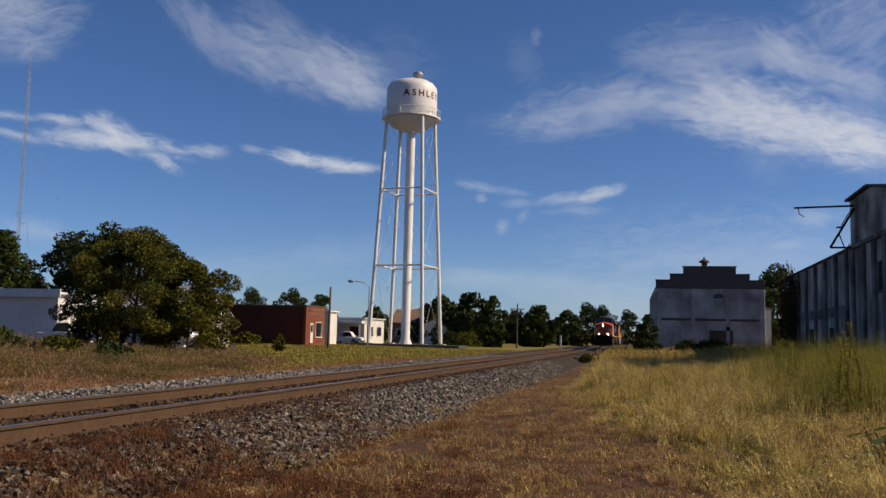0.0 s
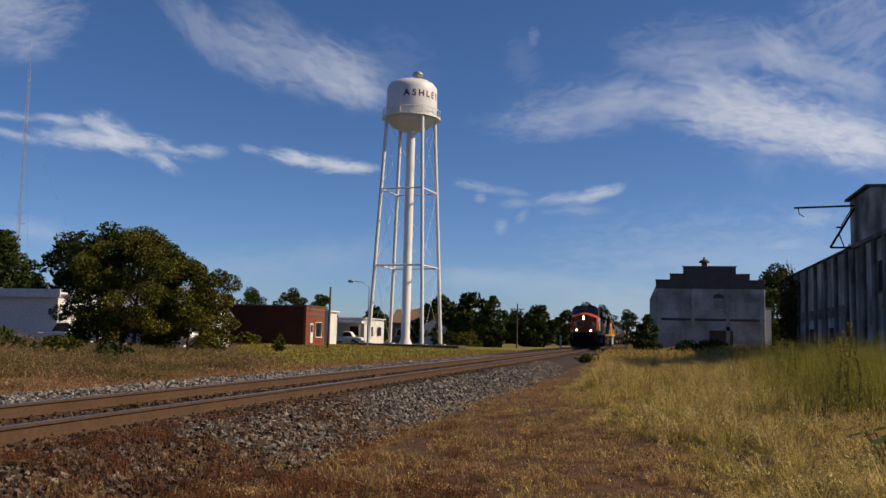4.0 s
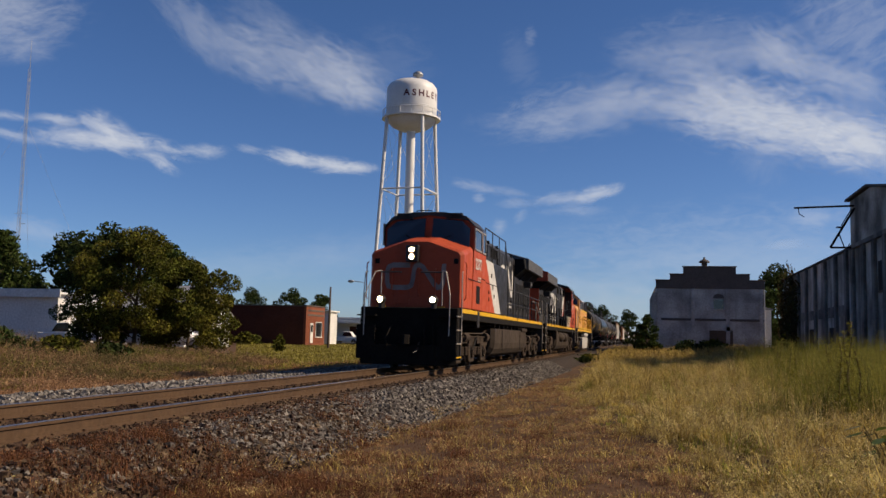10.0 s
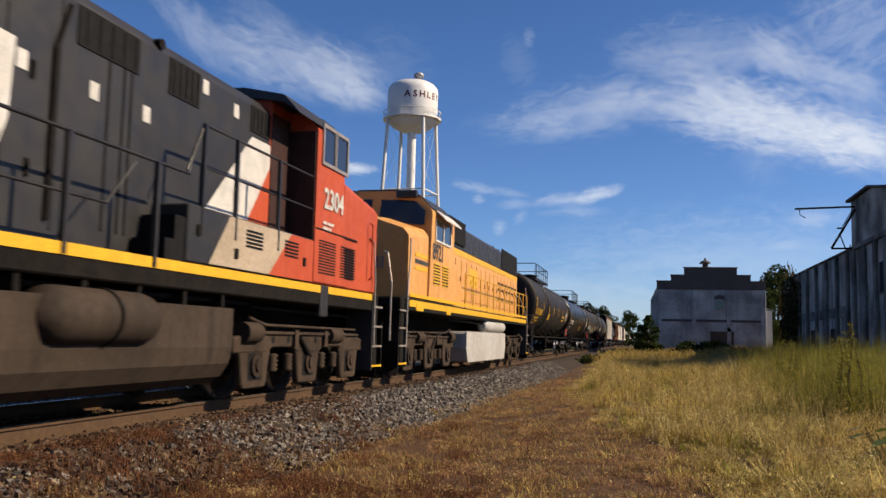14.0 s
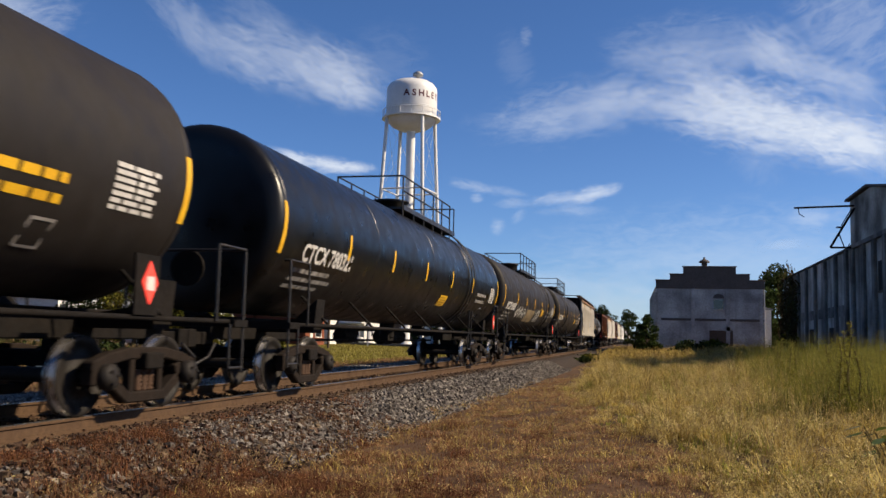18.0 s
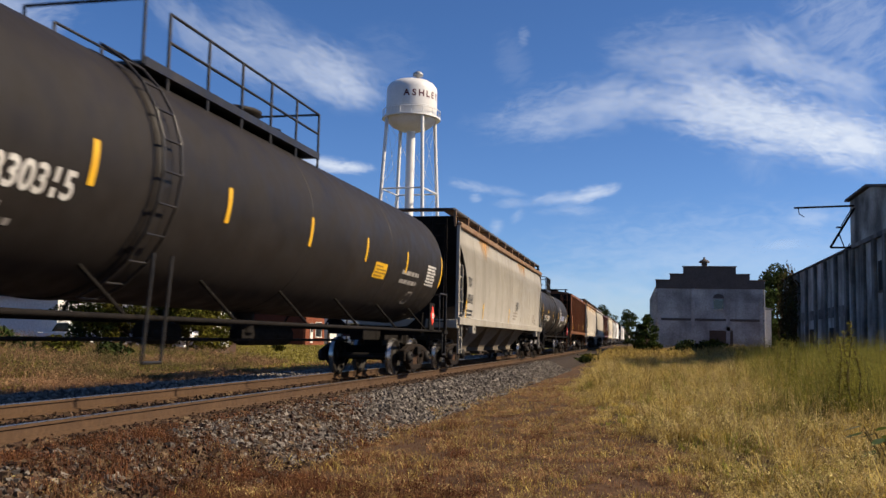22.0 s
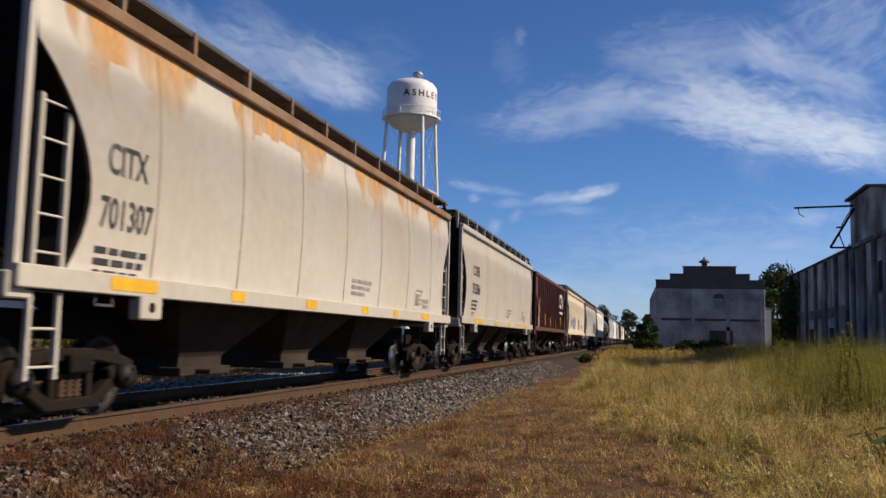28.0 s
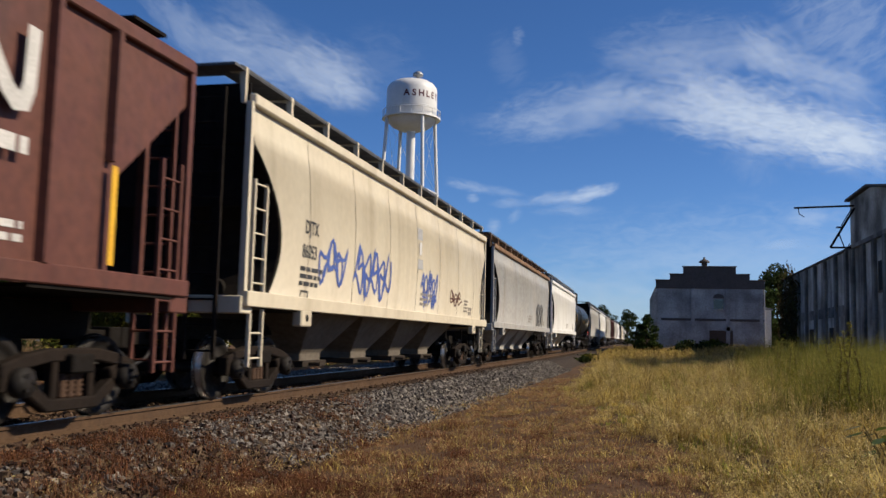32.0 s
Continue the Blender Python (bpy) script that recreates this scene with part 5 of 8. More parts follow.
        for x in (-1.47, 1.47):
            ladder(car, x, s * (h - 1.3), 0.5, 3.2 if s < 0 else 2.9, 0.42, m)
            part("corner_post", Shape().box(x - 0.045, x + 0.045, s * ye - 0.045, s * ye + 0.045, sill_z, zt), m, car)
        ladder(car, 0.9, s * (h - 0.72), 0.6, zt + 0.2, 0.45, M_endshade, "x")
        part("centre_sill", Shape().box(-0.17, 0.17, min(s * (h - 0.7), s * (h - 4.6)), max(s * (h - 0.7), s * (h - 4.6)), 0.86, 1.2), M_under, car)
        truck(car, s * (h - 2.35), mid, near)
        coupler(car, h, s)
    part("centre_sill", Shape().box(-0.2, 0.2, -h + 4.6, h - 4.6, 0.95, 1.3), M_under, car)
    part("brake_cylinder", Shape().tube((0.6, -h + 1.6, 1.6), (0.6, -h + 2.3, 1.6), 0.2, 14).tube((-0.6, -h + 1.5, 1.7), (-0.6, -h + 2.4, 1.7), 0.24, 14), M_under, car)

    def side(y, z):
        q = (z - zs) / (zt - zs)
        return (half_w(min(1, max(0, q))) + 0.008, y, z)

    for k in range(7):
        yy = -ye + 2.2 + (2 * ye - 4.4) * k / 6
        strip = [(yy + dy, zs + 0.02 + (zt - zs - 0.1) * i / 10) for i in range(11) for dy in (-0.012, 0.012)]
        part("weld_seam", Shape().add([(side(a, b)[0] - 0.003, a, b) for a, b in strip], [(2 * i, 2 * i + 1, 2 * i + 3, 2 * i + 2) for i in range(10)], True), M_grime, car)
    if frame_y is not None:
        decal(car, ([(0, 0), (0.46, 0), (0.46, 0.4), (0, 0.4)], [(0, 1, 2, 3)]), (frame_y, zs + 0.15), side, M_letter, "stencil_frame", "white-framed stencil panel")
        decal(car, ([(0.06, 0.06), (0.4, 0.06), (0.4, 0.34), (0.06, 0.34)], [(0, 1, 2, 3)]), (frame_y, zs + 0.15), lambda y, z: (side(y, z)[0] + 0.004, y, z), M_grime, "stencil_panel")
    for yr, wr, zr in rust:
        rnd = random.Random(int(yr * 10) + 99)
        edge = [(yr + wr * i / 12, zt - 0.12 - zr * 1.25 * rnd.uniform(0.55, 1.0) * math.sin(math.pi * (i + 0.6) / 13.2)) for i in range(13)]
        top = [(yr + wr * i / 12, zt - 0.06) for i in range(13)]
        me = Shape().add([side(*p) for p in top + edge], [(i, i + 1, 14 + i, 13 + i) for i in range(12)], True).mesh("rust_stain")
        uv = me.uv_layers.new()
        for loop in me.loops:
            uv.data[loop.index].uv = (0, 1.0 if loop.vertex_index < 13 else 0.0)
        part("rust_stain", me, M_ruststain, car, "orange rust stain running down from the eave")
    if marks:
        y, z, size, lines = marks
        for k, text in enumerate(lines):
            decal(car, narrow(words(text, size, size * 0.015), wide), (y - (0.08 * k), z - k * size * 1.25), side, M_darkletter, "reporting_mark")
        zz = z - len(lines) * size * 1.25 + size * 0.8
        decal(car, bars([1.0, 0.9, 0.9], 0.07, 0.05, 7), (y - 0.1, zz), side, M_darkletter, "small_print")
        decal(car, ribbon([(0, 0), (0.3, 0), (0.3, 0.2), (0, 0.2), (0, 0)], 0.03), (y, zz - 0.6), side, M_darkletter, "stencil_frame")
    decal(car, bars([1.2, 1.2, 0.8], 0.07, 0.05, 11), (0.4, zs + 0.55), side, M_faint, "small_print")
    decal(car, bars([0.6, 0.5, 0.6, 0.6], 0.06, 0.04, 12), (ye - 3.6, zs + 0.6), side, M_faint, "small_print")
    decal(car, bars([0.5, 0.5], 0.1, 0.03, 13), (ye - 2.9, zs + 0.4), side, M_faint, "small_print")
    for y, w in tape:
        part("reflective_strip", Shape().box(1.582, 1.586, y - w / 2, y + w / 2, sill_z + 0.05, sill_z + 0.19), M_yellow, car)
    if spray == 1:
        decal(car, scribble(21, 1.4, 0.8, 4, 0.07), (-6.5, zs + 0.35), side, M_blue, "graffiti", "blue spray-painted scribble")
        decal(car, scribble(22, 2.6, 1.0, 7, 0.08), (-4.8, zs + 0.2), side, M_blue, "graffiti", "blue spray-painted scribble")
        decal(car, scribble(23, 1.9, 0.9, 6, 0.08), (0.3, zs + 0.2), side, M_blue, "graffiti", "blue spray-painted scribble")
        decal(car, ([(0, 0), (0.5, 0), (0.5, 1.0), (0, 1.0)], [(0, 1, 2, 3)]), (0.0, zs + 1.1), side, M_palegrey, "emblem", "faded blue-grey emblem panel")
        decal(car, ([(0.13, 0.35), (0.37, 0.35), (0.37, 0.65), (0.13, 0.65)], [(0, 1, 2, 3)]), (0.0, zs + 1.1), lambda y, z: (side(y, z)[0] + 0.005, y, z), M_letter, "emblem")
        decal(car, scribble(24, 1.6, 0.45, 4, 0.045), (3.6, zs + 0.35), side, M_brown, "graffiti", "small dark spray-painted scribble")
    if spray == 2:
        decal(car, scribble(31, 3.0, 1.1, 7, 0.14), (3.0, zs + 0.1), side, M_darkletter, "graffiti", "dark spray-painted scribble")
    if stain:
        decal(car, scribble(51, 0.9, 0.4, 3, 0.04), (1.0, zs + 0.6), side, M_darkletter, "graffiti", "small black scribble")
        for y in (-9.3, -6.4, -0.7):
            decal(car, ([(0, 0), (0.1, 0), (0.13, 0.55), (0.02, 0.6)], [(0, 1, 2, 3)]), (y, zs + 0.05), side, M_yellow, "reflective_strip")
    MOVING.append((car, mid))
    return car


def ribbed_hopper(a, b, m, marks, label, near=True, ribs=15, logo=False, tape=()):
    """A hopper car with flat sides, outside posts and sloping ends."""
    h, mid = (b - a) / 2, (a + b) / 2
    car = thing("ribbed_hopper_car", Matrix.Identity(4), label, "hopper car", "cars of the freight train")
    ye, zs, zt = h - 0.75, 1.5, 4.3
    rings = [[(-1.46, -y, z), (1.46, -y, z), (1.46, y, z), (-1.46, y, z)] for y, z in ((ye - 1.6, zs), (ye - 1.6, zs + 1.05), (ye - 0.15, zt - 0.55), (ye - 0.15, zt))]
    me = Shape().loft(rings).mesh("body_shell")
    me.materials.append(m)
    me.materials.append(M_endshade)
    # sloping ends likewise carry their shade as colour
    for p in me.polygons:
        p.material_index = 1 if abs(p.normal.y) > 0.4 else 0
    part("body_shell", me, None, car)
    part("roof", Shape().prism([(-1.46, zt), (1.46, zt), (1.3, zt + 0.1), (0.4, zt + 0.2), (-0.4, zt + 0.2), (-1.3, zt + 0.1)], "y", -ye + 0.15, ye - 0.15), m, car)
    for s in (-1, 1):
        part("top_chord", Shape().box(s * 1.49 - 0.05, s * 1.49 + 0.05, -ye + 0.1, ye - 0.1, zt - 0.14, zt + 0.03), m, car, bevel=0.015)
        part("side_sill", Shape().box(s * 1.49 - 0.05, s * 1.49 + 0.05, -ye, ye, zs - 0.1, zs + 0.1), m, car, bevel=0.015)
        for k in range(ribs):
            yy = -ye + 1.5 + (2 * ye - 3.2) * k / (ribs - 1)
            part("side_post", Shape().prism([(s * 1.46, yy - 0.06), (s * 1.56, yy - 0.035), (s * 1.56, yy + 0.035), (s * 1.46, yy + 0.06)], "z", zs + 0.1 if 0 < k < ribs - 1 else 2.75, zt - 0.14), m, car)
    for k in range(4):
        yy = -ye + 2.2 + (2 * ye - 4.4) * k / 3
        part("roof_hatch", Shape().box(-0.4, 0.4, yy - 1.4, yy + 1.4, zt + 0.2, zt + 0.32), M_under, car, bevel=0.02)
    for yy in (-ye + 0.5, ye - 0.6):
        part("end_walk", Shape().box(-1.2, 1.2, yy - 0.35, yy + 0.35, zt + 0.3, zt + 0.34).box(-1.1, -1.0, yy - 0.05, yy + 0.05, zt, zt + 0.3).box(1.0, 1.1, yy - 0.05, yy + 0.05, zt, zt + 0.3), M_under, car)
    hopper_bins(car, -h + 3.9, h - 3.9, 3, zs, M_under, 1.35)
    for s in (-1, 1):
        part("end_sill", Shape().box(-1.5, 1.5, min(s * (h - 1.1), s * (h - 0.7)), max(s * (h - 1.1), s * (h - 0.7)), 1.2, 1.5), m, car, bevel=0.015)
        part("shear_plate", Shape().box(-1.5, 1.5, min(s * (h - 3.6), s * (h - 1.0)), max(s * (h - 3.6), s * (h - 1.0)), 1.36, 1.4), M_under, car)
        for x in (-1.47, 1.47):
            part("corner_post", Shape().box(x - 0.05, x + 0.05, s * (ye - 0.1) - 0.05, s * (ye - 0.1) + 0.05, 1.4, zt), m, car)
            part("end_post", Shape().box(x * 0.6 - 0.05, x * 0.6 + 0.05, s * (ye - 0.1) - 0.05, s * (ye - 0.1) + 0.05, 1.4, zt - 0.2), m, car)
            ladder(car, x, s * (ye - 0.42), 0.5, 3.0, 0.42, m)
        ladder(car, 1.0, s * (ye + 0.02), 0.5, zt, 0.45, m, "x")
        part("centre_sill", Shape().box(-0.17, 0.17, min(s * (h - 0.7), s * (h - 4.4)), max(s * (h - 0.7), s * (h - 4.4)), 0.86, 1.3), M_under, car)
        truck(car, s * (h - 2.25), mid, near)
        coupler(car, h, s)
    part("centre_sill", Shape().box(-0.2, 0.2, -h + 4.4, h - 4.4, 0.95, 1.3), M_under, car)
    side = lambda y, z: (1.468, y, z)
    gap = (2 * ye - 3.2) / (ribs - 1)
    if marks:
        for z, size, text in marks:
            spots = (-6.5, -6.25, -5.7) if len(text) == 3 else (-6.66, -6.3, -5.75, -5.35, -4.85, -4.5)
            for ch, y in zip(text, spots):
                decal(car, words(ch, size, 0.012), (y, z), side, M_letter, "reporting_mark")
        for k in range(3):
            decal(car, bars([0.5, 0.42], 0.07, 0.06, 30 + k), (-ye + 2.4 + k * gap, 2.1), side, M_faintwhite, "small_print")
        decal(car, bars([0.8, 0.8, 0.8, 0.7], 0.09, 0.05, 37), (-ye + 1.4, 2.1), side, M_faintwhite, "small_print")
    for k in (5, 7, 9, 12):
        decal(car, bars([0.5, 0.5], 0.07, 0.05, 40 + k), (-ye + 1.75 + k * gap, 1.95), side, M_letter, "small_print")
    if logo:
        decal(car, *[(lambda p, f: ([(x * 0.66, y * 0.72) for x, y in p], f))(*ribbon(WORM, 0.26))], (3.5, 2.95), lambda y, z: (1.565, y, z), M_letter, "emblem", "white winding line emblem")
        decal(car, bars([2.0], 0.16, 0.05, 50), (3.5, 2.7), lambda y, z: (1.565, y, z), M_letter, "small_print")
    for y, z0, z1 in tape:
        part("reflective_strip", Shape().box(1.562, 1.567, y - 0.05, y + 0.05, z0, z1), M_yellow, car)
    MOVING.append((car, mid))
    return car


# Dark red that holds the shade of the nook behind the cab.
M_doorway = mat("shaded_dark_red_doorway", (0.035, 0.009, 0.006), 0.7, 0, (0.02, 0.007, 0.005), 2)


def loco_truck(car, y, mid, near, m):
    """Three-axle truck with a deep cast frame, journal boxes and coil springs."""
    for s in (-1, 1):
        sh = Shape().prism([(y - 2.85, 0.7), (y - 2.85, 0.92), (y - 2.2, 1.02), (y + 2.2, 1.02), (y + 2.85, 0.92), (y + 2.85, 0.7), (y + 1.7, 0.7), (y + 1.5, 0.78), (y + 0.7, 0.78), (y + 0.5, 0.7), (y - 0.5, 0.7), (y - 0.7, 0.78), (y - 1.5, 0.78), (y - 1.7, 0.7)], "x", s * 1.16, s * 1.3)
        part("truck_frame", sh, m, car, bevel=0.02)
        for dy in (-1.3, -0.3, 0.9, 1.5):
            part("frame_hole", Shape().tube((s * 1.3, y + dy, 0.9), (s * 1.306, y + dy, 0.9), 0.06, 12), M_dark, car)
        part("frame_rib", Shape().box(s * 1.3, s * 1.34, y - 2.5, y + 2.5, 0.985, 1.03).box(s * 1.3, s * 1.36, y - 0.75, y - 0.6, 0.78, 1.06).box(s * 1.3, s * 1.36, y + 0.6, y + 0.75, 0.78, 1.06), m, car)
        for dy in (-2.1, 0, 2.1):
            part("pedestal", Shape().prism([(y + dy - 0.56, 0.8), (y + dy + 0.56, 0.8), (y + dy + 0.5, 0.62), (y + dy + 0.42, 0.25), (y + dy + 0.36, 0.18), (y + dy - 0.36, 0.18), (y + dy - 0.42, 0.25), (y + dy - 0.5, 0.62)], "x", s * 1.18, s * 1.29), m, car, bevel=0.02)
            part("bearing_cover", Shape().prism([(y + dy - 0.24, 0.3), (y + dy + 0.24, 0.3), (y + dy + 0.24, 0.7), (y + dy - 0.24, 0.7)], "x", s * 1.29, s * 1.295), M_dark, car)
            part("journal_box", Shape().tube((s * 1.2, y + dy, 0.52), (s * 1.34, y + dy, 0.52), 0.18, 14).tube((s * 1.34, y + dy, 0.52), (s * 1.37, y + dy, 0.52), 0.1, 10), m, car)
        for dy in (-1.35, -0.75, 0.75, 1.35):
            prof = [(0.1 if k % 2 else 0.07, 0.28 + k * 0.035) for k in range(9)]
            part("spring", Shape().lathe(prof, "z", (s * 1.22, y + dy, 0.12), 12), m, car)
        part("brake_cylinder", Shape().tube((s * 1.28, y - 1.5, 0.98), (s * 1.28, y - 0.9, 0.98), 0.14, 12).tube((s * 1.28, y + 2.1, 1.0), (s * 1.28, y + 2.6, 1.0), 0.16, 12).pipe([(s * 1.3, y - 2.4, 1.1), (s * 1.3, y + 1.8, 1.12), (s * 1.3, y + 2.4, 1.22)], 0.025), m, car)
        part("damper", Shape().tube((s * 1.32, y - 0.1, 0.55), (s * 1.32, y + 0.5, 0.95), 0.05, 8), M_under, car)
    part("bolster", Shape().box(-1.1, 1.1, y - 0.5, y + 0.5, 0.55, 0.95).box(-1.1, 1.1, y - 2.7, y - 2.5, 0.6, 0.85).box(-1.1, 1.1, y + 2.5, y + 2.7, 0.6, 0.85), M_under, car)
    for dy in (-2.1, 0, 2.1):
        put_wheels(car, y + dy, 0.53, ME["loco_wheelset"], mid, near)


def corner_steps(car, h, s, side, m):
    """Boarding steps at one corner with their stringers and bright nosings."""
    ya, yb = s * (h - 0.3), s * (h - 0.95)
    x0, x1 = side * 0.95, side * 1.52
    lo, hi = min(x0, x1), max(x0, x1)
    for k in range(4):
        z = 0.36 + k * 0.4
        part("step_tread", Shape().box(lo, hi, min(ya, yb), max(ya, yb), z, z + 0.04), M_under, car)
        part("step_nosing", Shape().box(side * 1.52 - 0.012, side * 1.52 + 0.018, min(ya, yb), max(ya, yb), z + 0.005, z + 0.045), M_steel if k else M_yellow, car)
    part("stringer", Shape().box(lo, hi, yb - 0.03, yb + 0.03, 0.3, 1.85), m, car)
    part("stringer", Shape().box(lo, hi, ya - 0.02, ya + 0.02, 0.3, 1.3), M_under, car)


def railing(car, x, ys, z0, z1, m, mid=True):
    part("handrail", Shape().pipe([(x, ys[0], z1), (x, ys[-1], z1)], 0.02).pipe([(x, ys[0], (z0 + z1) / 2), (x, ys[-1], (z0 + z1) / 2)], 0.016) if mid else Shape().pipe([(x, ys[0], z1), (x, ys[-1], z1)], 0.02), m, car)
    for y in ys:
        part("stanchion", Shape().tube((x, y, z0), (x, y, z1), 0.02, 6), m, car)


def both_sides(x):
    """Placings of a flat decal on the near and the far flank; the far one reads the other way round."""
    return [(lambda y, z: (x, y, z), 1), (lambda y, z: (-x, -y, z), -1)]


def wide_cab_engine(a, b, number, label, turned=False):
    """A six-axle engine, black with an orange-red cab and end, white band and flared radiator."""
    h, mid = (b - a) / 2, (a + b) / 2
    car = thing("diesel_locomotive", Matrix.Identity(4), label, "locomotive", "engines of the freight train")
    hh = 11.3
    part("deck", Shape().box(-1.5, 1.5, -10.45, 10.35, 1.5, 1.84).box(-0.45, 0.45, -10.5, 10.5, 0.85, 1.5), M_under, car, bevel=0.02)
    for s in (-1, 1):
        for y0, y1 in ((-10.3, -7.75), (-7.4, 1.3), (1.5, 5.2), (5.35, 10.3)):
            part("side_stripe", Shape().box(s * 1.5, s * 1.512, y0, y1, 1.71, 1.835), M_yellow, car, "yellow sill stripe")
        part("jack_pad", Shape().box(s * 1.45, s * 1.53, -7.75, -7.4, 1.3, 1.84), M_cnblack, car, bevel=0.02)
    # nose and cab
    tip = -10.7 if turned else -9.98
    nose = [(-1.48, 1.85), (1.48, 1.85), (1.48, 3.5), (1.40, 3.6), (0.4, 3.93), (-0.4, 3.93), (-1.40, 3.6), (-1.48, 3.5)]
    back = [(x, z + (0.25 if z > 3 else 0)) for x, z in nose]
    front = [(x * 0.93, z - (0.05 if z > 3 else 0)) for x, z in nose]
    part("nose", Shape().loft([[(x, tip, z) for x, z in front], [(x, tip + 0.1, z) for x, z in nose], [(x, -8.55, z) for x, z in back]]), M_cnred, car, "orange-red nose with bevelled corners", 0.03)
    part("nose_door", Shape().box(-0.68, -0.2, tip - 0.012, tip + 0.01, 1.95, 3.3), M_cnred, car, bevel=0.02)
    cabp = [(-1.5, 1.86), (1.5, 1.86), (1.5, 4.5), (1.2, 4.82), (0.5, 4.97), (-0.5, 4.97), (-1.2, 4.82), (-1.5, 4.5)]
    part("cab", Shape().loft([[(x, -8.62 + (0.0 if z < 4 else 0.22), z) for x, z in cabp], [(x, -7.07, z) for x, z in cabp]]), M_cnred, car, bevel=0.03)
    part("cab_rear", Shape().prism([(-0.98, 1.86), (1.5, 1.86), (1.5, 4.5), (1.2, 4.82), (0.5, 4.95), (-0.5, 4.95), (-0.98, 4.8)], "y", -7.07, -6.3), M_cnred, car, "orange-red rear of the cab", 0.02)
    # flat panels: the nook's shade is in their colour, not in depth
    part("cab_door", Shape().box(-0.992, -0.98, -7.05, -6.32, 2.62, 4.6), M_doorway, car, "dark red panel for the shaded doorway behind the cab")
    part("cab_door_leaf", Shape().box(-1.47, -1.0, -7.068, -7.04, 2.6, 4.45), M_doorway, car)
    part("cab_roof", Shape().loft([[(x * 1.02, y, z + 0.03) for x, z in ((1.49, 4.52), (1.2, 4.84), (0.5, 4.98), (-0.5, 4.98), (-1.2, 4.84), (-1.49, 4.52), (-1.2, 4.72), (0, 4.88), (1.2, 4.72))] for y in (-8.5, -6.2)]), M_cnblack, car)
    for s in (-1, 1):
        ws = part("windshield", Shape().add([(s * 0.12, -8.64, 4.12), (s * 1.38, -8.64, 3.85), (s * 1.38, -8.56, 4.45), (s * 1.08, -8.46, 4.72), (s * 0.12, -8.43, 4.82)], [(0, 1, 2, 3, 4)]), M_glass, car, "dark windscreen")
        part("wiper", Shape().pipe([(s * 0.3, -8.66, 4.0), (s * 0.75, -8.6, 4.25)], 0.012), M_under, ws)
        for y0, y1, zb in ((-8.35, -7.25, 3.84), (-7.0, -6.5, 3.84)) if s > 0 else ((-8.5, -7.95, 3.98), (-7.85, -7.32, 3.98)):
            win = part("side_window", Shape().box(s * 1.495, s * 1.512, y0, y1, zb, zb + 0.6), M_glass, car, "dark side window")
            part("window_frame", Shape().box(s * 1.5, s * 1.53, y0 - 0.07, y1 + 0.06, zb - 0.06, zb).box(s * 1.5, s * 1.53, y0 - 0.07, y1 + 0.06, zb + 0.6, zb + 0.66).box(s * 1.5, s * 1.53, y0 - 0.07, y0, zb, zb + 0.6).box(s * 1.5, s * 1.53, y1, y1 + 0.06, zb, zb + 0.6), M_steel, win)
        part("number_board", Shape().box(s * 0.55, s * 1.1, -8.5, -8.3, 4.78, 4.98), M_black, car, bevel=0.02)
        part("grab_iron", Shape().pipe([(s * 1.52, -10.0, 2.1), (s * 1.58, -10.0, 2.15), (s * 1.58, -10.0, 3.2), (s * 1.52, -10.0, 3.25)], 0.018), M_cnred, car)
        part("marker_light", Shape().box(s * 1.18, s * 1.32, tip - 0.02, tip + 0.05, 3.2, 3.36), M_dark, car)
    # the low cabinet behind the cab carries the white band
    part("equipment_cabinet", Shape().box(0.9, 1.49, -6.3, -1.4, 1.85, 3.68), M_cnblack, car, bevel=0.03)
    part("low_cabinet", Shape().box(-1.49, -0.9, -7.05, -2.9, 1.85, 2.58), M_cnblack, car, bevel=0.02)
    part("cabinet_steps", Shape().box(-1.45, -1.0, -2.9, -2.45, 1.85, 2.1).box(-1.45, -1.0, -2.9, -2.65, 2.1, 2.4), M_dark, car)
    part("hood", Shape().prism([(-0.97, 1.85), (0.97, 1.85), (0.97, 4.55), (0.8, 4.74), (-0.8, 4.74), (-0.97, 4.55)], "y", -6.3, 3.95), M_cnblack, car, bevel=0.03)
    part("radiator_hood", Shape().box(-0.97, 0.97, 3.95, 9.45, 1.85, 4.2), M_cnblack, car, bevel=0.03)
    part("hood_end", Shape().box(-0.98, 0.98, 9.45, 9.5, 1.85, 4.25), M_cnred, car, "red end of the hood")
    part("radiator_wing", Shape().prism([(-1.55, 4.16), (1.55, 4.16), (1.55, 4.66), (0.25, 5.02), (-0.25, 5.02), (-1.55, 4.66)], "y", 4.6, 10.1), M_roofgrey, car, "flared grey radiator roof", 0.02)
    part("radiator_core", Shape().prism([(-1.45, 4.17), (-0.97, 3.78), (0.97, 3.78), (1.45, 4.17), (1.4, 4.6), (-1.4, 4.6)], "y", 3.95, 9.55), M_dark, car, "black radiator screens under the flare")
    part("radiator_end", Shape().prism([(-1.545, 4.17), (1.545, 4.17), (1.545, 4.655), (0.25, 5.01), (-0.25, 5.01), (-1.545, 4.655)], "y", 10.1, 10.15), M_cnred, car, "red end of the flared radiator")
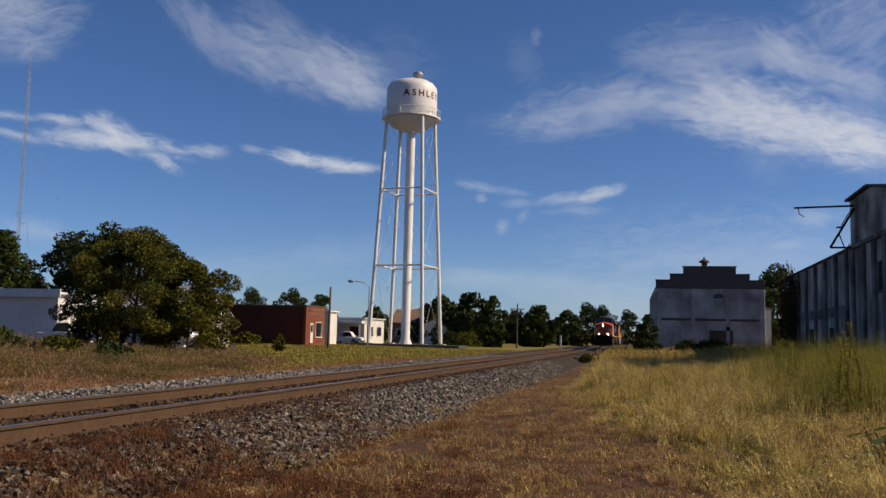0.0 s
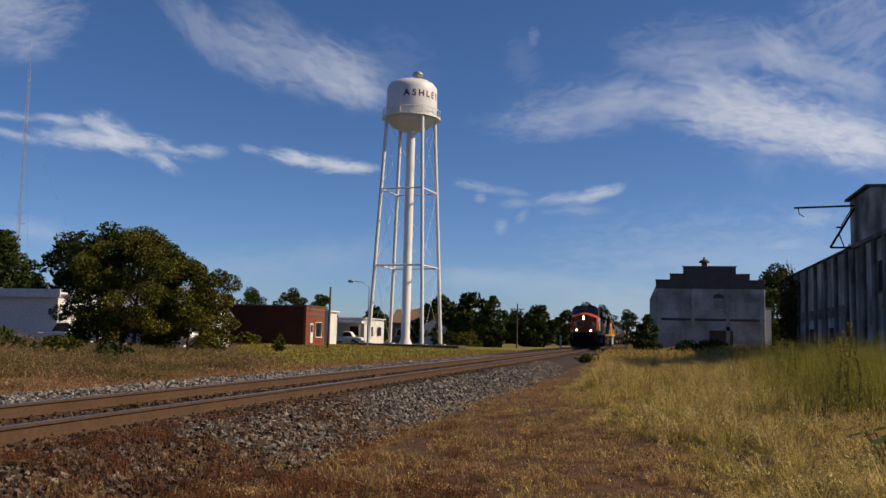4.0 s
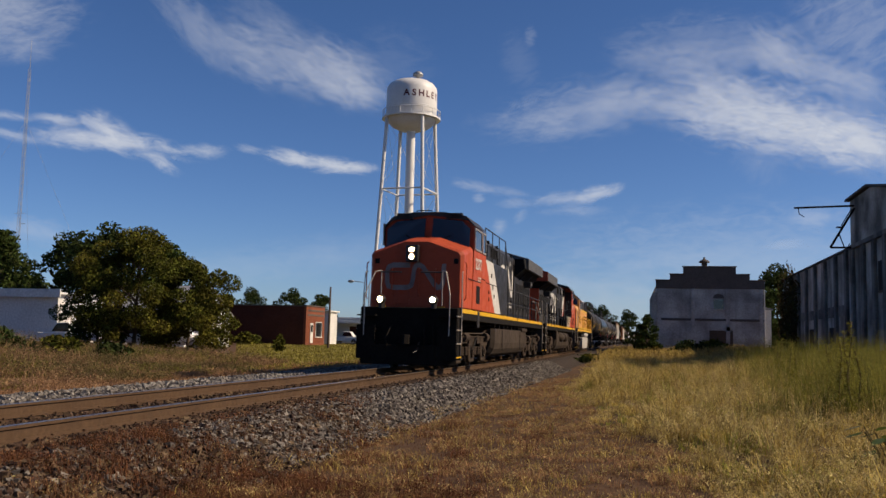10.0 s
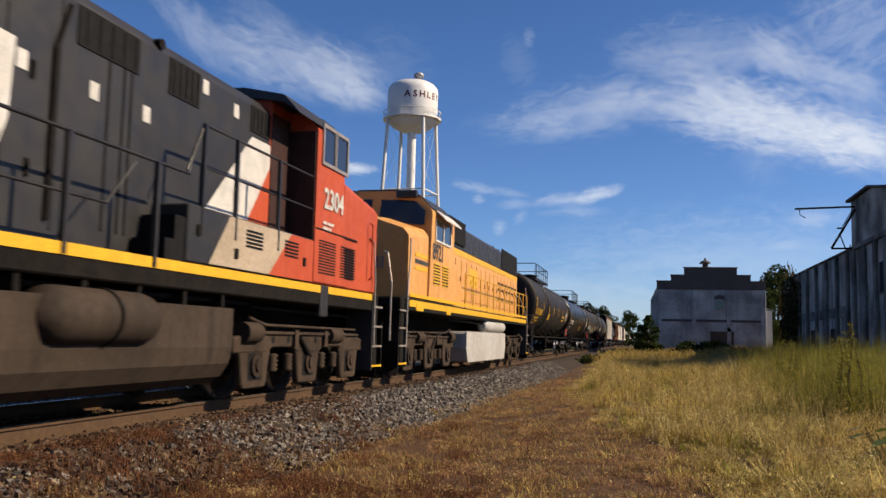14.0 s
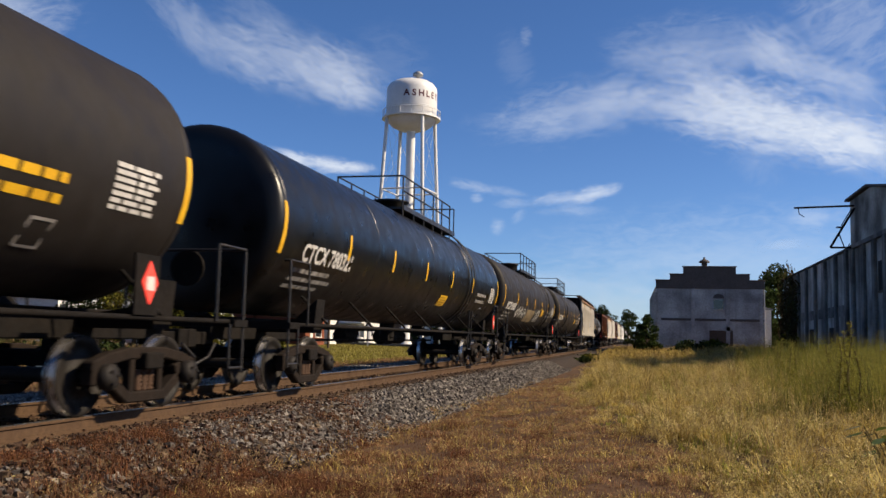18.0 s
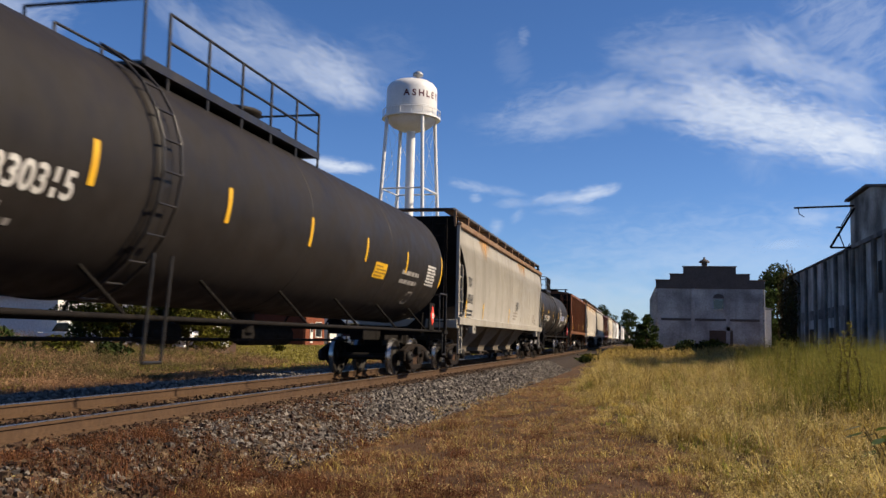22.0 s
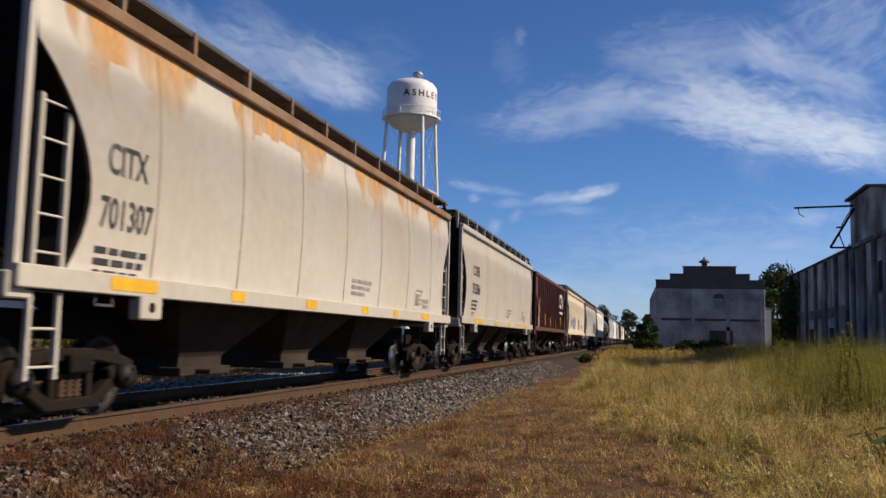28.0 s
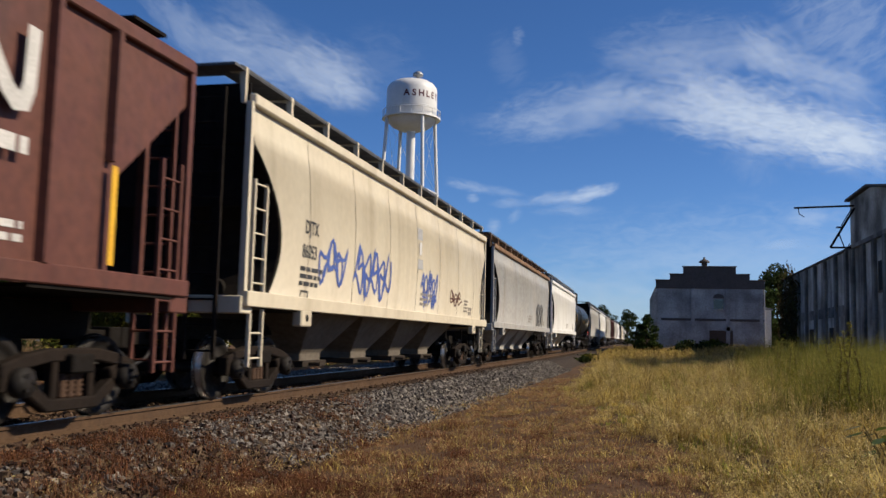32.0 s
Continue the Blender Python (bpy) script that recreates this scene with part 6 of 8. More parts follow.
    for s in (-1, 1):
        for k in range(3):
            part("brace", Shape().pipe([(s * 1.0, 5.2 + 2 * k, 3.7), (s * 1.35, 5.2 + 2 * k, 4.02)], 0.03), M_cnblack, car)
        for k in range(9):
            y = 4.3 + 0.57 * k
            part("hood_door", Shape().box(s * 0.965, s * 0.995, y, y + 0.42, 2.05 + 0.25 * (k % 2), 3.55), M_cnblack, car, bevel=0.01)
            part("louvre", Shape().box(s * 0.99, s * 1.0, y + 0.06, y + 0.36, 2.2 + 0.2 * (k % 2), 3.48), M_dark, car)
        for y0, y1, z0, z1 in ((-2.44, -1.25, 4.08, 4.52), (-3.92, -3.14, 4.05, 4.53), (-6.25, -5.54, 4.12, 4.53)):
            g = part("grille", Shape().box(s * 0.965, s * 0.985, y0, y1, z0, z1), M_dark, car)
            for k in range(5):
                part("slat", Shape().box(s * 0.985, s * 0.995, y0 + (y1 - y0) * (k + 0.3) / 5, y0 + (y1 - y0) * (k + 0.42) / 5, z0 + 0.03, z1 - 0.03), M_under, g)
        for y, z in ((2.57, 4.15), (-0.42, 3.55), (-1.6, 3.55), (-2.66, 3.55), (-4.1, 4.3), (-5.05, 4.2)):
            part("notice_plate", Shape().box(s * 0.97, s * 0.978, y - 0.08, y + 0.08, z, z + 0.2), M_letter, car)
        for y in (-2.35, -2.2, -1.9, 0.3, 2.7, 2.9, 3.1):
            part("drip_stain", Shape().box(s * 0.97, s * 0.973, y, y + 0.06, 2.1, 4.4), M_dark, car)
        for y, z in ((-0.9, 4.62), (-2.9, 4.62), (2.9, 4.6)):
            part("lifting_eye", Shape().tube((s * 0.9, y, z), (s * 1.0, y, z), 0.07, 10), M_under, car)
        for y in (-1.0, -0.2, 1.1, 2.3, 3.5):
            part("door_seam", Shape().box(s * 0.97, s * 0.976, y, y + 0.02, 2.0, 4.5), M_dark, car)
        part("conduit", Shape().pipe([(s * 0.99, -1.1, 4.45), (s * 0.99, -0.9, 3.9), (s * 0.99, -0.9, 2.1)], 0.03), M_under, car)
        part("conduit", Shape().pipe([(s * 0.99, 3.6, 4.3), (s * 0.99, 3.6, 2.0)], 0.025), M_under, car)
        for k in range(9):
            part("sill_bracket", Shape().prism([(s * 1.46, 1.5), (s * 1.46, 1.2), (s * 1.38, 1.2), (s * 1.1, 1.5)], "y", -4.0 + k, -3.92 + k), M_under, car)
        for y in (-0.6, 0.5, 1.7, 2.9, 3.7):
            part("door_latch", Shape().box(s * 0.97, s * 1.0, y, y + 0.05, 2.5, 2.68).box(s * 0.97, s * 1.0, y, y + 0.05, 3.5, 3.68), M_under, car)
        part("equipment_box", Shape().box(s * 0.97, s * 1.35, 6.9, 7.2, 3.45, 3.75), M_cnblack, car, bevel=0.02)
        part("light", Shape().tube((s * 1.36, 7.05, 3.6), (s * 1.39, 7.05, 3.6), 0.06, 10), M_letter, car)
        # roof railing above the cabinet
        if s > 0:
            railing(car, 1.42, [-6.1, -4.6, -3.1, -1.6], 3.68, 4.78, M_cnblack)
            part("ladder_rail", Shape().pipe([(1.42, -1.6, 4.78), (1.46, -1.2, 3.6), (1.48, -1.15, 1.9)], 0.022), M_cnblack, car)
            railing(car, 1.48, [-1.15 + 1.5 * k for k in range(8)], 1.84, 2.94, M_cnblack)
        else:
            part("handrail", Shape().pipe([(-1.45, -2.88, 2.98), (-1.45, -3.25, 3.65), (-1.45, -7.05, 3.65)], 0.02).pipe([(-1.45, -3.25, 3.1), (-1.45, -7.05, 3.1)], 0.016), M_black, car)
            for y in (-3.24, -4.17, -5.6):
                part("stanchion", Shape().box(-1.5, -1.45, y - 0.03, y + 0.03, 2.25, 3.65), M_black, car)
            part("handrail", Shape().pipe([(-1.48, -2.88, 2.94), (-1.48, 9.4, 2.94)], 0.02).pipe([(-1.48, -1.7, 2.85), (-1.48, -1.2, 2.32), (-1.48, 9.4, 2.38)], 0.016), M_black, car)
            for k in range(8):
                part("stanchion", Shape().box(-1.53, -1.47, -2.16 + 1.62 * k, -2.1 + 1.62 * k, 1.72, 2.94), M_black, car)
        # red flank behind the cab, then the slanting white band, on the cabinet's side
        if s > 0:
            part("red_flank", Shape().prism([(-6.3, 1.87), (-4.35, 1.87), (-6.3, 3.66)], "x", 1.492, 1.497), M_cnred, car, "orange-red paint that ends on a slant")
            part("white_band", Shape().prism([(-4.35, 1.87), (-3.0, 1.87), (-4.8, 3.66), (-6.3, 3.66)], "x", 1.492, 1.496), M_letter, car, "slanting white band")
        else:
            part("red_flank", Shape().prism([(-5.46, 2.58), (-6.3, 2.58), (-6.3, 3.66)], "x", -0.976, -0.972), M_cnred, car, "orange-red paint that ends on a slant")
            part("white_band", Shape().prism([(-4.1, 2.58), (-5.46, 2.58), (-6.3, 3.66), (-6.3, 4.04), (-5.62, 4.04)], "x", -0.976, -0.972), M_letter, car, "slanting white band")
            part("red_flank", Shape().prism([(-5.3, 1.87), (-7.04, 1.87), (-7.04, 2.56), (-6.1, 2.56)], "x", -1.497, -1.492), M_cnred, car, "dusty orange-red cabinet side")
            part("white_band", Shape().prism([(-3.45, 1.87), (-5.3, 1.87), (-6.1, 2.56), (-4.0, 2.56)], "x", -1.496, -1.492), M_dustwhite, car, "dusty white band on the cabinet")
            for y0 in (-5.03, -6.38):
                for k in range(5):
                    part("louvre_slat", Shape().box(-1.51, -1.497, y0, y0 + 0.53, 2.2 + 0.055 * k, 2.225 + 0.055 * k), M_dark, car)
        if s > 0:
            part("vent", Shape().box(1.495, 1.508, -7.98, -7.38, 2.08, 2.66), M_dark, car)
        else:
            for y0 in (-9.19, -8.1):
                for k in range(12):
                    part("louvre_slat", Shape().box(-1.507, -1.495, y0, y0 + 0.82, 2.04 + 0.05 * k, 2.065 + 0.05 * k), M_dark, car)
        part("seam", Shape().box(s * 1.497, s * 1.506, -9.3, -7.1, 2.78, 2.81), M_dark, car)
        if s > 0:
            part("seam", Shape().box(1.492, 1.502, -6.2, -3.9, 2.85, 2.88).box(1.497, 1.506, -7.1, -6.4, 2.92, 2.95), M_dark, car)
        for y, z in ((-5.7, 2.5), (-5.7, 2.25), (-4.9, 2.7), (-4.6, 2.4), (-5.2, 3.1)) if s > 0 else ((-3.2, 2.2), (-4.25, 2.0), (-6.7, 2.1)):
            part("latch", Shape().box(s * 1.495, s * 1.515, y, y + 0.1, z, z + 0.14), M_under, car)
    for place, way in both_sides(1.522):
        decal(car, words(number, 0.5, 0.012), (-8.25 if way > 0 else 7.4, 3.19), place, M_letter, "road_number")
        decal(car, bars([0.55, 0.4], 0.05, 0.04, 3), (-7.8 if way > 0 else 7.4, 2.95), place, M_letter, "small_print")
    for place, way in both_sides(0.983):
        p, f = ribbon(WORM, 0.25)
        kx, kz, y0, z0 = (1.1, 1.06, -0.05, 2.83) if way > 0 else (1.03, 1.03, -2.93, 2.73)
        decal(car, ([(x * kx, y * kz) for x, y in p], f), (y0, z0), place, M_letter, "emblem", "large white winding line emblem")
        for k in range(9):
            if k not in (3, 6):
                decal(car, ([(0, 0), (0.27, 0), (0.27, 0.1), (0, 0.1), (0, 0.17), (0.27, 0.17), (0.27, 0.24), (0, 0.24)], [(0, 1, 2, 3), (4, 5, 6, 7)]), (y0 - 0.05 + 0.36 * k, z0 - 0.53), place, M_letter, "small_print")
    p, f = ribbon(WORM, 0.22)
    decal(car, ([(x * 0.62 - 1.0, y * 0.72) for x, y in p], f), (0, 2.42), lambda y, z: (y, tip - 0.016, z), M_grey, "emblem", "dull grey winding line emblem")
    decal(car, ([(1.0 - x * 0.36 - 0.45, y * 0.36) for x, y in p], f), (0, 4.28), lambda y, z: (y, 10.162, z), M_grey, "emblem", "dull grey winding line emblem")
    part("headlight_box", Shape().box(-0.3, 0.1, tip - 0.2, tip + 0.05, 3.24, 3.76), M_black, car, bevel=0.02)
    for z in (3.39, 3.61):
        hl = part("headlight", Shape().lathe([(0.12, 0), (0.12, -0.06), (0.10, -0.07)], "y", (-0.1, tip - 0.2, z), 16), M_black, car)
        part("lamp", Shape().lathe([(0.08, 0), (0.07, -0.02), (0.02, -0.03)], "y", (-0.1, tip - 0.265, z), 14), M_lamp if not turned else M_glass, hl)
    for s in (-1, 1):
        hl = part("ditch_light", Shape().lathe([(0.13, 0.1), (0.14, 0), (0.14, -0.08), (0.11, -0.09)], "y", (s * 0.8, -11.0, 2.05), 16).box(s * 0.8 - 0.05, s * 0.8 + 0.05, -11.05, -10.7, 1.8, 1.95), M_black, car)
        part("lamp", Shape().lathe([(0.085, 0), (0.075, -0.02), (0.02, -0.035)], "y", (s * 0.8, -11.085, 2.05), 14), M_lamp if not turned else M_glass, hl)
        part("rear_light", Shape().lathe([(0.1, 0), (0.1, 0.07), (0.03, 0.08)], "y", (s * 0.14, 9.5, 3.88), 14), M_letter, car)
    part("nose_stripe", Shape().box(-1.05, -0.75, -10.64, -10.6, 1.83, 1.87).box(0.7, 1.05, -10.64, -10.6, 1.83, 1.87), M_yellow, car)
    for x in (-0.75, 0.1, 0.62):
        part("nose_grab_iron", Shape().pipe([(x, tip, 2.2), (x, tip - 0.08, 2.25), (x, tip - 0.08, 3.0), (x, tip, 3.05)], 0.022), M_cnred, car)
    # pilots, plough, steps, rails at the ends
    for s in (-1, 1):
        # The darkened steel holds the shade on the pilot's face.
        part("pilot", Shape().box(-1.5, 1.5, min(s * 10.45, s * 10.75), max(s * 10.45, s * 10.75), 0.4, 1.84), M_under, car, bevel=0.03)
        part("plough", Shape().prism([(-1.5, s * 10.75), (-0.9, s * 11.05), (0.9, s * 11.05), (1.5, s * 10.75)], "z", 0.14, 0.72), M_under, car, bevel=0.02)
        for side in (-1, 1):
            corner_steps(car, hh, s, side, M_cnblack)
            part("grab_rail", Shape().pipe([(side * 0.95, s * 10.5, 1.9), (side * 0.95, s * 10.5, 2.95), (side * 1.1, s * 10.65, 2.9), (side * 1.3, s * 10.98, 2.2), (side * 1.3, s * 11.02, 1.0)], 0.019), M_steel, car)
            part("grab_rail", Shape().pipe([(side * 1.5, s * 10.1, 2.95), (side * 1.52, s * 10.3, 2.9), (side * 1.54, s * 10.38, 2.1), (side * 1.54, s * 10.4, 0.8)], 0.019), M_steel, car)
        part("end_railing", Shape().pipe([(-0.95, s * 10.55, 2.9), (-0.3, s * 10.55, 2.9)], 0.022).pipe([(0.3, s * 10.55, 2.9), (0.95, s * 10.55, 2.9)], 0.022), M_cnblack, car)
        part("air_hose", Shape().pipe([(0.5, s * 10.8, 1.3), (0.6, s * 11.1, 0.9), (0.55, s * 11.0, 0.55)], 0.03), M_under, car)
        part("air_hose", Shape().pipe([(0.75, s * 10.8, 1.35), (0.85, s * 11.05, 1.0), (0.8, s * 11.0, 0.6)], 0.03), M_under, car)
        part("air_hose", Shape().pipe([(-0.5, s * 10.8, 1.3), (-0.6, s * 11.1, 0.9), (-0.55, s * 11.0, 0.55)], 0.03), M_under, car)
        coupler(car, 11.3, s)
        loco_truck(car, s * 7.5, mid, True, M_ltruck)
    cross = [(x * q, z) for q in (1,) for x, z in ((1.5, 1.32), (1.5, 0.8), (1.46, 0.58), (1.34, 0.40), (1.14, 0.29), (0.9, 0.26), (-0.9, 0.26), (-1.14, 0.29), (-1.34, 0.40), (-1.46, 0.58), (-1.5, 0.8), (-1.5, 1.32))]
    part("fuel_tank", Shape().loft([[(x * w, y, 1.32 - (1.32 - z) * w) for x, z in cross] for y, w in ((-4.32, 0.9), (-4.2, 1.0), (4.2, 1.0), (4.32, 0.9))], False), M_ftank, car, "long dusty fuel tank with a rounded belly")
    for y in (-2.6, 2.2):
        part("tank_strap", Shape().box(1.5, 1.515, y, y + 0.06, 0.5, 1.28), M_under, car)
    part("tank_ledge", Shape().box(1.3, 1.56, 2.6, 4.2, 1.28, 1.42), M_ftank, car, bevel=0.02)
    for y in (-2.2, 0.5):
        part("air_reservoir", Shape().lathe([(0.1, 0), (0.27, 0.12), (0.3, 0.25), (0.3, 1.75), (0.27, 1.88), (0.1, 2.0)], "y", (-1.42, y, 1.12), 18), M_ftank, car)
        part("reservoir_strap", Shape().lathe([(0.305, 0), (0.315, 0), (0.315, 0.06), (0.305, 0.06)], "y", (-1.42, y + 0.9, 1.12), 18, True, False), M_under, car)
    part("control_box", Shape().box(-1.52, -1.2, 3.6, 4.4, 1.0, 1.5), M_ftank, car, bevel=0.02)
    for s in (-1, 1):
        part("side_piping", Shape().pipe([(s * 1.3, -5.0, 1.42), (s * 1.32, 5.0, 1.42)], 0.03).pipe([(s * 1.2, -9.8, 1.35), (s * 1.25, -5.2, 1.38)], 0.025).pipe([(s * 1.2, 5.2, 1.38), (s * 1.2, 9.8, 1.35)], 0.025), M_under, car)
    part("exhaust_stack", Shape().box(-0.35, 0.35, 1.2, 2.2, 4.7, 4.86).box(-0.5, 0.5, -5.6, -4.2, 4.7, 4.82), M_under, car, bevel=0.02)
    part("horn", Shape().tube((0.3, 3.1, 4.84), (0.3, 2.7, 4.9), 0.05, 8, 0.09).tube((0.15, 3.1, 4.84), (0.15, 2.75, 4.92), 0.04, 8, 0.07), M_under, car)
    part("antenna", Shape().box(-0.25, 0.25, -7.9, -7.5, 4.96, 5.06).pipe([(-0.5, -8.2, 4.98), (-0.5, -8.2, 5.1), (0.0, -8.2, 5.1), (0.0, -8.2, 4.98)], 0.02), M_under, car, bevel=0.01)
    if turned:
        TURNED.add(car.name)
    MOVING.append((car, mid))
    return car


TURNED = set()


def orange_engine(a, b, number, label):
    h, mid = (b - a) / 2, (a + b) / 2
    car = thing("diesel_locomotive", Matrix.Identity(4), label, "locomotive", "engines of the freight train")
    part("deck", Shape().box(-1.5, 1.5, -10.3, 10.7, 1.6, 1.9).box(-0.45, 0.45, -10.35, 10.35, 0.85, 1.6), M_under, car, bevel=0.02)
    for s in (-1, 1):
        for k in range(2):
            part("side_stripe", Shape().box(s * 1.5, s * 1.512, -9.9 + 0.4 * k, 10.5, 1.93 + 0.14 * k, 2.02 + 0.14 * k) if k == 0 else Shape().box(s * 1.5, s * 1.51, -9.9, 10.6, 1.7, 1.86), M_yellow, car, "yellow sill stripe")
        part("reflector", Shape().box(s * 1.51, s * 1.518, -9.3, -8.6, 1.62, 1.8).box(s * 1.51, s * 1.518, -6.0, -5.5, 1.62, 1.8), M_yellow, car)
    nose = [(-1.45, 1.9), (1.45, 1.9), (1.45, 3.45), (1.3, 3.62), (0.45, 3.9), (-0.45, 3.9), (-1.3, 3.62), (-1.45, 3.45)]
    part("nose", Shape().loft([[(x * 0.97, -9.75, z if z < 2.5 else z - 0.05) for x, z in nose], [(x, -9.5, z) for x, z in nose], [(x, -8.0, z + (0.12 if z > 3 else 0)) for x, z in nose]]), M_orange, car, bevel=0.06)
    cabp = [(-1.5, 1.9), (1.5, 1.9), (1.5, 4.25), (1.15, 4.62), (0.5, 4.78), (-0.5, 4.78), (-1.15, 4.62), (-1.5, 4.25)]
    part("cab", Shape().loft([[(x, -8.05 + (0.0 if z < 4 else 0.2), z) for x, z in cabp], [(x, -5.2, z) for x, z in cabp]]), M_orange, car, bevel=0.03)
    part("cab_roof", Shape().loft([[(x, y, z + 0.03) for x, z in ((1.47, 4.3), (1.15, 4.64), (0.5, 4.8), (-0.5, 4.8), (-1.15, 4.64), (-1.47, 4.3), (0, 4.66))] for y in (-7.8, -5.1)]), M_cnblack, car)
    for s in (-1, 1):
        part("windshield", Shape().add([(s * 0.12, -8.065, 3.95), (s * 1.34, -8.065, 3.85), (s * 1.34, -7.98, 4.22), (s * 1.05, -7.87, 4.5), (s * 0.12, -7.85, 4.6)], [(0, 1, 2, 3, 4)]), M_glass, car, "dark windscreen")
        win = part("side_window", Shape().box(s * 1.495, s * 1.512, -7.45, -5.75, 3.55, 4.05), M_glass, car, "dark sliding side window")
        part("window_frame", Shape().box(s * 1.5, s * 1.53, -7.52, -5.68, 3.49, 3.55).box(s * 1.5, s * 1.53, -7.52, -5.68, 4.05, 4.11).box(s * 1.5, s * 1.53, -7.52, -7.45, 3.55, 4.05).box(s * 1.5, s * 1.53, -5.75, -5.68, 3.55, 4.05).box(s * 1.5, s * 1.53, -6.64, -6.56, 3.55, 4.05), M_letter, win)
        part("sunshade", Shape().prism([(s * 1.5, 4.28), (s * 1.75, 4.06), (s * 1.75, 4.1), (s * 1.5, 4.33)], "y", -7.5, -5.4), M_letter, car, "white window awning")
        part("number_board", Shape().box(s * 0.55, s * 1.1, -8.0, -7.8, 4.58, 4.78), M_black, car, bevel=0.02)
        for y0, y1 in ((-7.6, -6.9), (-6.6, -5.9)):
            g = part("grille", Shape().box(s * 1.5, s * 1.507, y0, y1, 2.35, 2.95), M_yellow, car)
            for k in range(7):
                part("slat", Shape().box(s * 1.505, s * 1.514, y0, y1, 2.38 + 0.08 * k, 2.41 + 0.08 * k), M_dark, g)
        for k in range(3):
            part("flag_stripe", Shape().box(s * 1.452, s * 1.46, -9.3, -8.05, 2.62 + 0.16 * k, 2.72 + 0.16 * k), M_yellow if k != 1 else M_darkletter, car)
        part("radiator_grid", Shape().box(s * 1.0, s * 1.03, 6.1, 10.3, 3.85, 4.68), M_dark, car, "black radiator grid")
        part("brake_grid", Shape().box(s * 1.0, s * 1.06, -3.9, -1.5, 3.95, 4.7), M_dark, car, "black brake grid")
        for k in range(16):
            y = -3.6 + 0.87 * k
            part("hood_door", Shape().box(s * 1.0, s * 1.025, y, y + 0.78, 2.2, 3.5), M_orange, car, bevel=0.012)
            if k > 9:
                part("louvre", Shape().box(s * 1.02, s * 1.03, y + 0.1, y + 0.68, 2.9, 3.0).box(s * 1.02, s * 1.03, y + 0.1, y + 0.68, 3.15, 3.25).box(s * 1.02, s * 1.03, y + 0.1, y + 0.68, 2.5, 2.6), M_dark, car)
            part("latch", Shape().box(s * 1.02, s * 1.04, y + 0.65, y + 0.7, 2.8, 2.95), M_under, car)
        part("hood_stripe", Shape().box(s * 1.003, s * 1.01, -5.1, 10.6, 3.62, 3.8), M_yellow, car)
        part("blower_duct", Shape().loft([[(s * 1.0, y, z) for y, z in ((-4.9, 2.0), (-2.6, 2.0), (-2.9, 3.0), (-4.2, 3.9), (-4.9, 3.9))], [(s * 1.42, y, z) for y, z in ((-4.9, 2.0), (-3.6, 2.0), (-3.6, 2.5), (-4.7, 3.2), (-4.9, 3.2))]]), M_orange, car, bevel=0.02)
        railing(car, s * 1.48, [-3.4 + 1.27 * k for k in range(12)], 1.9, 2.95, M_yellow)
        part("emblem", Shape().prism([(-0.6, 2.75), (0.9, 2.75), (0.75, 3.35), (-0.75, 3.35)], "x", s * 1.026, s * 1.03), M_yellow, car, "yellow emblem panel")
        part("side_piping", Shape().pipe([(s * 1.3, -5.0, 1.5), (s * 1.32, 5.0, 1.5)], 0.03), M_under, car)
    part("hood", Shape().box(-1.0, 1.0, -5.2, 10.6, 1.9, 3.82), M_orange, car, bevel=0.02)
    part("hood_top", Shape().prism([(-1.0, 3.82), (1.0, 3.82), (1.0, 4.5), (0.7, 4.72), (-0.7, 4.72), (-1.0, 4.5)], "y", -5.2, 10.6), M_cnblack, car, "black upper hood", 0.02)
    for y in (6.6, 8.0, 9.4):
        part("fan", Shape().lathe([(0.6, 0), (0.6, 0.12), (0.55, 0.14), (0.1, 0.1)], "z", (0, y, 4.7), 20), M_under, car)
    for y in (-2.2, 0.6, 2.6, 4.2):
        part("roof_box", Shape().box(-0.5, 0.5, y, y + 0.9, 4.7, 4.84), M_cnblack, car, bevel=0.02)
    for place, way in both_sides(1.515):
        decal(car, words(number, 0.62, 0.014), (-7.75 if way > 0 else 5.9, 3.02), place, M_darkletter, "road_number")
    decal(car, bars([1.6], 0.3, 0.1, 60), (-0.8, 2.9), lambda y, z: (y, -9.76, z), M_grey, "emblem")
    for s in (-1, 1):
        part("headlight", Shape().lathe([(0.11, 0), (0.11, -0.07), (0.03, -0.08)], "y", (s * 0.13, -9.72, 3.3), 14), M_glass, car)
        part("pilot", Shape().box(-1.5, 1.5, min(s * 10.3, s * 10.6), max(s * 10.3, s * 10.6), 0.4, 1.9), M_under, car, bevel=0.03)
        part("plough", Shape().prism([(-1.5, s * 10.6), (-0.9, s * 10.95), (0.9, s * 10.95), (1.5, s * 10.6)], "z", 0.14, 0.72), M_under, car, bevel=0.02)
        for side in (-1, 1):
            corner_steps(car, 11.1, s, side, M_cnblack)
            part("grab_rail", Shape().pipe([(side * 1.0, s * 10.4, 2.95), (side * 1.15, s * 10.6, 2.9), (side * 1.35, s * 10.9, 2.2), (side * 1.35, s * 10.95, 0.9)], 0.025), M_steel, car)
            part("grab_rail", Shape().pipe([(side * 1.5, s * 9.9, 3.3), (side * 1.52, s * 9.95, 2.9), (side * 1.54, s * 10.2, 2.0), (side * 1.54, s * 10.25, 0.8)], 0.025), M_steel, car)
        part("air_hose", Shape().pipe([(0.5, s * 10.6, 1.3), (0.6, s * 11.0, 0.9), (0.55, s * 10.9, 0.55)], 0.03), M_under, car)
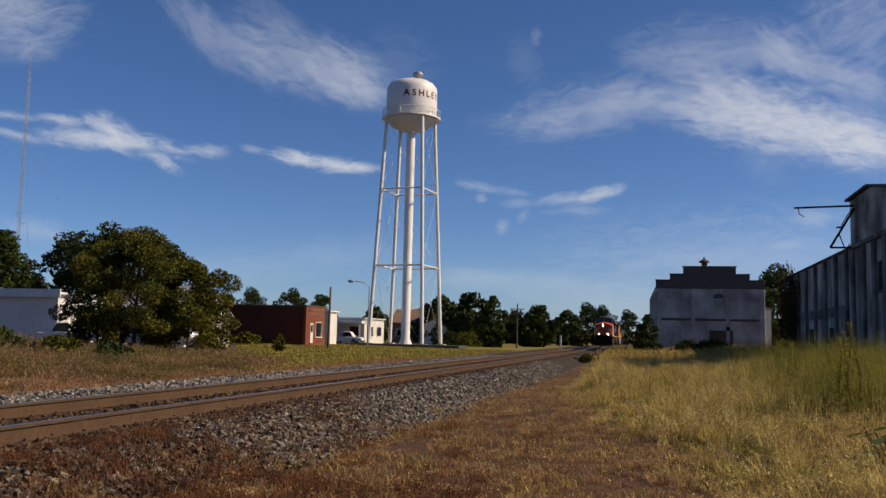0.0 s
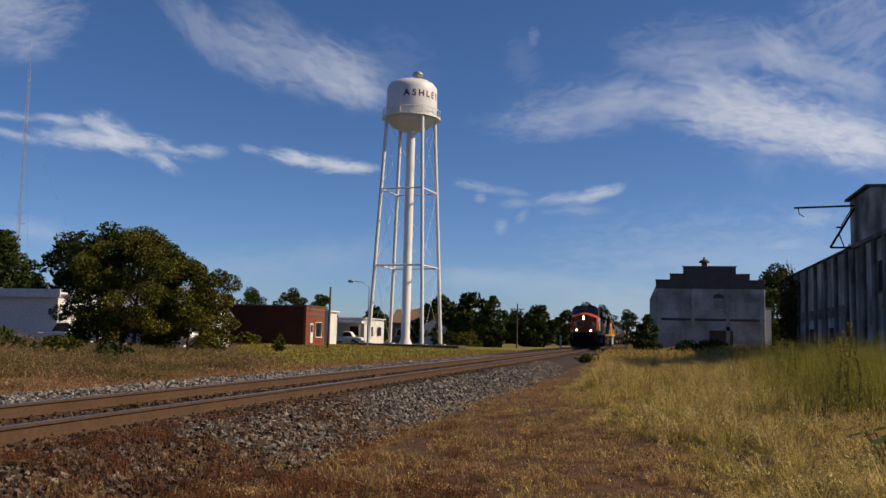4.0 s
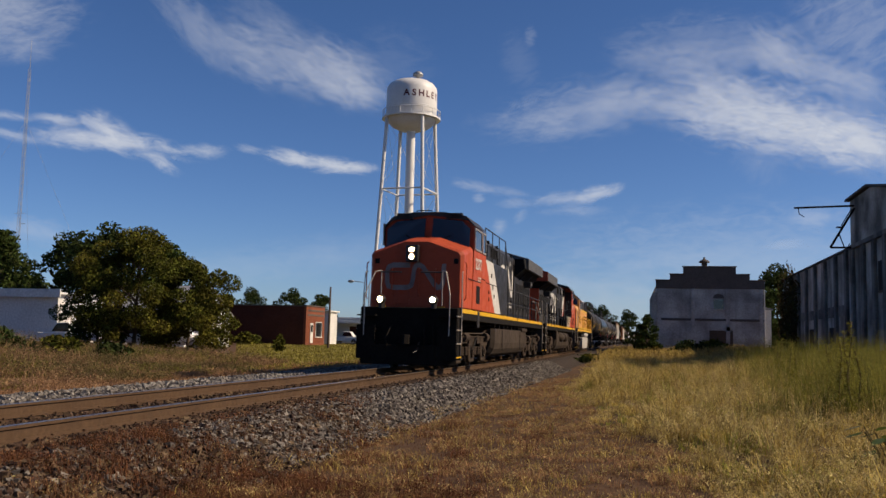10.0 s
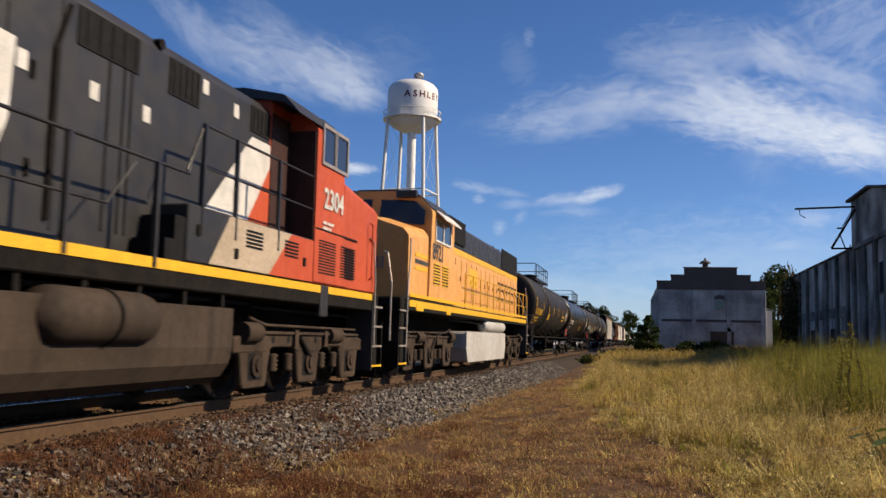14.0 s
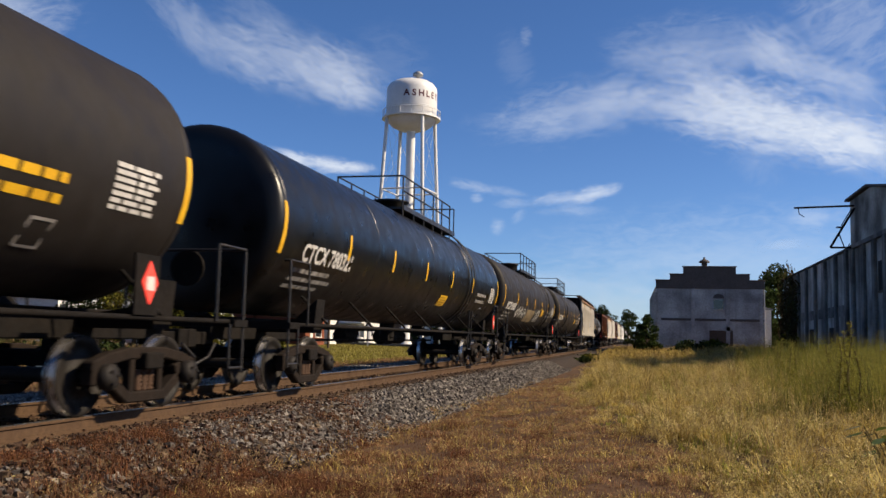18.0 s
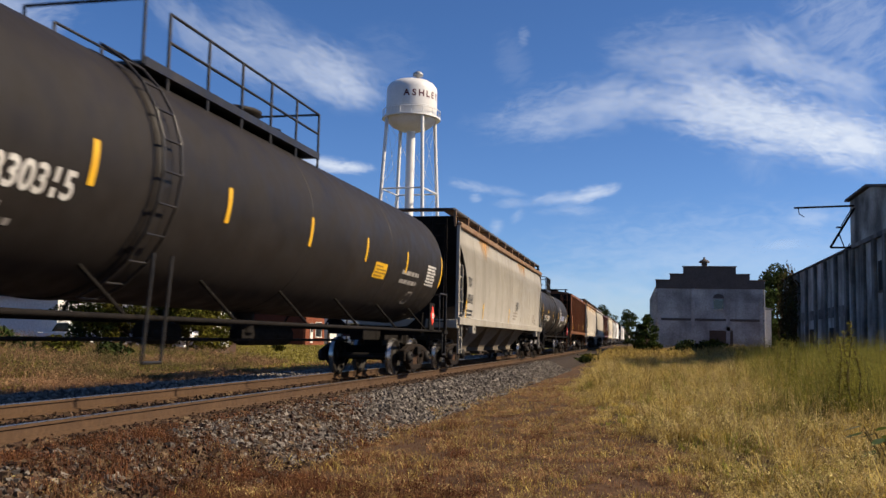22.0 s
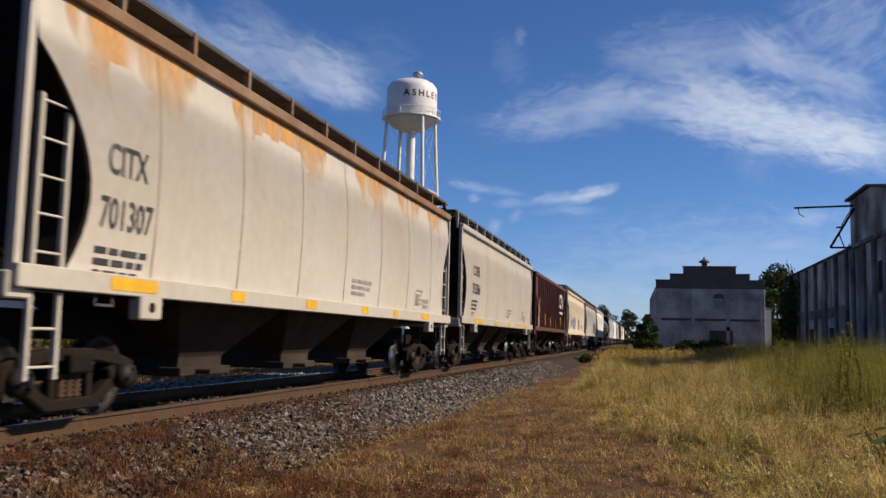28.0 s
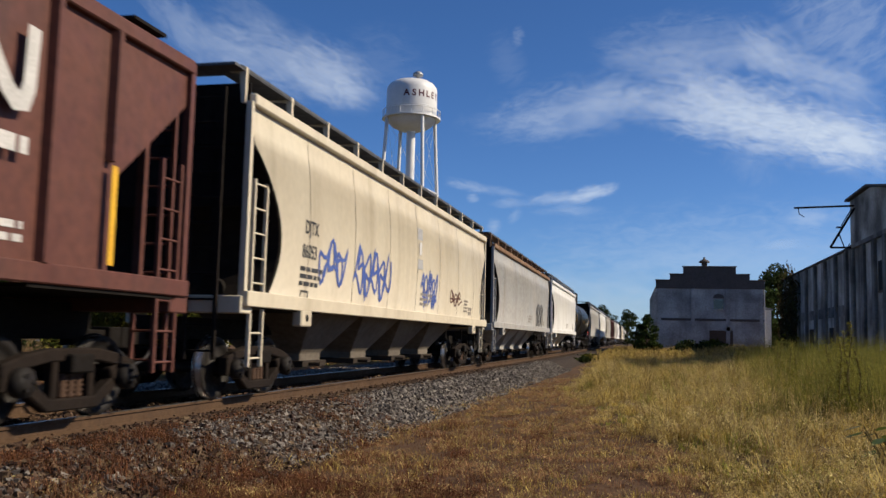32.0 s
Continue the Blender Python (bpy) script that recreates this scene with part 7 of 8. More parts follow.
        part("air_hose", Shape().pipe([(0.75, s * 10.6, 1.35), (0.85, s * 11.0, 1.0), (0.8, s * 10.9, 0.6)], 0.03), M_under, car)
        coupler(car, h, s)
        loco_truck(car, s * 7.0, mid, True, M_ltruck)
    part("fuel_tank", Shape().loft([[(-1.45, y, z) for y, z in ((-2.9, 1.2), (4.6, 1.2), (4.7, 0.7), (4.4, 0.24), (-2.6, 0.24), (-2.9, 0.7))], [(1.45, y, z) for y, z in ((-2.9, 1.2), (4.6, 1.2), (4.7, 0.7), (4.4, 0.24), (-2.6, 0.24), (-2.9, 0.7))]]), M_silver, car, "dirty white fuel tank", 0.08)
    part("air_reservoir", Shape().lathe([(0.1, 0), (0.2, 0.1), (0.22, 0.2), (0.22, 3.6), (0.1, 3.8)], "y", (1.3, 0.6, 1.42), 18), M_silver, car)
    MOVING.append((car, mid))
    return car


wide_cab_engine(153.6, 176.2, "2277", "black freight engine with an orange-red cab, white band and lit headlights")
wide_cab_engine(176.2, 199.2, "2304", "black and orange-red freight engine coupled back to front", True)
orange_engine(199.2, 222.3, "8921", "orange freight engine with yellow stripes and a black roof")
tank_car(222.3, 245.1, 224.5, 242.85, 1.53, 2.86, M_tankgrey, (-8.48, -0.60, 0.43, "UTLX 956249", 0.96), "black tank car with yellow lettering and side ladder", panel=-2.63, panel_z=-0.6, mark_m=M_yellow, band_y=-4.75, first=-5.8, gap=2.7)
tank_car(245.1, 266.4, 245.15, 265.7, 1.5, 2.80, M_tankblack, (-9.3, -0.62, 0.43, "CTCX 780321", 0.98), "glossy black tank car with white lettering", panel=1.48, panel_z=-0.85, band_y=4.3, first=-7.1, gap=3.0)
tank_car(266.4, 287.7, 266.75, 286.4, 1.51, 2.84, M_tankgrey, (-8.9, -0.68, 0.42, "MTZX 330053", 0.97), "charcoal tank car with white and tan graffiti", panel=3.17, panel_z=-0.52, spray=61, band_y=4.9, first=-6.35, gap=2.95)
tank_car(287.7, 309.5, 288.6, 308.1, 1.53, 2.86, M_tankgrey, (-8.95, -0.62, 0.42, "MTZX 330315", 0.97), "charcoal tank car with white lettering and a yellow placard", panel=3.83, panel_z=-0.52, band_y=-5.0, first=-6.3, gap=3.0)
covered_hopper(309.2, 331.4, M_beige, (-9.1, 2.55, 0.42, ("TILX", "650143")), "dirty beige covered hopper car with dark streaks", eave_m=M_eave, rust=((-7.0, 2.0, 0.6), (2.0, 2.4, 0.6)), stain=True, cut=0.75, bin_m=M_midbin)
tank_car(331.6, 349.2, 332.15, 348.25, 1.42, 2.58, M_tankgrey, (-6.5, -0.58, 0.44, "UELX 78520", 1.11), "short charcoal tank car with a white diamond emblem", logo=True, band_y=-1.3, pads=3, first=-5.25, gap=3.0)
ribbed_hopper(349.2, 367.3, M_rusty, None, "rusty orange-brown ribbed hopper car", tape=((4.5, 1.75, 2.4), (-6.6, 1.75, 2.4), (-1.0, 1.75, 2.2)), ribs=15)
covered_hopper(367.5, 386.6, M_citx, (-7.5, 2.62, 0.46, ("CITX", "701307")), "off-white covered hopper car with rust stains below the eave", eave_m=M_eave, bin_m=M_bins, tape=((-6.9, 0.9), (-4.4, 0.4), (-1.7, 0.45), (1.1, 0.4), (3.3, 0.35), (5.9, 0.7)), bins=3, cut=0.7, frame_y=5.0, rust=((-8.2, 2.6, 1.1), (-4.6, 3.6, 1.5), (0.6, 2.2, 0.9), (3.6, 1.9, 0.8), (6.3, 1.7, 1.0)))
covered_hopper(386.6, 404.7, M_coer, (-6.6, 2.95, 0.46, ("COER", "353586")), "clean light grey covered hopper car", wide=0.95, tape=((-5.6, 1.4), (-2.3, 0.5), (0.8, 0.6), (3.5, 0.5), (5.9, 0.9)), bins=3, cut=0.4, sill_z=1.4, bin_m=M_bins)
ribbed_hopper(404.6, 423.2, M_brown, ((2.85, 0.4, "ICG"), (2.32, 0.4, "766244")), "oxide-red ribbed hopper car with white lettering and emblem", logo=True, tape=((-7.4, 1.7, 3.0), (-4.45, 1.65, 2.3), (-1.8, 1.65, 2.2), (1.3, 1.65, 2.1), (4.2, 1.65, 2.3), (6.85, 1.65, 2.7)), ribs=15)
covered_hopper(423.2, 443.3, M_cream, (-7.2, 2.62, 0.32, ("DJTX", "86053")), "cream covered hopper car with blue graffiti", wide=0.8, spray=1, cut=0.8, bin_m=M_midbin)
covered_hopper(443.3, 463.4, M_palegrey, None, "pale grey covered hopper car with dark graffiti", eave_m=M_eave, spray=2, near=False)
covered_hopper(463.4, 483.3, M_white, None, "white covered hopper car", near=False)
at_u = 483.3
for k, (kind, m, length, lab) in enumerate((("t", M_tankblack, 18.5, "black tank car far back in the train"), ("h", M_palegrey, 19.8, "pale grey covered hopper car"), ("h", M_white, 19.8, "white covered hopper car"),
                                            ("h", M_beige, 19.8, "dirty beige covered hopper car"), ("r", M_brown, 18.2, "oxide-red ribbed hopper car"), ("h", M_coer, 18.4, "light grey covered hopper car"), ("h", M_white, 19.8, "white covered hopper car"),
                                            ("t", M_tankgrey, 18.5, "charcoal tank car far back in the train"), ("h", M_cream, 19.8, "cream covered hopper car"), ("h", M_palegrey, 19.8, "pale grey covered hopper car"),
                                            ("h", M_white, 19.8, "white covered hopper car"), ("h", M_beige, 19.8, "dirty beige covered hopper car"))):
    b = at_u + length
    if kind == "t":
        tank_car(at_u, b, at_u + 1.2, b - 1.2, 1.5, 2.8, m, None, lab, near=False)
    elif kind == "h":
        covered_hopper(at_u, b, m, None, lab, near=False)
    else:
        ribbed_hopper(at_u, b, m, None, lab, near=False)
    at_u = b


# ---- the town ----
M_twhite = mat("white_tower_paint", (0.78, 0.78, 0.77), 0.42, 0, (0.68, 0.67, 0.65), 0.25, bump=0.02, streak=(0.55, 0.50, 0.45), samt=0.3, sscale=0.9, fine=0.05)
M_maroon = mat("maroon_lettering", (0.10, 0.012, 0.022), 0.6, 0, bump=0)
M_concrete = mat("stained_concrete", (0.58, 0.55, 0.50), 0.9, 0, (0.26, 0.24, 0.22), 0.42, 1.0, bump=0.3, streak=(0.16, 0.15, 0.135), samt=0.6, sscale=0.6)
M_darkbrick = mat("soot_dark_brick", (0.13, 0.105, 0.09), 0.9, 0, (0.09, 0.075, 0.065), 0.7, bump=0.3)
M_elev = mat("grimy_plaster", (0.56, 0.52, 0.46), 0.9, 0, (0.15, 0.135, 0.115), 0.38, 1.0, bump=0.3, streak=(0.05, 0.046, 0.042), samt=0.8, sscale=0.55)
# Darker plaster for the buttresses, bands and ledge.
M_darkplaster = mat("soot_black_plaster", (0.10, 0.092, 0.082), 0.9, 0, (0.30, 0.28, 0.25), 0.5, 0.9, bump=0.3, streak=(0.03, 0.028, 0.026), samt=0.7, sscale=0.8)
M_ivy = mat("reddening_ivy_leaves", (0.045, 0.045, 0.012), 0.8, 0, (0.09, 0.035, 0.02), 0.6, bump=0, island=0.6, thin=0.3, spec=0.1)
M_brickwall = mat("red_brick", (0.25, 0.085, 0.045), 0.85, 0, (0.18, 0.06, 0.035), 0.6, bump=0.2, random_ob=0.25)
# Red brick again, darkened for the shade on the store's flank.
M_flankbrick = mat("soot_stained_brick", (0.11, 0.038, 0.024), 0.9, 0, (0.07, 0.026, 0.018), 0.5, bump=0.3)
M_mortar = mat("mortar", (0.22, 0.15, 0.11), 0.9, 0, bump=0.2)
M_siding = mat("white_siding", (0.74, 0.73, 0.70), 0.6, 0, (0.60, 0.59, 0.56), 0.5, bump=0.05)
M_metalroof = mat("grey_metal_roof", (0.33, 0.33, 0.33), 0.45, 0.2, (0.25, 0.25, 0.25), 0.5)
M_redroof = mat("red_roof", (0.30, 0.06, 0.05), 0.7, 0, (0.22, 0.05, 0.04), 0.8)
M_tanwall = mat("tan_wall", (0.28, 0.18, 0.12), 0.85, 0, (0.20, 0.12, 0.08), 0.5)
M_wood = mat("weathered_pole_wood", (0.12, 0.085, 0.06), 0.9, 0, (0.08, 0.06, 0.045), 3, bump=0.5)
M_galv = mat("galvanised_steel", (0.40, 0.41, 0.42), 0.5, 0.5, (0.30, 0.30, 0.31), 2)
M_asphalt = mat("grey_asphalt", (0.075, 0.075, 0.075), 0.9, 0, (0.11, 0.105, 0.10), 0.3, bump=0.4)

TOWER = Vector((-33.53, 120.42, -0.35))
tower = thing("water_tower", Matrix.Translation(TOWER), "white four-legged steel water tower with the town's name", "water tower")
face = Vector((0.268, -0.963, 0))
side_way = Vector((0.963, 0.268, 0))


def round_tower(r, deg, z):
    t = radians(deg)
    return (face * math.cos(t) + side_way * math.sin(t)) * r + Vector((0, 0, z))


tank_prof = [(0.65, 30.2), (1.6, 30.35), (2.6, 30.8), (3.3, 31.4), (3.6, 32.1), (3.6, 36.0), (3.5, 36.5), (3.15, 36.95), (2.5, 37.35), (1.5, 37.65), (0.5, 37.8)]
tank = part("tank", Shape().lathe(tank_prof, "z", (0, 0, 0), 40), M_twhite, tower, "rounded white steel tank")
pts, faces = [], []
x = 0.0
for ch in "ASHLEY":
    p, f = words(ch, 1.28, 0.035)
    w = max(q[0] for q in p)
    faces += [tuple(i + len(pts) for i in q) for q in f]
    pts += [(a + x, b) for a, b in p]
    x += w + 0.30
part("lettering", Shape().add([round_tower(3.612, -19 + math.degrees(a / 3.6), 34.55 + b) for a, b in pts], faces), M_maroon, tank, "dark red town name")
part("seam", Shape().lathe([(3.6, 33.4), (3.615, 33.42), (3.615, 33.46), (3.6, 33.48)], "z", (0, 0, 0), 40, True, False), M_twhite, tank)
part("vent", Shape().lathe([(0.35, 37.7), (0.35, 38.15), (0.72, 38.2), (0.72, 38.55), (0.3, 38.85)], "z", (0, 0, 0), 20), M_galv, tower, "mushroom vent")
part("balcony", Shape().lathe([(3.55, 31.85), (4.15, 31.85), (4.15, 32.05), (3.55, 32.05)], "z", (0, 0, 0), 40, False, False), M_twhite, tower)
for k in range(16):
    part("balcony_post", Shape().tube(round_tower(4.1, k * 22.5, 32.0), round_tower(4.1, k * 22.5, 33.05), 0.035, 6), M_twhite, tower)
part("balcony_rail", Shape().lathe([(4.06, 33.0), (4.14, 33.0), (4.14, 33.08), (4.06, 33.08)], "z", (0, 0, 0), 40, True, False), M_twhite, tower)
part("riser_pipe", Shape().lathe([(1.0, 0), (0.62, 0.9), (0.62, 30.4)], "z", (0, 0, 0), 24), M_twhite, tower, "thick white riser pipe")
LEGS = (-66, 24, 114, 204)
leg_at = lambda deg, z: round_tower(5.5 - (5.5 - 3.75) * z / 31.5, deg, z)
for deg in LEGS:
    leg = part("leg", Shape().tube(leg_at(deg, 0), leg_at(deg, 32.0), 0.25, 12), M_twhite, tower, "slanting white tubular leg")
    part("footing", Shape().box(-0.6, 0.6, -0.6, 0.6, -0.3, 0.25), M_concrete, leg, at=Matrix.Translation(leg_at(deg, 0)))
for k, deg in enumerate(LEGS):
    nxt = LEGS[(k + 1) % 4]
    for z in (10.9, 21.6):
        part("strut", Shape().tube(leg_at(deg, z), leg_at(nxt, z), 0.12, 8), M_twhite, tower)
    for z0, z1 in ((0.2, 10.9), (10.9, 21.6), (21.6, 31.6)):
        part("tie_rod", Shape().tube(leg_at(deg, z0), leg_at(nxt, z1), 0.02, 5), M_twhite, tower)
        part("tie_rod", Shape().tube(leg_at(nxt, z0), leg_at(deg, z1), 0.02, 5), M_twhite, tower)
ladder(tower, 0, 0, 0.5, 31, 0.4, M_twhite)
tower.children[-1].matrix_basis = Matrix.Translation(round_tower(0.9, 60, 0))


def window(parent, x0, x1, y, z0, z1, frame_m=None, axis="y", glass_m=None):
    """A pane in a frame with a sill, on a wall that faces along an axis."""
    fm = frame_m or M_siding
    b = lambda sh, a0, a1, d0, d1, c0, c1: sh.box(a0, a1, d0, d1, c0, c1) if axis == "y" else sh.box(d0, d1, a0, a1, c0, c1)
    s = -1 if axis == "y" else 1
    w = part("window", b(b(b(b(Shape(), x0 - 0.08, x0, y - 0.05, y + 0.05, z0, z1), x1, x1 + 0.08, y - 0.05, y + 0.05, z0, z1), x0 - 0.08, x1 + 0.08, y - 0.05, y + 0.05, z1, z1 + 0.08), x0 - 0.12, x1 + 0.12, y - 0.1, y + 0.1, z0 - 0.09, z0), fm, parent)
    part("pane", b(Shape(), x0, x1, y - 0.02, y + 0.02, z0, z1), glass_m or M_glass, w)
    return w


# Warehouse with a stepped front
wh = thing("warehouse", Matrix.Translation((0, 0, 0)), "old concrete warehouse with a stepped brick parapet and roof vent", "building")
part("front_wall", Shape().box(0.45, 11.4, 100, 100.5, -0.8, 6.75), M_concrete, wh, "stained pale concrete front")
part("parapet", Shape().prism([(0.3, 6.75), (11.55, 6.75), (11.55, 7.62), (10.05, 7.62), (10.05, 8.28), (8.65, 8.28), (8.65, 9.1), (3.2, 9.1), (3.2, 8.28), (1.8, 8.28), (1.8, 7.62), (0.3, 7.62)], "y", 99.93, 100.45), M_darkbrick, wh, "dark stepped brick parapet")
for x0, x1, z in ((0.25, 1.85, 7.62), (1.75, 3.25, 8.28), (3.1, 8.75, 9.1), (8.6, 10.1, 8.28), (10.0, 11.6, 7.62)):
    part("coping", Shape().box(x0, x1, 99.85, 100.52, z, z + 0.1), M_darkbrick, wh, bevel=0.02)
part("side_wall", Shape().box(0.45, 0.85, 100.5, 128, -0.8, 6.3), M_concrete, wh)
part("side_wall", Shape().box(11.0, 11.4, 100.5, 128, -0.8, 6.3), M_concrete, wh)
part("back_wall", Shape().box(0.45, 11.4, 128, 128.4, -0.8, 7.5), M_concrete, wh)
part("roof", Shape().prism([(0.2, 6.3), (11.65, 6.3), (9.5, 7.2), (6, 7.6), (2.4, 7.2)], "y", 100.5, 128.5), M_metalroof, wh)
part("lean_to", Shape().prism([(-0.35, -0.8), (0.45, -0.8), (0.45, 7.1), (0.25, 7.0), (-0.35, 5.6)], "y", 101.5, 127), M_concrete, wh)
part("string_course", Shape().box(0.4, 11.45, 99.92, 100.0, 3.3, 3.55), M_darkbrick, wh, bevel=0.01)
for x in (0.45, 4.0, 7.6, 11.0):
    part("pilaster", Shape().box(x, x + 0.4, 99.9, 100.0, -0.8, 6.75), M_concrete, wh, bevel=0.01)
window(wh, 6.35, 7.35, 99.98, 4.6, 5.6, M_concrete)
part("window_arch", Shape().prism([(6.25, 5.75), (7.45, 5.75), (7.3, 6.1), (6.85, 6.25), (6.4, 6.1)], "y", 99.93, 100.0), M_darkbrick, wh)
d = part("loading_door", Shape().box(5.9, 8.3, 99.95, 100.02, -0.4, 2.3), M_wood, wh, "weathered sliding door")
for k in range(6):
    part("board", Shape().box(5.92 + 0.4 * k, 6.28 + 0.4 * k, 99.92, 99.95, -0.38, 2.28), M_wood, d)
part("door_lintel", Shape().box(5.6, 8.6, 99.9, 100.0, 2.3, 2.7), M_concrete, wh)
part("sign_panel", Shape().box(1.2, 4.6, 99.94, 100.0, 1.2, 2.6), M_concrete, wh)
part("roof_vent", Shape().lathe([(0.3, 9.1), (0.3, 9.6), (0.62, 9.65), (0.5, 9.85), (0.12, 10.05), (0.1, 10.25)], "z", (5.45, 101.0, 0), 14).box(5.2, 5.7, 100.75, 101.25, 7.4, 9.15), M_darkbrick, wh)
part("downpipe", Shape().pipe([(11.5, 99.95, 6.7), (11.5, 99.95, -0.4)], 0.06), M_galv, wh)
shed = thing("lean_shed", Matrix.Identity(4), "small pale shed beside the warehouse", "shed")
part("wall", Shape().box(11.65, 12.3, 101, 106, -0.6, 4.6), M_siding, shed)
part("roof", Shape().prism([(11.55, 4.6), (12.5, 4.6), (12.5, 4.7), (11.55, 4.95)], "y", 100.8, 106.2), M_metalroof, shed)

# Grain elevator along the track
el = thing("grain_elevator", Matrix.Identity(4), "derelict grain elevator with stained walls and a taller head house", "grain elevator")
part("long_wall", Shape().box(12.0, 12.4, 58.9, 89.2, -0.6, 7.0), M_elev, el, "long stained wall with dark streaks")
part("end_wall", Shape().box(12.4, 21, 88.8, 89.2, -0.6, 7.0), M_elev, el)
part("back_wall", Shape().box(20.6, 21, 46, 88.8, -0.6, 7.0), M_elev, el)
part("roof", Shape().prism([(11.85, 7.0), (21.1, 7.0), (21.1, 7.15), (16.5, 7.5), (11.85, 7.12)], "y", 58.9, 89.4), M_darkbrick, el)
for k, y in enumerate((60.4, 63.8, 67.6, 71.6, 75.6, 79.6, 83.6, 87.4)):
    part("wall_buttress", Shape().box(11.8, 12.0, y, y + 0.55, -0.6, 6.95), M_darkplaster, el, bevel=0.03)
    part("wall_panel", Shape().box(11.93, 12.0, y + 0.55, y + 3.3, 2.9, 3.6), M_darkplaster, el, "dark band between the buttresses")
part("tower_wall", Shape().box(11.9, 12.3, 45.5, 58.9, -0.6, 7.0), M_elev, el, "lower wall of the head house")
part("tower_end", Shape().box(12.3, 19, 58.5, 58.9, -0.6, 8.6), M_elev, el)
part("tower_end", Shape().box(12.3, 19, 45.5, 45.9, -0.6, 8.6), M_elev, el)
part("tower_back", Shape().box(18.6, 19, 45.9, 58.5, -0.6, 8.6), M_elev, el)
part("head_house", Shape().prism([(58.9, 7.0), (58.9, 9.9), (53.6, 9.9), (45.3, 8.5), (45.3, 7.0)], "x", 11.84, 19.0), M_elev, el, "upper box of the head house with stained cladding", 0.03)
part("tower_roof", Shape().prism([(59.25, 9.9), (53.6, 9.92), (45.0, 8.48), (45.0, 8.62), (53.6, 10.06), (59.25, 10.04)], "x", 11.6, 19.2), M_darkbrick, el, "dark overhanging roof edge")
part("ledge", Shape().box(11.72, 11.9, 45.3, 59.0, 6.85, 7.12), M_darkplaster, el, "dark ledge under the upper box", 0.03)
for y in (47.4, 50.2, 52.6, 55.2, 58.0):
    part("wall_buttress", Shape().box(11.72, 11.9, y, y + 0.6, -0.6, 6.85), M_darkplaster, el, bevel=0.03)
part("boom", Shape().tube((12.2, 57.7, 9.45), (8.5, 58.3, 9.42), 0.06, 8).pipe([(8.75, 58.3, 9.42), (8.8, 58.3, 9.05), (9.1, 58.3, 8.85)], 0.025), M_under, el, "thin steel boom with a hook")
part("bracket", Shape().tube((11.84, 57.6, 9.3), (10.55, 58.2, 6.95), 0.07, 8).tube((10.55, 58.2, 6.95), (11.84, 58.2, 6.95), 0.06, 8).tube((11.0, 58.0, 7.8), (11.3, 58.0, 6.95), 0.035, 6).tube((11.2, 58.2, 8.3), (11.75, 58.0, 9.3), 0.03, 6).box(10.9, 11.3, 58.0, 58.3, 8.15, 8.22), M_under, el)
part("vent", Shape().tube((12.1, 61.5, 7.0), (11.9, 61.5, 7.55), 0.03, 6).tube((12.3, 61.5, 7.55), (12.1, 61.5, 7.0), 0.03, 6), M_under, el)
for y0, y1, z0, z1 in ((64.8, 66.2, 0.6, 2.2), (72.8, 74.2, 0.6, 2.2), (50.9, 52.1, 4.0, 5.6)):
    w = part("window", Shape().box(11.86, 12.0, y0, y1, z0, z1), M_dark, el)
    part("frame", Shape().box(11.84, 11.87, y0 - 0.1, y0, z0, z1).box(11.84, 11.87, y1, y1 + 0.1, z0, z1).box(11.82, 11.9, y0 - 0.1, y1 + 0.1, z0 - 0.12, z0), M_wood, w)


def ivy():
    """Creeper over the far end of the elevator: stems on the wall and leaves in uneven drifts."""
    rnd = random.Random(77)
    v = thing("ivy", Matrix.Translation((11.75, 84.0, 0)), "dark reddish-green creeper climbing the elevator wall", "climbing plant")
    stems, leaves = Shape(), Shape()
    for k in range(16):
        y, z, top = rnd.uniform(-3.5, 5.0), -0.5, rnd.uniform(3.5, 7.3)
        pts = [(0.12, y, z)]
        while z < top:
            y, z = y + rnd.uniform(-0.5, 0.5), z + 0.9
            pts.append((0.12, y, z))
        stems.pipe(pts, 0.03, 5)
        for _ in range(230):
            i = rnd.randrange(1, len(pts))
            c = Vector(pts[i]) + Vector((rnd.uniform(-0.35, 0.05), rnd.gauss(0, 0.55), rnd.gauss(0, 0.45)))
            a, b = (Vector((rnd.uniform(-0.6, 0.2), rnd.gauss(0, 1), rnd.gauss(0, 1))).normalized() * rnd.uniform(0.12, 0.26) for _ in range(2))
            leaves.add([c - a, c + b * 0.6, c + a, c - b * 0.6], [(0, 1, 2, 3)])
    part("stems", stems, M_bark, v)
    part("leaves", leaves, M_ivy, v)


ivy()


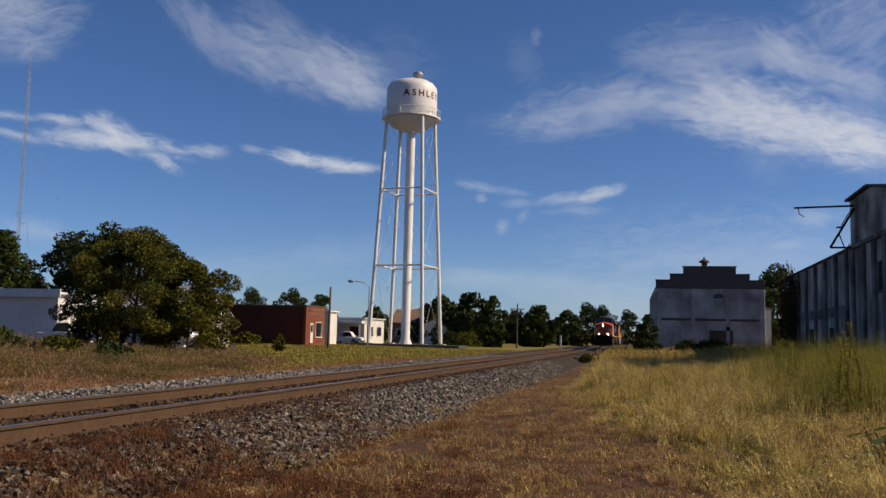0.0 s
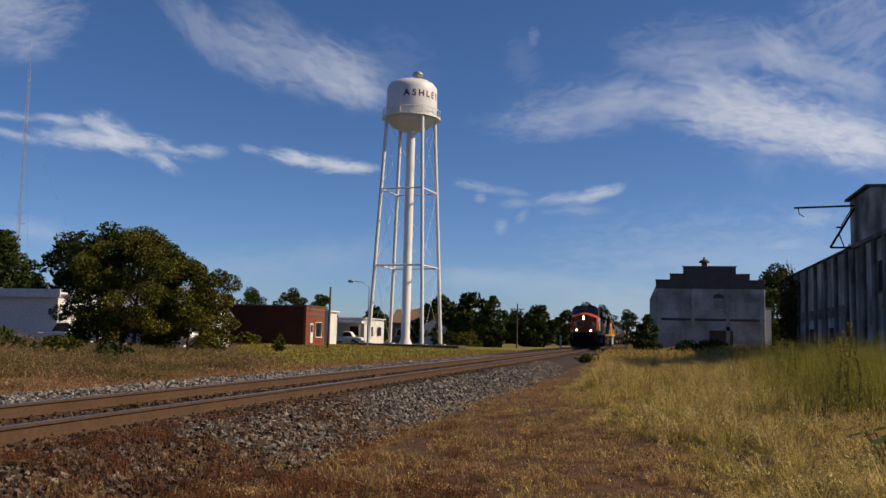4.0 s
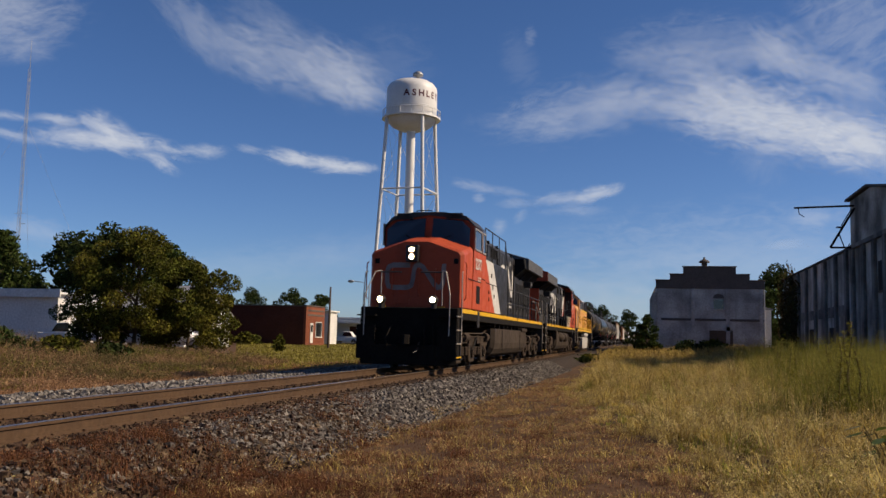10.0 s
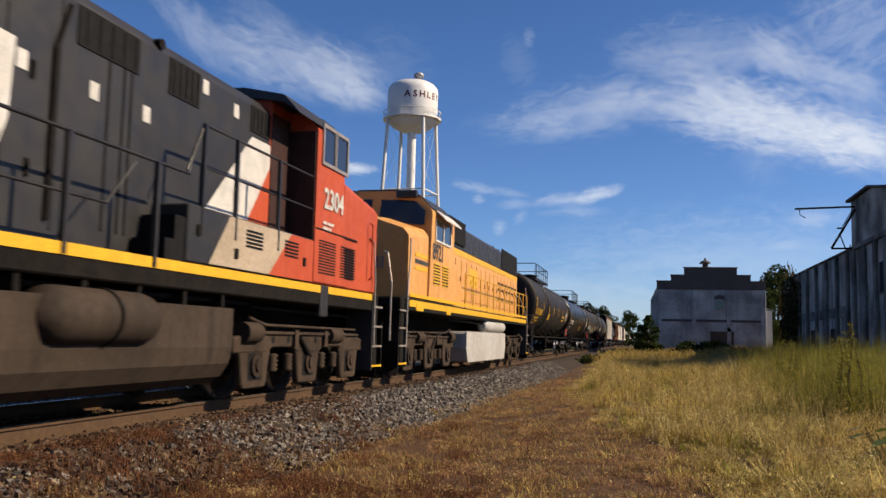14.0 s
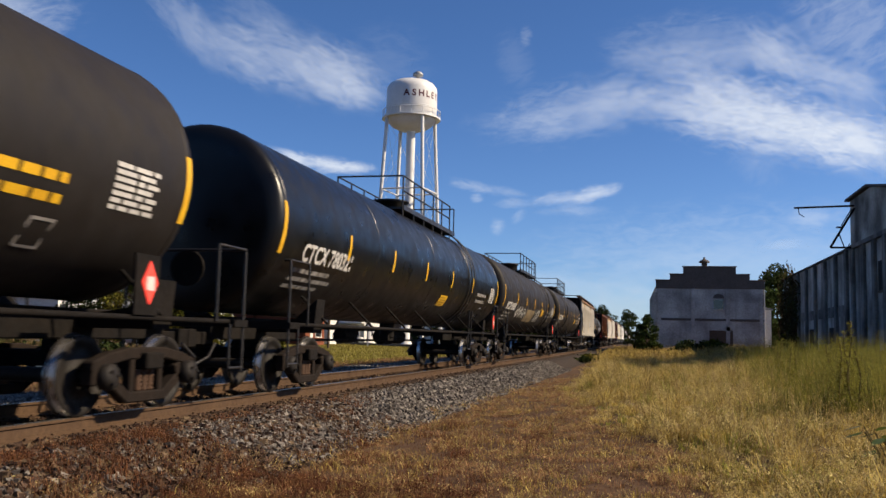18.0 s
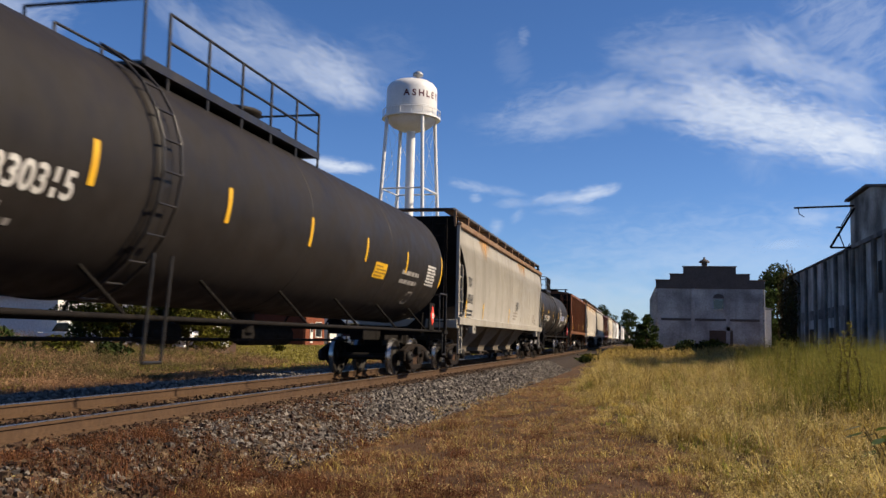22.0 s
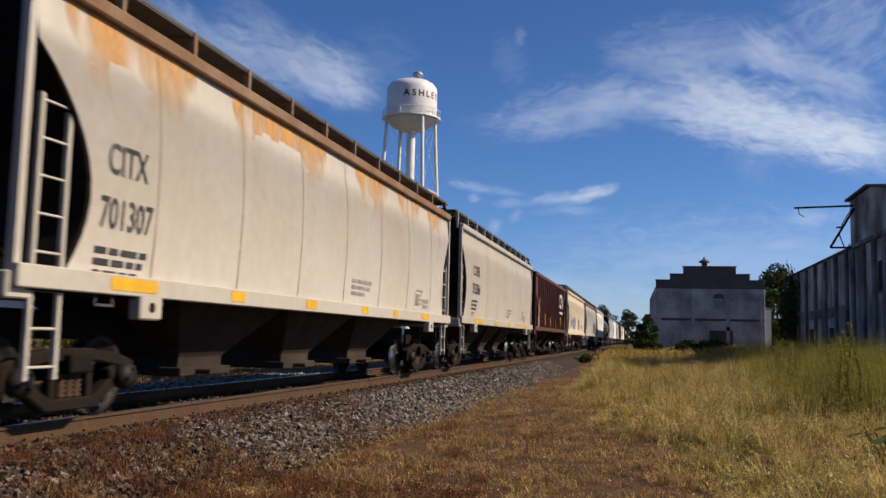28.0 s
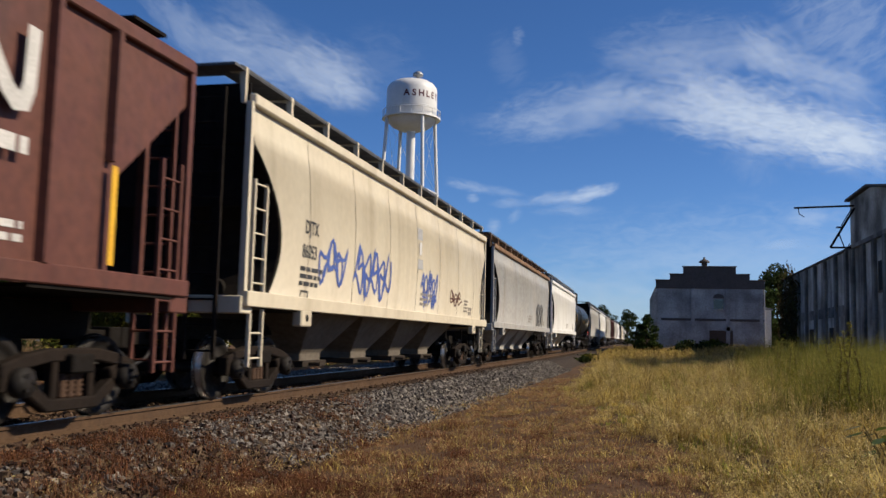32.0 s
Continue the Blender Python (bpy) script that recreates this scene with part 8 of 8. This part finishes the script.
def brick_building():
    """Flat-roofed brick store: the flank's shade is in a darker brick colour, the front is sunlit."""
    b = thing("brick_store", Matrix.Translation((-43.1, 0, -0.1)), "low flat-roofed red brick store with a pale doorway", "building")
    part("flank_wall", Shape().box(-11.4, 5.6, 92.7, 93.0, -0.3, 4.0), M_flankbrick, b)
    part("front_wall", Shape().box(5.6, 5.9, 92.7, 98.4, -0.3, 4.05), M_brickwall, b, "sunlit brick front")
    part("back_wall", Shape().box(-11.4, 5.6, 98.1, 98.4, -0.3, 3.9), M_brickwall, b)
    part("side_wall", Shape().box(-11.4, -11.1, 93.0, 98.1, -0.3, 3.9), M_brickwall, b)
    part("roof", Shape().box(-11.1, 5.6, 93.0, 98.1, 3.5, 3.65), M_asphalt, b)
    part("coping", Shape().box(-11.45, 5.95, 92.62, 93.05, 4.0, 4.12), M_darkbrick, b)
    part("coping", Shape().box(5.55, 6.0, 92.62, 98.45, 4.06, 4.18), M_darkbrick, b)
    for k in range(2):
        part("brick_band", Shape().box(5.9, 5.95, 93.1, 98.1, 3.0 + 0.5 * k, 3.2 + 0.5 * k), M_darkbrick, b)
    d = part("door", Shape().box(5.9, 5.94, 94.0, 94.8, 0.0, 2.2), M_siding, b, "white door")
    part("pane", Shape().box(5.94, 5.95, 94.15, 94.65, 1.2, 2.0), M_glass, d)
    window(b, 95.6, 97.4, 5.92, 0.7, 2.3, M_siding, "x")
    me = Shape().box(0, 0.03, -0.1, 0.1, -0.035, 0.035).mesh("brick")
    for row in range(28):
        for col in range(10):
            part("brick", me, M_brickwall, b, at=(5.9, 92.95 + 0.52 * col + 0.26 * (row % 2), 0.1 + 0.1 * row))


brick_building()


def box_building(name, x0, x1, y0, y1, h, wall_m, roof_m, label, roof="flat", windows=(), z=-0.1, over=0.25):
    b = thing(name, Matrix.Translation((x0, y0, z)), label, "building")
    w, d = x1 - x0, y1 - y0
    t = 0.2
    part("front_wall", Shape().box(0, w, 0, t, -0.3, h), wall_m, b)
    part("back_wall", Shape().box(0, w, d - t, d, -0.3, h), wall_m, b)
    part("side_wall", Shape().box(0, t, t, d - t, -0.3, h), wall_m, b)
    part("side_wall", Shape().box(w - t, w, t, d - t, -0.3, h), wall_m, b)
    if roof == "flat":
        part("roof", Shape().box(-over, w + over, -over, d + over, h, h + 0.18), roof_m, b, bevel=0.02)
    elif roof == "gable_x":
        part("roof", Shape().prism([(-over, h - 0.05), (d / 2, h + d * 0.3), (d + over, h - 0.05), (d + over, h + 0.1), (d / 2, h + d * 0.3 + 0.16), (-over, h + 0.1)], "x", -over, w + over), roof_m, b)
        for x in (0, w - t):
            part("gable", Shape().prism([(0, h), (d, h), (d / 2, h + d * 0.3)], "x", x, x + t), wall_m, b)
    else:
        part("roof", Shape().prism([(-over, h - 0.05), (w / 2, h + w * 0.3), (w + over, h - 0.05), (w + over, h + 0.1), (w / 2, h + w * 0.3 + 0.16), (-over, h + 0.1)], "y", -over, d + over), roof_m, b)
        for y in (0, d - t):
            part("gable", Shape().prism([(0, h), (w, h), (w / 2, h + w * 0.3)], "y", y, y + t), wall_m, b)
    for ax, a0, a1, z0, z1 in windows:
        if ax == "y":
            window(b, a0, a1, -0.02, z0, z1)
        else:
            window(b, a0, a1, w + 0.02, z0, z1, None, "x")
    return b


wb = box_building("white_building", -60, -44.6, 60.3, 72, 3.6, M_siding, M_siding, "long low white metal building with a pale fascia", windows=(("y", 2, 3, 1, 2.2),), over=0.4)
part("fascia", Shape().box(-0.5, 15.9, -0.5, -0.38, 3.35, 4.0), M_siding, wb)
box_building("white_building", -44.3, -37.5, 67, 75, 2.4, M_siding, M_metalroof, "low white house behind the trees", "gable_x", (("y", 1, 2.2, 1, 2.1), ("y", 4, 5.4, 1, 2.1), ("y", 7.5, 8.6, 1, 2.1)))
box_building("white_annex", -40.9, -38.9, 104.5, 107.3, 3.75, M_siding, M_siding, "narrow white annex beside the brick store")
st = box_building("corner_store", -47, -40.2, 122.4, 132, 3.3, M_siding, M_siding, "white store with a flat canopy on posts", windows=(("y", 0.6, 1.9, 0.9, 2.2), ("y", 4.6, 6.0, 0.9, 2.2), ("x", 2, 4, 0.9, 2.2), ("x", 6, 8, 0.9, 2.2)))
part("canopy", Shape().box(-0.3, 7.2, -2.6, 0, 2.6, 3.0), M_siding, st, bevel=0.03)
for x in (0.2, 3.4, 6.8):
    part("canopy_post", Shape().box(x, x + 0.14, -2.5, -2.36, 0, 2.6), M_siding, st)
box_building("tan_house", -45, -39.0, 152, 160, 3.2, M_tanwall, M_tanwall, "brown house with a low gable roof", "gable_x", (("y", 1, 2, 1, 2.1), ("y", 4, 5, 1, 2.1), ("x", 3, 4, 1, 2.1)))
box_building("white_house", -38.0, -33.4, 145.5, 152, 2.5, M_siding, M_redroof, "small white house with a red gable roof", "gable_y", (("y", 0.7, 1.5, 0.9, 2.0), ("y", 3.0, 3.8, 0.9, 2.0), ("x", 2, 3, 0.9, 2.0)))


def parked(name, x, y, turn, body_m, label, truck_bed=False):
    """A parked vehicle: body with rounded ends, cabin with panes, four wheels, lights."""
    c = thing(name, pose(x, y, ground_z(x, y), 0, 0, turn), label, "vehicle", "parked vehicles")
    l = 5.2 if truck_bed else 4.6
    part("body", Shape().prism([(-l / 2, 0.35), (l / 2, 0.35), (l / 2 + 0.05, 0.6), (l / 2 - 0.1, 0.92), (-l / 2 + 0.05, 0.98), (-l / 2 - 0.05, 0.6)], "y", -0.88, 0.88), body_m, c, bevel=0.05)
    cab = [(-0.2, 0.95), (1.5, 0.95), (1.0, 1.65), (0.0, 1.7)] if truck_bed else [(-1.8, 0.95), (1.1, 0.95), (0.4, 1.48), (-1.3, 1.5)]
    part("cabin", Shape().prism(cab, "y", -0.78, 0.78), body_m, c, bevel=0.04)
    for s in (-1, 1):
        part("side_glass", Shape().prism([(p[0] * 0.9 + 0.05, 1.0 + (p[1] - 0.95) * 0.85) for p in cab], "y", s * 0.785, s * 0.792), M_glass, c)
        for q in (-1.5, 1.5):
            w = part("wheel", Shape().lathe([(0.32, -0.1), (0.34, 0), (0.32, 0.1)], "y", (q, s * 0.8, 0.34), 18), M_black, c)
            part("rim", Shape().lathe([(0.2, 0), (0.18, 0.02), (0.05, 0.03)], "y", (q, s * 0.9, 0.34), 14), M_galv, w)
        part("headlight", Shape().box(l / 2 - 0.06, l / 2 + 0.02, s * 0.6 - 0.15, s * 0.6 + 0.15, 0.62, 0.78), M_letter, c)
    part("bumper", Shape().box(l / 2, l / 2 + 0.12, -0.85, 0.85, 0.35, 0.5).box(-l / 2 - 0.12, -l / 2, -0.85, 0.85, 0.35, 0.5), M_under, c, bevel=0.02)


parked("pickup_truck", -41.6, 118.0, 5, M_white, "white pickup truck parked before the store", True)
parked("parked_car", -44.3, 119.0, 8, M_galv, "silver car parked before the store")
parked("parked_car", -36.0, 58.6, 0, M_white, "white car parked behind the trees")
parked("pickup_truck", -42.0, 58.9, 180, M_white, "white pickup truck parked behind the trees", True)
parked("parked_car", -34.3, 60.8, 10, M_white, "white car parked behind the trees")


def utility_pole(x, y, h, arms, label):
    p = thing("utility_pole", Matrix.Translation((x, y, ground_z(x, y))), label, "pole", "utility poles")
    part("pole", Shape().tube((0, 0, -0.3), (0.05, 0, h), 0.14, 10, 0.09), M_wood, p)
    for z in arms:
        part("crossarm", Shape().box(-1.1, 1.1, -0.06, 0.06, z, z + 0.12), M_wood, p)
        for dx in (-1.0, -0.4, 0.4, 1.0):
            part("insulator", Shape().lathe([(0.03, 0), (0.05, 0.06), (0.03, 0.14)], "z", (dx, 0, z + 0.12), 8), M_galv, p)


utility_pole(-31.4, 84.3, 6.1, (), "short wooden pole beside the brick store")
utility_pole(-20.6, 138.5, 6.9, (6.0, 5.2), "wooden utility pole with crossarms")
utility_pole(-52.0, 98.0, 8.0, (7.4,), "wooden utility pole with crossarms")
lamp = thing("street_lamp", Matrix.Translation((-30.8, 95.1, -0.3)), "slender grey street lamp with a long arm", "street lamp")
part("pole", Shape().tube((0, 0, 0), (0, 0, 6.6), 0.09, 10, 0.06), M_galv, lamp)
part("arm", Shape().pipe([(0, 0, 6.5), (-0.6, -0.2, 7.05), (-1.7, -0.55, 7.2)], 0.04), M_galv, lamp)
part("head", Shape().lathe([(0.05, 0), (0.16, 0.1), (0.18, 0.5), (0.06, 0.65)], "x", (-2.3, -0.62, 7.16), 10), M_galv, lamp)
post = thing("marker_post", Matrix.Translation((-11.9, 119.4, ground_z(-11.9, 119.4))), "short white marker post beside the track", "post")
part("post", Shape().box(-0.12, 0.12, -0.08, 0.08, -0.1, 1.7), M_white, post, bevel=0.02)
part("cap", Shape().box(-0.16, 0.16, -0.12, 0.12, 1.7, 1.78), M_galv, post)

mast = thing("radio_mast", Matrix.Translation((-87.8, 109.0, 0)), "thin guyed lattice radio mast", "mast")
for k in range(3):
    t = 2 * math.pi * k / 3
    part("chord", Shape().tube((0.3 * math.cos(t), 0.3 * math.sin(t), -0.3), (0.2 * math.cos(t), 0.2 * math.sin(t), 38), 0.03, 5), M_galv, mast)
    part("guy_wire", Shape().tube((0.2 * math.cos(t), 0.2 * math.sin(t), 30), (16 * math.cos(t), 16 * math.sin(t), 0), 0.012, 4), M_galv, mast)
lat_sh = Shape()
for i in range(38):
    for k in range(3):
        t, u = 2 * math.pi * k / 3, 2 * math.pi * (k + 1) / 3
        r = 0.29 - 0.09 * i / 38
        lat_sh.tube((r * math.cos(t), r * math.sin(t), i), (r * math.cos(u), r * math.sin(u), i + 1), 0.015, 4)
part("lattice", lat_sh, M_galv, mast)
part("whip_antenna", Shape().tube((0, 0, 38), (0, 0, 42.5), 0.04, 6, 0.02), M_galv, mast)
part("side_antenna", Shape().pipe([(0.3, 0, 15.5), (1.0, 0, 15.5)], 0.04).pipe([(-0.9, 0, 17.0), (0.9, 0, 17.0)], 0.03), M_galv, mast)

street = Shape().box(-60, -24, 111.5, 116.5, -0.5, -0.17)
tagged(part("town_street", street, M_asphalt), "grey asphalt street in front of the shops", "road", kind="structure")

# sleepers under the rails, those that the train passes nearest to the tripod
sleeper = Shape().box(-1.3, 1.3, -0.115, 0.115, -0.36, -0.178).mesh("sleeper", 0.012)
plate = Shape().box(-0.17, 0.17, -0.1, 0.1, -0.18, -0.166).box(-0.1, -0.075, -0.06, -0.03, -0.17, -0.14).box(0.075, 0.1, 0.03, 0.06, -0.17, -0.14).mesh("tie_plate")
srnd = random.Random(5)
for k in range(150):
    s = 4.5 + 0.5 * k
    ob = part("sleeper", sleeper, M_tie, railway, at=Matrix.Translation(on_track(s, srnd.uniform(-0.04, 0.04))) @ Matrix.Rotation(-bend(s)[1] + srnd.uniform(-0.02, 0.02), 4, "Z"))
    if k < 70:
        for g in (-0.75, 0.75):
            part("tie_plate", plate, M_rail, ob, at=(g, 0, 0.0 if g > 0 else 0.02))


# ---- what moves ----
def travelled(t):
    return 12.927 * t - 0.01594 * (t - 20) ** 2 / 2


def train_pose(mid, t):
    s = mid - travelled(t)
    return Matrix.Translation(on_track(s)) @ Matrix.Rotation(-bend(s)[1], 4, "Z")


def roll_rows(mid, y, r, way):
    """The turning of a wheelset while it is near enough for it to be seen, one row a frame."""
    ks = [k for k in range(0, 961) if -4 < mid + y * way - travelled(k / 30) < 30]
    turn = lambda k: Matrix.Translation((0, y, r)) @ Matrix.Rotation(way * travelled(k / 30) / r, 4, "X")
    rows = [(k / 30, turn(k)) for k in ks]
    if not ks:
        return []
    if ks[0] > 0:
        rows.insert(0, (0.0, turn(ks[0])))
    if ks[-1] < 960:
        rows.append((32.0, turn(ks[-1])))
    return rows


def motions():
    for ob, mid in MOVING:
        about = Matrix.Rotation(math.pi, 4, "Z") if ob.name in TURNED else Matrix.Identity(4)
        walk(ob, [(t, train_pose(mid, t) @ about) for t in range(0, 33)])
    for ob, mid, y, r in WHEELS:
        rows = roll_rows(mid, y, r, -1 if ob.parent.name in TURNED else 1)
        if rows:
            walk(ob, rows)
    for ob, start, drift in DRIFTING:
        walk(ob, [(t, Matrix.Translation(start + drift * t)) for t in (0, 32)])


motions()
